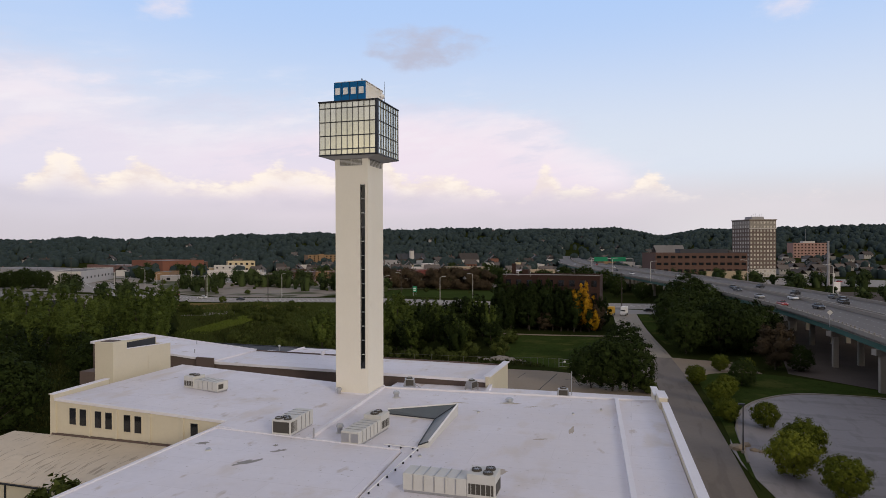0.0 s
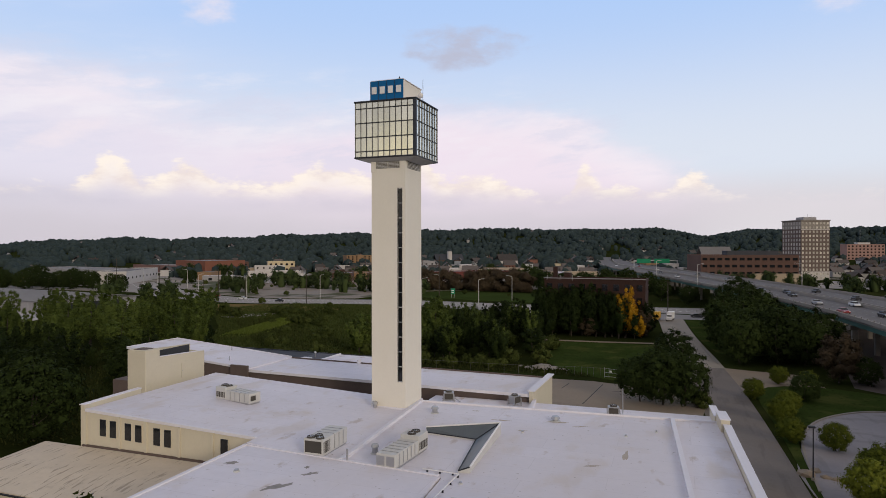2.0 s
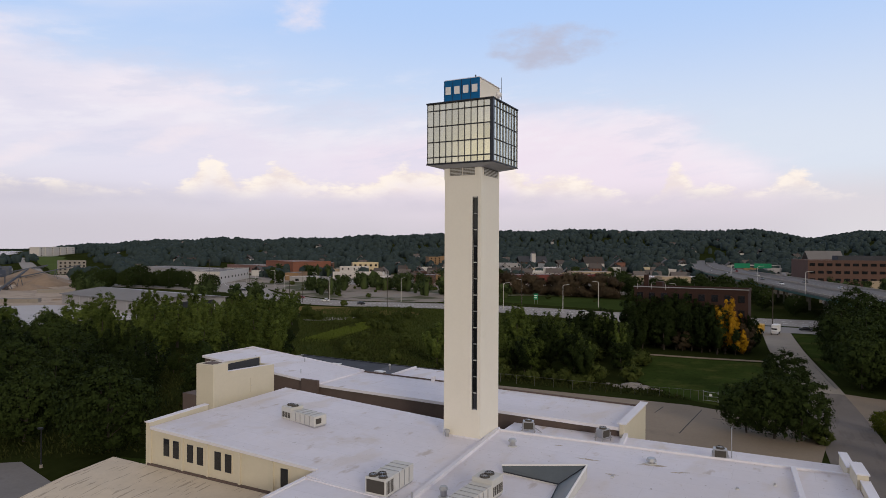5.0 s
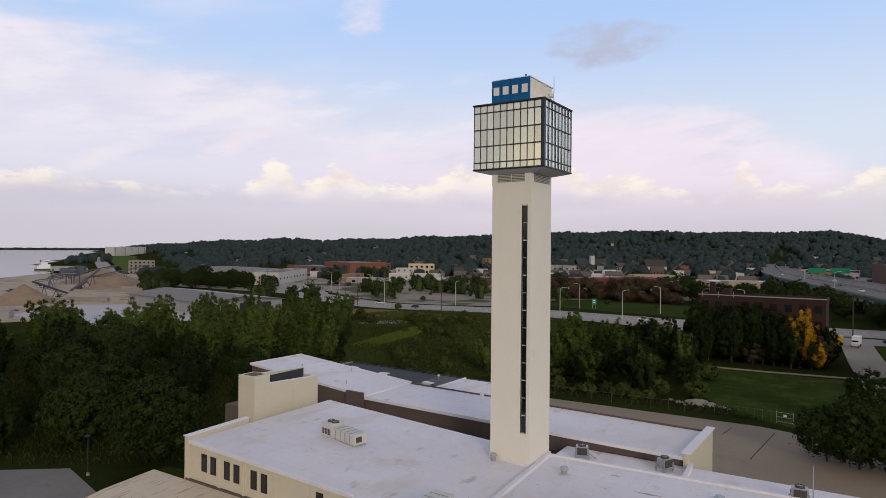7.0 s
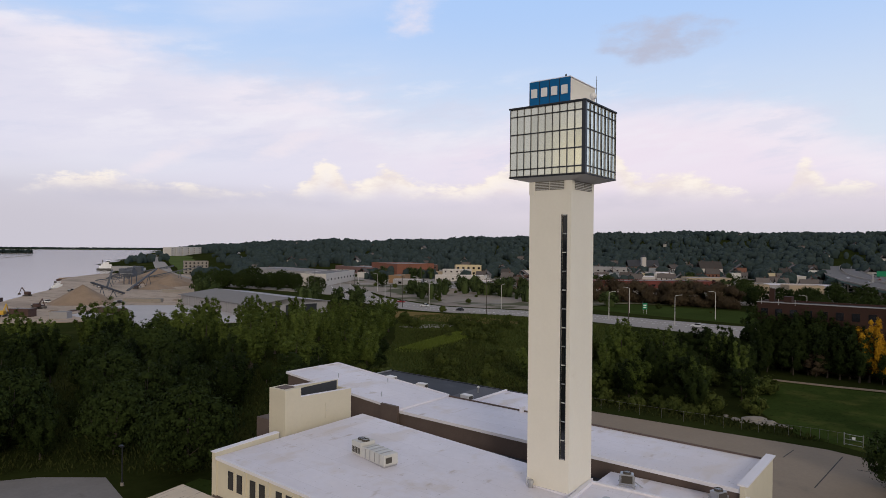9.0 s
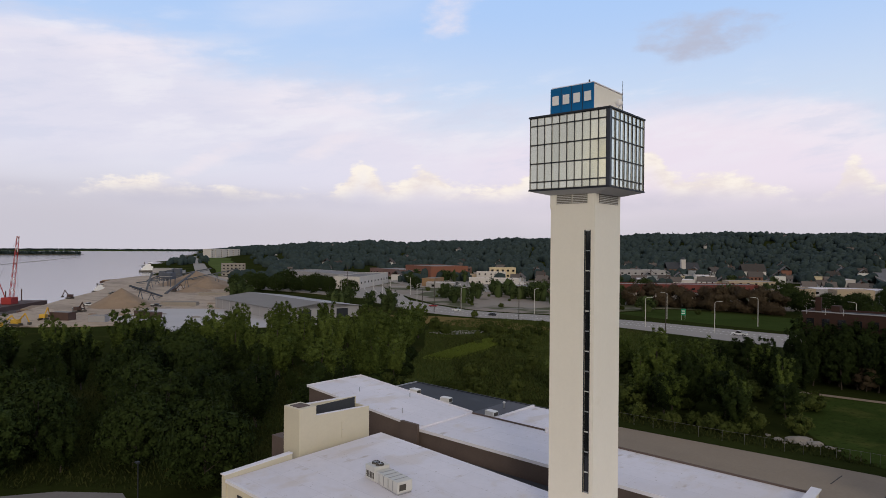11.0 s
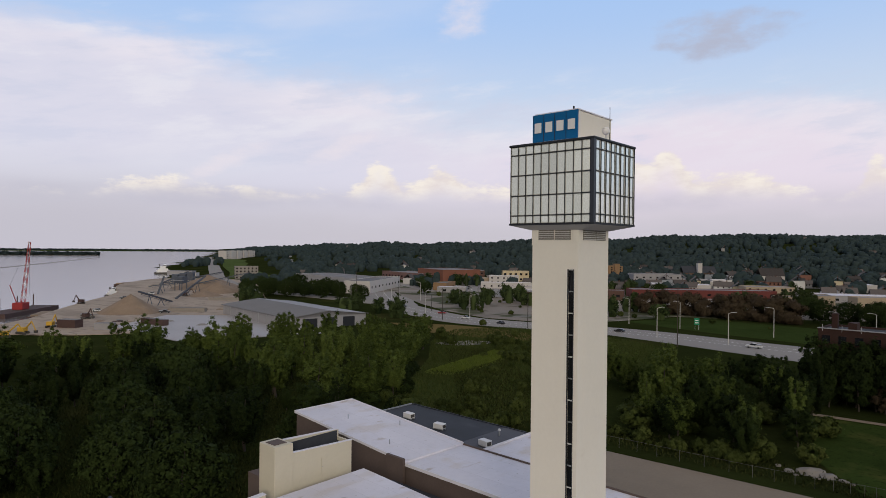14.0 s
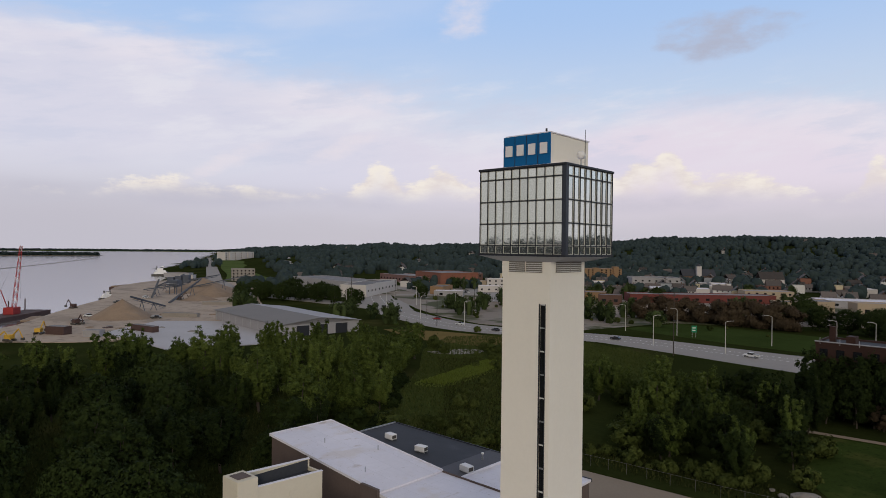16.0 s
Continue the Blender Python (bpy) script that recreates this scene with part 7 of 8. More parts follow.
random.seed(31)
taken = [(-137, 430, 54), (-400, 462, 46), (-462, 445, 50), (-432, 500, 32), (-362, 510, 20), (-226, 670, 22), (-322, 630, 30), (-365, 313, 46), (-436, 320, 56), (-300, 402, 30), (86, 445, 50), (141, 510, 26), (-42, 470, 40), (-230, 560, 32), (-110, 500, 28), (248, 806, 30), (70, 520, 22), (-352, 470, 20), (-1131, 635, 60), (-1000, 575, 60), (-880, 500, 55), (-780, 440, 50), (-680, 380, 40), (-583, 325, 26)]


river_road = smooth_line([(-430, 226), (-561, 268), (-700, 345), (-1000, 512), (-1327, 695), (-2000, 1085)], 12)


def polar(a, r):
    return 30 - r * math.sin(radians(a)), -60 + r * math.cos(radians(a))


def clear(x, y, pad):
    if any(math.hypot(x - a, y - b) < c + pad for a, b, c in taken):
        return False
    if min((p - Vector((x, y))).length for p in hw) < 20 + pad:
        return False
    if min((p.lerp(q, 0.5) - Vector((x, y))).length for p, q in pairs) < 17 + pad:
        return False
    if min((p - Vector((x, y))).length for p in river_road) < 9 + pad:
        return False
    return float(shore_side(x, y)) < -30


houses = []
WHITE_BOARD = material("white_clapboard", (0.60, 0.59, 0.58), 0.8, vary=0.06, fine=4)
CREAM_BOARD = material("cream_clapboard", (0.55, 0.47, 0.32), 0.8, vary=0.06, fine=4)
BLUE_BOARD = material("blue_grey_clapboard", (0.30, 0.32, 0.35), 0.8, vary=0.06, fine=4)
RED_HOUSE = material("red_house_brick", (0.20, 0.095, 0.07), 0.85, vary=0.15, fine=4)
for x, y, w, d, h, rz, wall, look_ in ((-218, 552, 14, 12, 7, 112, BLUE_BOARD, "blue-grey"), (-219, 591, 14, 10, 7, 106, BLUE_BOARD, "blue-grey"), (-196, 569, 11, 9, 6.5, 118, CREAM_BOARD, "cream"), (-207, 643, 11, 10, 7.5, 102, BLUE_BOARD, "grey"), (-192, 660, 12, 10, 6.5, 60, WHITE_BOARD, "white"),
                                    (-161, 541, 16, 9, 4.5, 20, WHITE_BOARD, "white"), (-142, 520, 12, 9, 5.5, 112, CREAM_BOARD, "cream"), (-133, 592, 12, 11, 7.5, 22, RED_HOUSE, "red-brick"), (-116, 606, 12, 11, 8, 108, WHITE_BOARD, "white"), (-128, 690, 13, 10, 8, 112, RED_HOUSE, "red-brick"),
                                    (-176, 604, 10, 9, 6, 112, WHITE_BOARD, "white"), (-90, 640, 12, 9, 7, 100, CREAM_BOARD, "cream"), (-258, 610, 12, 10, 7, 108, WHITE_BOARD, "white"), (-290, 560, 12, 10, 6, 112, CREAM_BOARD, "cream"), (-60, 700, 11, 9, 7, 104, WHITE_BOARD, "white")):
    house(x, y, w, d, h, rz, wall=wall, label="%s gabled house with a dark shingle roof" % look_)
    houses.append((x, y))
IN_FRONT = [(x + 0.3 * k, y - 0.95 * k) for x, y in houses for k in (16, 32)]
for a0, a1, r0, r1, n in ((10, 34, 560, 900, 46), (-14, 10, 560, 1000, 40), (34, 54, 620, 900, 20), (0, 50, 1000, 1450, 12), (-16, -6, 480, 760, 22), (-20, -4, 520, 920, 22), (6, 32, 500, 640, 18)):
    for _ in range(n):
        for _try in range(12):
            x, y = polar(random.uniform(a0, a1), random.uniform(r0, r1))
            if clear(x, y, 8) and all(math.hypot(x - p, y - q) > 16 for p, q in houses):
                houses.append((x, y))
                house(x, y, random.uniform(8, 13), random.uniform(7, 9.5), random.uniform(4, 6), random.choice((20, 110)) + random.uniform(-10, 10))
                break
shop_looks = ((PALE, GREY_ROOF, "pale"), (TAN, GREY_ROOF, "tan brick"), (BRICK_FAR, GREY_ROOF, "red-brick"), (GREY_SHEET, MEMBRANE, "grey"), (OCHRE, GREY_ROOF, "ochre brick"), (PALE, MEMBRANE, "white-roofed"))
shops = 0
for _ in range(400):
    x, y = polar(random.uniform(-14, 42), random.uniform(470, 720))
    if shops < 36 and clear(x, y, 10) and all(math.hypot(x - p, y - q) > 17 for p, q in houses):
        wall_m, roof_m, look_ = shop_looks[shops % 6]
        block("shop_building", x, y, random.uniform(14, 28), random.uniform(10, 16), random.uniform(4, 8.5), random.choice((24, 34, 114)), wall_m, roof_m, "low %s shop building with a flat roof" % look_, floors=1, cols=2, win=(2.6, 1.8))
        houses.append((x, y))
        shops += 1
for i, a in enumerate((-11, -5, 6, 12, 18, 24, 30, 36)):
    line = [polar(a + 0.004 * (r - 500), r) for r in range(470, 861, 30)]
    structure("street_%d" % i, ribbon(bmesh.new(), line, 9, [float(land(*p)) + 0.35 for p in line], 0.5), CONCRETE_ROAD, "pale town street", "street")
for i, r in enumerate((520, 610, 690)):
    line = [polar(a, r + 12 * math.sin(a * 0.2)) for a in range(-15, 46, 2)]
    structure("street_%d" % (i + 8), ribbon(bmesh.new(), line, 9, [float(land(*p)) + 0.4 for p in line], 0.5), CONCRETE_ROAD, "pale cross street in town", "street")
house(-148, 640, 22, 16, 10, 32, wall=PALE, label="pale church-like house with a steep roof")

# distant woods as one stuff each
def woods(name, spots, label, seed, leaf=1.5, per=26, mat=LEAF_FAR_HAZE, sides=7):
    """Far crowns: a lumpy dome for each tree, roughened with loose leaf blades."""
    rand = np.random.default_rng(seed)
    verts, faces, cs, rs = [], [], [], []
    rings = ((0.66, 0.00), (1.0, 0.36), (0.78, 0.74))
    heights = land([p[0] for p in spots], [p[1] for p in spots]).tolist()
    for (x, y, h), z in zip(spots, heights):
        for _ in range(1 if h < 10 else 2):
            r = h * rand.uniform(0.34, 0.50)
            core = r * (0.45 if per > 100 else 1.0)
            ox, oy, top_h = x + rand.uniform(-0.35, 0.35) * h, y + rand.uniform(-0.35, 0.35) * h, h * rand.uniform(0.75, 1.05)
            base, turn = len(verts), rand.uniform(0, 6.28)
            for k, (rr, zz) in enumerate(rings):
                for j in range(sides):
                    a = turn + 6.2832 * (j + 0.5 * k) / sides
                    q = core * rr * rand.uniform(0.72, 1.22)
                    verts.append((ox + q * math.cos(a), oy + q * math.sin(a), z + top_h * zz * rand.uniform(0.9, 1.1)))
            verts.append((ox, oy, z + top_h * rand.uniform(0.86, 0.98)))
            for k in range(2):
                for j in range(sides):
                    p, q = base + k * sides + j, base + k * sides + (j + 1) % sides
                    faces += [(p, q, p + sides), (q, q + sides, p + sides)]
            faces += [(base + 2 * sides + j, base + 2 * sides + (j + 1) % sides, base + 3 * sides) for j in range(sides)]
            if per > 100:
                for _k in range(7):
                    d = rand.normal(size=3)
                    d /= np.linalg.norm(d)
                    cs.append((ox + d[0] * r * 0.62, oy + d[1] * r * 0.62, z + top_h * (0.55 + 0.34 * d[2])))
                    rs.append(r * rand.uniform(0.32, 0.5))
            else:
                cs.append((ox, oy, z + top_h * 0.58))
                rs.append(r * 0.92)
    loose = leaf_cloud(cs, rs, per // 7 if per > 100 else per, leaf, 0.95, rand, 0.35)
    n = len(verts)
    faces += [(n + i, n + i + 1, n + i + 2) for i in range(0, len(loose), 3)]
    me = bpy.data.meshes.new(name)
    me.from_pydata(verts + loose.tolist(), [], faces)
    me.materials.append(mat)
    me.shade_smooth()
    return tagged(new(name, me), label, "woods", kind="stuff")


random.seed(41)
near_w, mid_w, far_w = [], [], []
rand_w = np.random.default_rng(41)
LINES = ((hw, 23), ([p.lerp(q, 0.5) for p, q in pairs], 17), (rl, 14), (rl2, 14), (ll, 34))
for a0, a1, r0, r1, n, bucket in ((-30, 58, 330, 620, 520, near_w), (-40, 60, 560, 1000, 2700, mid_w), (-40, 61, 950, 1760, 7600, far_w), (58, 66, 900, 4000, 700, far_w), (40, 60, 1700, 4200, 900, far_w), (120, 235, 1300, 1750, 700, far_w)):
    ang, rad = np.radians(rand_w.uniform(a0, a1, n)), np.sqrt(rand_w.uniform(r0 * r0, r1 * r1, n))
    xs, ys, luck, tall = 30 - rad * np.sin(ang), -60 + rad * np.cos(ang), rand_w.random(n), rand_w.uniform(8, 13.5, n)
    ok = shore_side(xs, ys) < -30
    for cx, cy, cr in [(c[0], c[1], c[2] * (0.8 if c[2] > 36 else 1.0)) for c in taken] + [(p, q, 9) for p, q in houses + IN_FRONT]:
        ok &= np.hypot(xs - cx, ys - cy) > cr
    for line, gap in LINES:
        for p in line:
            ok &= np.hypot(xs - p[0], ys - p[1]) > gap
    if bucket is mid_w:
        ok &= (rad > 700) | (luck > 0.6)
        east = ang < math.radians(-2)
        ok &= ~east | (luck > 0.45)
        tall = np.where(east, tall * 0.75, tall)
    for x, y, h in zip(xs[ok].tolist(), ys[ok].tolist(), tall[ok].tolist()):
        if bucket is not near_w or noise.noise(Vector((x * 0.012, y * 0.012, 3))) > 0.06:
            bucket.append((x, y, h))
woods("scattered_trees", near_w, "dark green trees between the town's lots", 51, 0.6, 560, LEAF_TOWN, 6)
woods("town_trees", mid_w, "dense dark trees around the houses", 52, 0.75, 36, LEAF_FAR_HAZE)
woods("hill_woods", far_w, "dark wooded bluff along the horizon", 53, 1.2, 5, LEAF_FAR_HAZE, 5)
isle = []
for _ in range(420):
    u = random.random()
    isle.append((-2330 - 110 * u + random.uniform(-25, 25), 780 - 420 * u + random.uniform(-20, 20), random.uniform(9, 16)))
for _ in range(900):
    x, y = polar(random.uniform(57, 84), random.uniform(4100, 4450))
    isle.append((x, y, random.uniform(7, 13)))
rand_i = np.random.default_rng(54)
cs = [(x + rand_i.uniform(-4, 4), y + rand_i.uniform(-4, 4), -3 + h * k) for x, y, h in isle for k in (0.25, 0.55)]
tagged(new("island_woods", blades_mesh("island_woods", leaf_cloud(cs, [7.0] * len(cs), 16, 3.6, 0.6, rand_i), LEAF_FAR_HAZE)), "low wooded island and far river bank", "woods", kind="stuff")
bluff = []
for _ in range(900):
    x, y = polar(random.uniform(128, 172), random.uniform(1480, 1620))
    bluff.append((x, y, random.uniform(0, 52) + 14 * noise.noise(Vector((x * 0.02, y * 0.02, 7)))))
tagged(new("far_bluff_woods", blades_mesh("far_bluff_woods", leaf_cloud(bluff, [16.0] * len(bluff), 12, 8.0, 0.8, rand_i), LEAF_FAR_HAZE)), "dark wooded bluff across the river", "woods", kind="stuff")
structure("far_bank", prism(bmesh.new(), [(-2480, 340), (-2400, 320), (-2280, 770), (-2330, 810)], -4, -2.2), material("bank_soil", (0.12, 0.10, 0.07), 0.9), "low earth bank of the island", "bank")
structure("far_bank_1", prism(bmesh.new(), [polar(56, 4050), polar(56, 4600), polar(86, 4600), polar(86, 4050)], -6, -1.5), GRASS, "far river bank", "bank")
structure("wing_dam", ribbon(bmesh.new(), [(-1090, 195), (-1400, 370), (-1900, 640)], 7, -2.75, 0.5), PIER, "thin dark stone dam in the river", "dam")
for x, y, s in ((-380, 196, 1.1), (-366, 204, 1.2), (-352, 210, 1.2), (-340, 218, 1.1), (-326, 222, 1.2), (-312, 226, 1.0), (-376, 214, 1.2), (-360, 222, 1.3), (-345, 230, 1.2), (-330, 238, 1.2), (-316, 244, 1.0), (-396, 206, 1.1), (-388, 222, 1.2), (-300, 236, 0.9), (-404, 222, 1.2), (-372, 236, 1.3), (-352, 246, 1.2),
                (-62, 372, 1.2), (-48, 332, 1.2), (-40, 310, 1.25), (-28, 306, 1.2), (-16, 309, 1.25), (-4, 306, 1.2), (8, 308, 1.25), (-54, 352, 1.1), (-70, 360, 1.0), (-8, 292, 0.9), (12, 282, 1.0), (28, 262, 1.0), (2, 300, 1.1), (-18, 300, 1.0), (40, 240, 0.9), (20, 305, 1.1), (-230, 262, 0.7), (-300, 300, 0.9), (-260, 290, 0.7), (-170, 420, 1.0), (-60, 380, 1.0)):
    big.put(random.randrange(9), x, y, s)

# lots and lanes of the town
TOWN_GROUND = material("worn_town_ground", (0.27, 0.235, 0.205), 0.95, spec=0.05, vary=0.2, scale=0.02, fine=0.5, stain=(0.10, 0.09, 0.075), stain_amount=0.5, stain_scale=0.03)
add_spots(TOWN_GROUND, 0.022, 0.50, 0.56, (0.055, 0.068, 0.028), 0.85)
add_spots(TOWN_GROUND, 0.09, 0.58, 0.64, (0.27, 0.25, 0.235), 0.7, (1, 0.5, 1))
flat_area("town_ground", [(-84, 296), (-104, 288), (-116, 248), (-124, 222), (-150, 212), (-172, 208), (-212, 221), (-250, 242), (-300, 276), (-340, 306), (-352, 252), (-420, 262), (-540, 330), (-560, 420), (-470, 560), (-330, 600), (-150, 560), (-20, 520), (60, 470), (40, 380), (-40, 330)], 0.11, TOWN_GROUND, "worn pale lots with grass between the town's buildings", "lot", thick=0.5)
structure("lawn_8", ribbon(bmesh.new(), ll, 62, [float(land(p.x, p.y)) + 0.25 for p in ll], 0.6), material("river_lawn", (0.085, 0.115, 0.040), 0.95, spec=0.0, vary=0.3, scale=0.02, fine=0.5), "green lawn beside the river road", "lawn")
for i, (pts, mat, lab) in enumerate((([(-240, 262), (-300, 330), (-250, 372), (-180, 310)], CONCRETE, "pale bare lot with low rubble"), ([(-330, 330), (-420, 380), (-370, 440), (-290, 384)], CONCRETE_ROAD, "pale car park in town"), ([(-150, 300), (-230, 380), (-160, 430), (-80, 350)], CONCRETE, "worn lot beside the road"),
                                     ([(-214, 322), (-250, 350), (-214, 372), (-184, 344)], material("red_earth", (0.14, 0.07, 0.045), 0.95, vary=0.25, scale=0.1, fine=1), "heap-strewn red earth lot"), ([(110, 400), (190, 380), (230, 470), (150, 490)], CONCRETE_ROAD, "downtown street and car park"), ([(-20, 420), (60, 400), (50, 380), (-30, 400)], CONCRETE_ROAD, "street under the viaduct"))):
    flat_area("lot_%d" % i, pts, 0.15 + 0.01 * i, mat, lab, "lot")
random.seed(77)
for i in range(28):
    ax, ay = ((-335, 385), (150, 430), (-250, 330), (-290, 430))[i % 4]
    vehicle("sedan", random.choice(("white", "black", "silver", "grey", "red")), ax + random.uniform(-30, 30), ay + random.uniform(-22, 22), 0.22, random.choice((40, 130, 220)), "parked car in a town lot")

for i in range(46):
    x, y = polar(random.uniform(14, 44), random.uniform(330, 520))
    if clear(x, y, 1):
        bushes.put(random.randrange(9), x, y, random.uniform(0.5, 1.3))

# ---- river works ----
def heap(x, y, r, h, seed, label):
    bm = bmesh.new()
    rings = []
    for k in range(9):
        t = k / 8
        rings.append([bm.verts.new((r * t * (1 + 0.10 * math.sin(3 * a + seed) + random.uniform(-0.03, 0.03)) * math.cos(a), r * t * (1 + 0.08 * math.cos(2 * a + seed)) * math.sin(a), h * (1 - t) ** 1.05 + random.uniform(-0.1, 0.1))) for a in [i * math.pi / 14 for i in range(28)]])
    for a, b in zip(rings, rings[1:]):
        for i in range(28):
            j = (i + 1) % 28
            bm.faces.new((a[i], a[j], b[j], b[i]))
    bmesh.ops.remove_doubles(bm, verts=bm.verts, dist=0.02)
    bmesh.ops.recalc_face_normals(bm, faces=bm.faces)
    t = tagged(new("spoil_mound", finish("spoil_mound", bm, GRAVEL)), label, "gravel mound", "gravel mounds")
    t.matrix_basis = pose(x, y, 0.28)


heap(-318, 90, 17, 9.5, 1, "large cone of brown gravel")
heap(-470, 214, 30, 11, 2, "broad heap of brown gravel")
heap(-420, 196, 18, 8, 3, "small heap of brown gravel")
heap(-392, 170, 12, 4, 4, "low heap of sand")


STEEL_BLUE = material("blue_grey_steel", (0.075, 0.085, 0.11), 0.6, vary=0.25, scale=0.3, fine=3)


def conveyor(p0, p1, label):
    t = thing("conveyor", *p0[:2], 0.3, 0, label, "conveyor", "conveyors")
    d = Vector(p1) - Vector(p0)
    a, b = Vector((0, 0, p0[2])), Vector((d.x, d.y, p1[2]))
    part("boom", bmm(a, b, 1.3, 0.7), STEEL_BLUE, t)
    for k in range(9):
        m = a.lerp(b, (k + 0.5) / 9)
        part("truss_post", tb(m + Vector((0, 0, -1.5)), m, 0.09, seg=4), STEEL_BLUE, t)
    part("lower_chord", tb(a.lerp(b, 0.05) + Vector((0, 0, -1.5)), a.lerp(b, 0.95) + Vector((0, 0, -1.5)), 0.12, seg=4), STEEL_BLUE, t)
    part("belt", bmm(a + Vector((0, 0, 0.1)), b + Vector((0, 0, 0.1)), 1.0, 0.08), UNIT_DARK, t)
    for k in (0.35, 0.7):
        m = a.lerp(b, k)
        for s in (-1, 1):
            part("leg", tb((m.x + s * 1.6, m.y + s * 1.2, 0), (m.x, m.y, m.z - 0.6), 0.2, seg=5), STEEL_BLUE, t)


conveyor((-352, 128, 1.5), (-322, 96, 10.5), "dark steel conveyor feeding a gravel heap")
conveyor((-372, 140, 1.5), (-440, 196, 12), "long dark steel conveyor")
conveyor((-470, 190, 2), (-430, 228, 14), "long dark steel conveyor")
conveyor((-420, 150, 1.5), (-468, 176, 11), "short dark steel belt conveyor")
plant = thing("screening_plant", -452, 182, 0.3, 20, "dark steel gravel screening plant", "machine")
part("hopper", bx(-4, -3, 6, 4, 3, 11, bevel=0.3), STEEL_BLUE, plant)
for sx in (-3.5, 3.5):
    for sy in (-2.5, 2.5):
        part("leg", bx(sx - 0.25, sy - 0.25, 0, sx + 0.25, sy + 0.25, 6), STEEL_BLUE, plant)
part("walkway", bx(-6, -4, 8, 6, -3.1, 8.3), METAL, plant)

crane = thing("crane_barge", -380, 56, -3, 136, "rusty barge with a red and white lattice crane", "barge")
part("hull", sheet(bmesh.new(), [(-26, -7, 2.4), (26, -7, 2.4), (26, 7, 2.4), (-26, 7, 2.4)], 2.6), RUST, crane)
for x in (-24, -8, 8, 24):
    part("spud", tb((x, 6.4, 0), (x, 6.4, 9), 0.35, seg=6), RUST, crane)
part("deckhouse", bx(-3, -2.5, 2.404, 4, 3, 6.2, bevel=0.2), RED_PAINT, crane)
bt0, bt1 = Vector((2, 0, 5.5)), Vector((10, 1, 40))
axis = (bt1 - bt0).normalized()
sx_ = axis.orthogonal().normalized()
sy_ = axis.cross(sx_)
boom = None
for k, (a, b) in enumerate(((1, 1), (1, -1), (-1, -1), (-1, 1))):
    p0 = bt0 + sx_ * a * 1.0 + sy_ * b * 1.0
    p1 = bt1 + sx_ * a * 0.5 + sy_ * b * 0.5
    ob = part("boom_chord", tb(p0, p1, 0.13, seg=5), RED_PAINT, crane, "red and white boom")
    for i in range(12):
        t0, t1 = i / 12, (i + 1) / 12
        a2, b2 = ((1, 1), (1, -1), (-1, -1), (-1, 1))[(k + 1) % 4]
        q0 = bt0.lerp(bt1, t0) + (sx_ * a + sy_ * b) * (1.0 - 0.5 * t0)
        q1 = bt0.lerp(bt1, t1) + (sx_ * a2 + sy_ * b2) * (1.0 - 0.5 * t1)
        part("brace", tb(q0, q1, 0.08, seg=4), WHITE if i % 2 else RED_PAINT, ob)
part("mast", tb((-2, 1, 6), (-5, 3, 16), 0.25, seg=5), RED_PAINT, crane)
part("stay", tb((-5, 3, 16), bt1, 0.06, seg=4), BLACK, crane)
part("hoist_line", tb(bt1, bt1 + Vector((0, 0, -30)), 0.06, seg=4), BLACK, crane)


def boat(x, y, rz, s, label):
    t = thing("towboat", x, y, -3, rz, label, "boat", "boats")
    part("hull", loft([(-12 * s, 3.5 * s, 0, 2.0 * s), (6 * s, 4 * s, 0, 2.0 * s), (12 * s, 3.0 * s, 0, 2.4 * s)]), UNIT_DARK, t)
    for k, (a, b) in enumerate(((-9, 7), (-7, 5), (-5, 2))):
        part("deckhouse", bx(a * s, -3 * s + k * 0.4, (2.0 + 2.6 * k) * s + 0.004, b * s, 3 * s - k * 0.4, (4.6 + 2.6 * k) * s), WHITE, t)
    part("wheelhouse", bx(-1 * s, -2 * s, 9.85 * s, 3 * s, 2 * s, 12.2 * s), WHITE, t)
    part("windows", bx(-1.05 * s, -2.05 * s, 10.6 * s, 3.05 * s, 2.05 * s, 11.6 * s), DARK_GLASS, t)
    part("funnel", bx(-6 * s, -1.5 * s, 9.85 * s, -5 * s, 1.5 * s, 12.8 * s), UNIT_DARK, t)


boat(-815, 334, 70, 1.0, "white multi-deck towboat at the bank")
boat(-478, 142, 100, 0.5, "small white workboat at the bank")
for x, y, rz, L in ((-597, 204, 125, 44), (-624, 243, 125, 44), (-830, 366, 40, 40), (-790, 352, 30, 30), (-346, 57, 150, 24)):
    t = thing("barge", x, y, -3, rz, "flat rusty barge with a sandy load", "barge", "barges")
    part("hull", bx(-L / 2, -4, 0, L / 2, 4, 2.2, bevel=0.2), RUST, t)
    part("load", sheet(bmesh.new(), [(-L / 2 + 2, -3, 3.0), (L / 2 - 2, -3, 3.0), (L / 2 - 2, 3, 3.0), (-L / 2 + 2, 3, 3.0)], 0.796), GRAVEL, t)


def digger(x, y, rz, mat, label):
    t = thing("excavator", x, y, 0.3, rz, label, "excavator", "excavators")
    for s in (-1.2, 1.2):
        part("track", bx(-2, s - 0.35, 0, 2, s + 0.35, 0.9, bevel=0.2), UNIT_DARK, t)
    part("cab", bx(-1.6, -1.2, 0.95, 1.4, 1.2, 2.6, bevel=0.15), mat, t)
    part("boom", tb((1.2, 0, 2), (4.2, 0, 5), 0.3, seg=5), mat, t)
    part("stick", tb((4.2, 0, 5), (6.2, 0, 1.5), 0.22, seg=5), mat, t)
    part("bucket", bx(5.6, -0.6, 0.6, 6.8, 0.6, 1.6, bevel=0.15), UNIT_DARK, t)


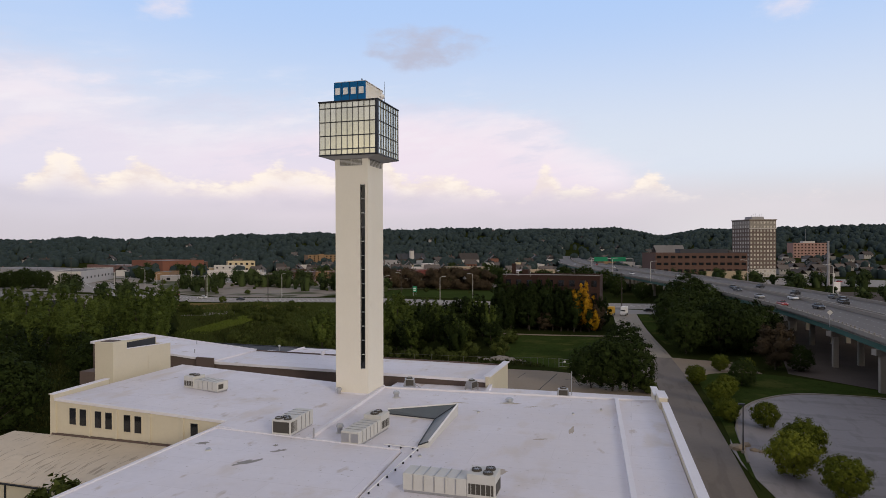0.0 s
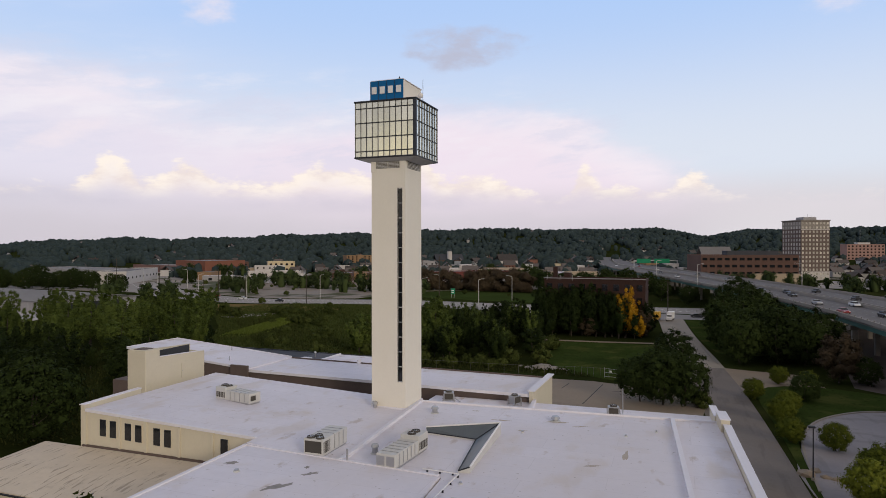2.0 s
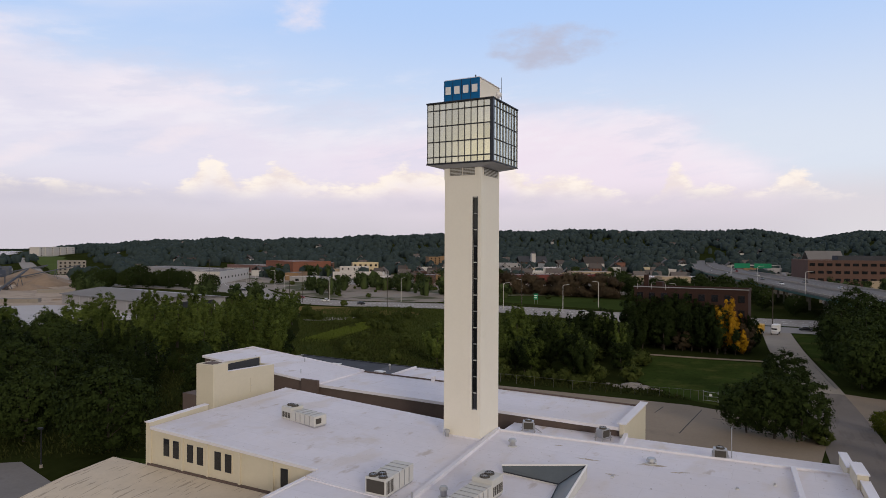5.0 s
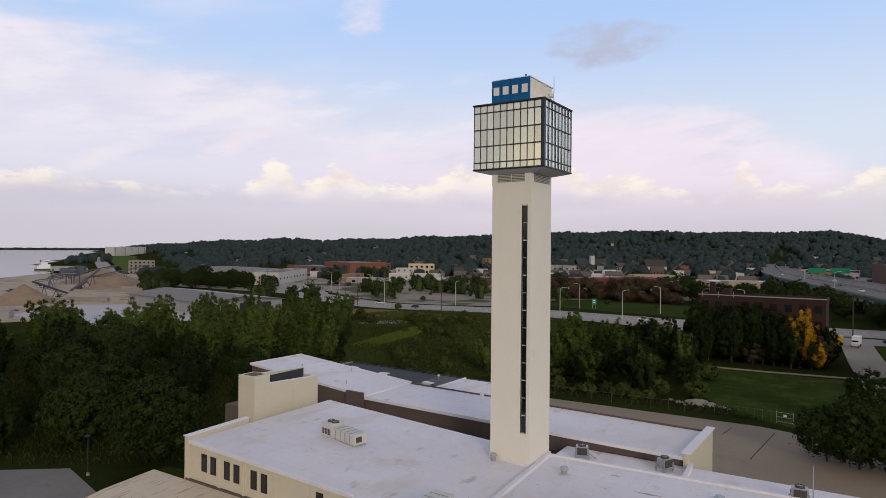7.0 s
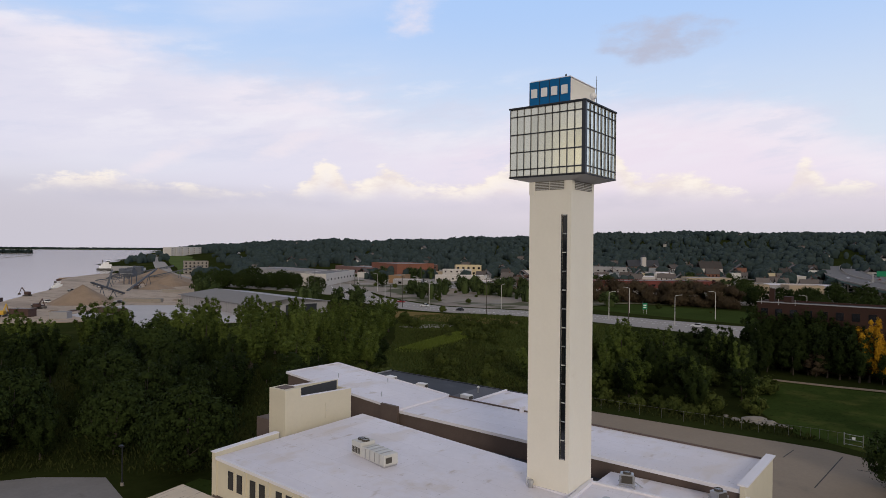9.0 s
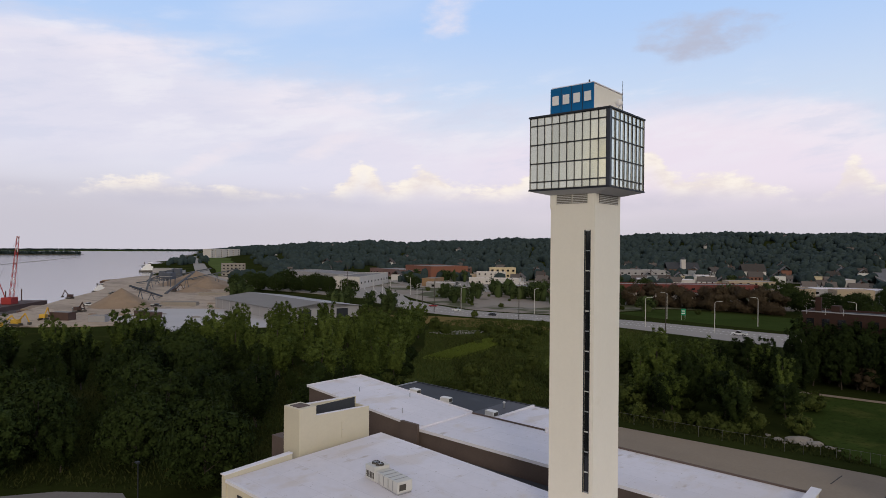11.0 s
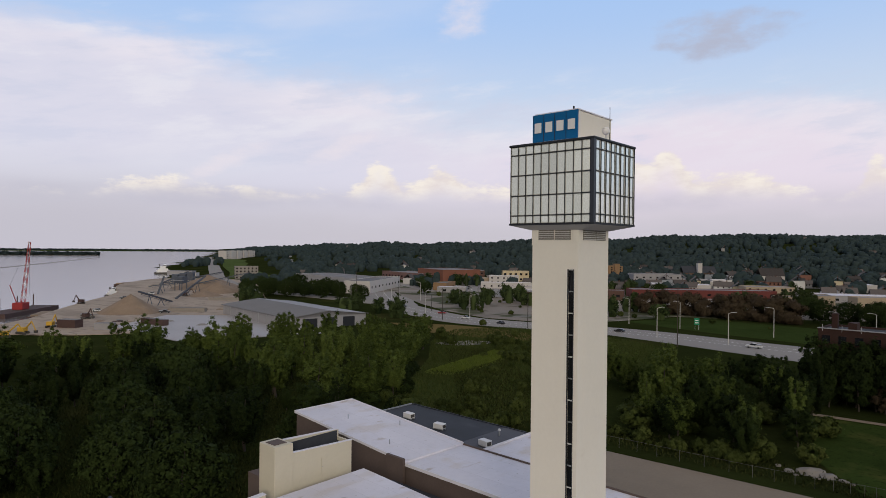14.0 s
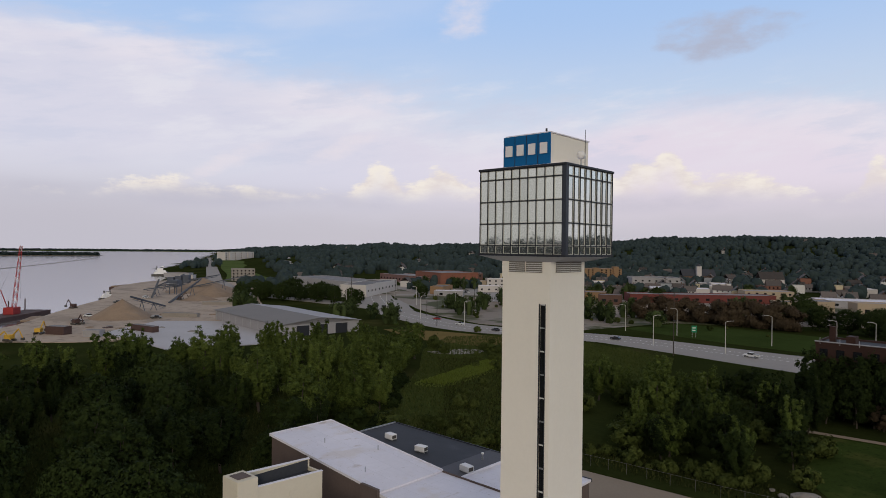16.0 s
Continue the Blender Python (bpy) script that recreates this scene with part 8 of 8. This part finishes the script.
for x, y, rz, m in ((-384, 88, 200, RUST), (-262, 26, 30, YELLOW_PAINT), (-276, 40, 140, YELLOW_PAINT), (-254, 18, 80, YELLOW_PAINT), (-400, 160, 60, RUST), (-300, 62, 10, RUST), (-426, 262, 10, YELLOW_PAINT)):
    digger(x, y, rz, m, "yellow excavator at the river works" if m is YELLOW_PAINT else "dark excavator at the river works")
for i, (x, y, w, d, h, rz, m, lab) in enumerate(((-270, 44, 9, 4.5, 3.4, 30, RUST, "dark sheet hut at the river works"), (-252, 52, 7, 4, 2.8, 40, GREY_SHEET, "grey hut at the river works"), (-256, 74, 16, 3, 2.6, 10, RUST, "row of rusty bins"), (-300, 112, 20, 3, 2, 35, PIER, "row of stacked concrete blocks"), (-350, 164, 24, 3, 2, 50, PIER, "row of stacked concrete blocks"), (-700, 300, 30, 12, 5, 40, GREY_SHEET, "riverside shed with grey roof"), (-668, 296, 16, 9, 4, 40, PALE, "pale flat-roofed riverside hut"))):
    block("site_hut", x, y, w, d, h, rz, m, GREY_ROOF, lab, z=0.2, parapet=0.1)

conveyor((-520, 196, 2), (-478, 232, 13), "long dark steel conveyor")
conveyor((-560, 226, 2), (-520, 256, 11), "dark steel belt conveyor")
conveyor((-538, 206, 1.5), (-566, 244, 10), "dark steel belt conveyor")
conveyor((-500, 178, 1.5), (-470, 214, 8), "short dark steel belt conveyor")
plant2 = thing("screening_plant", -530, 222, 0.3, 40, "rusty crushing plant with raised bins", "machine")
for i, x in enumerate((-7, 0, 7)):
    part("bin", bx(x - 2.8, -2.5, 4, x + 2.8, 2.5, 9 + i, bevel=0.3), STEEL_BLUE, plant2)
    for sx in (-2.4, 2.4):
        part("leg", bx(x + sx - 0.25, -2.2, 0, x + sx + 0.25, -1.7, 4), STEEL_BLUE, plant2)
        part("leg", bx(x + sx - 0.25, 1.7, 0, x + sx + 0.25, 2.2, 4), STEEL_BLUE, plant2)
random.seed(91)
for i in range(34):
    f = random.random()
    if i < 22:
        x, y = -342 + 46 * f + random.uniform(-3, 3), 77 + 55 * f + random.uniform(-3, 3)
    else:
        x, y = -300 + 70 * f + random.uniform(-8, 8), 58 + 40 * f + random.uniform(-10, 10)
    boulder("rubble_rock", x, y, random.uniform(0.7, 2.0), i + 40, random.choice((GRAVEL, RUST, PIER)), "broken rubble lying in the river yard")
for x, y, rz in ((-330, 78, 20), (-310, 66, 70), (-402, 120, 40), (-430, 150, 10), (-300, 100, 50)):
    vehicle("pickup", random.choice(("white", "grey", "black")), x, y, 0.31, rz, "work truck parked in the river yard")
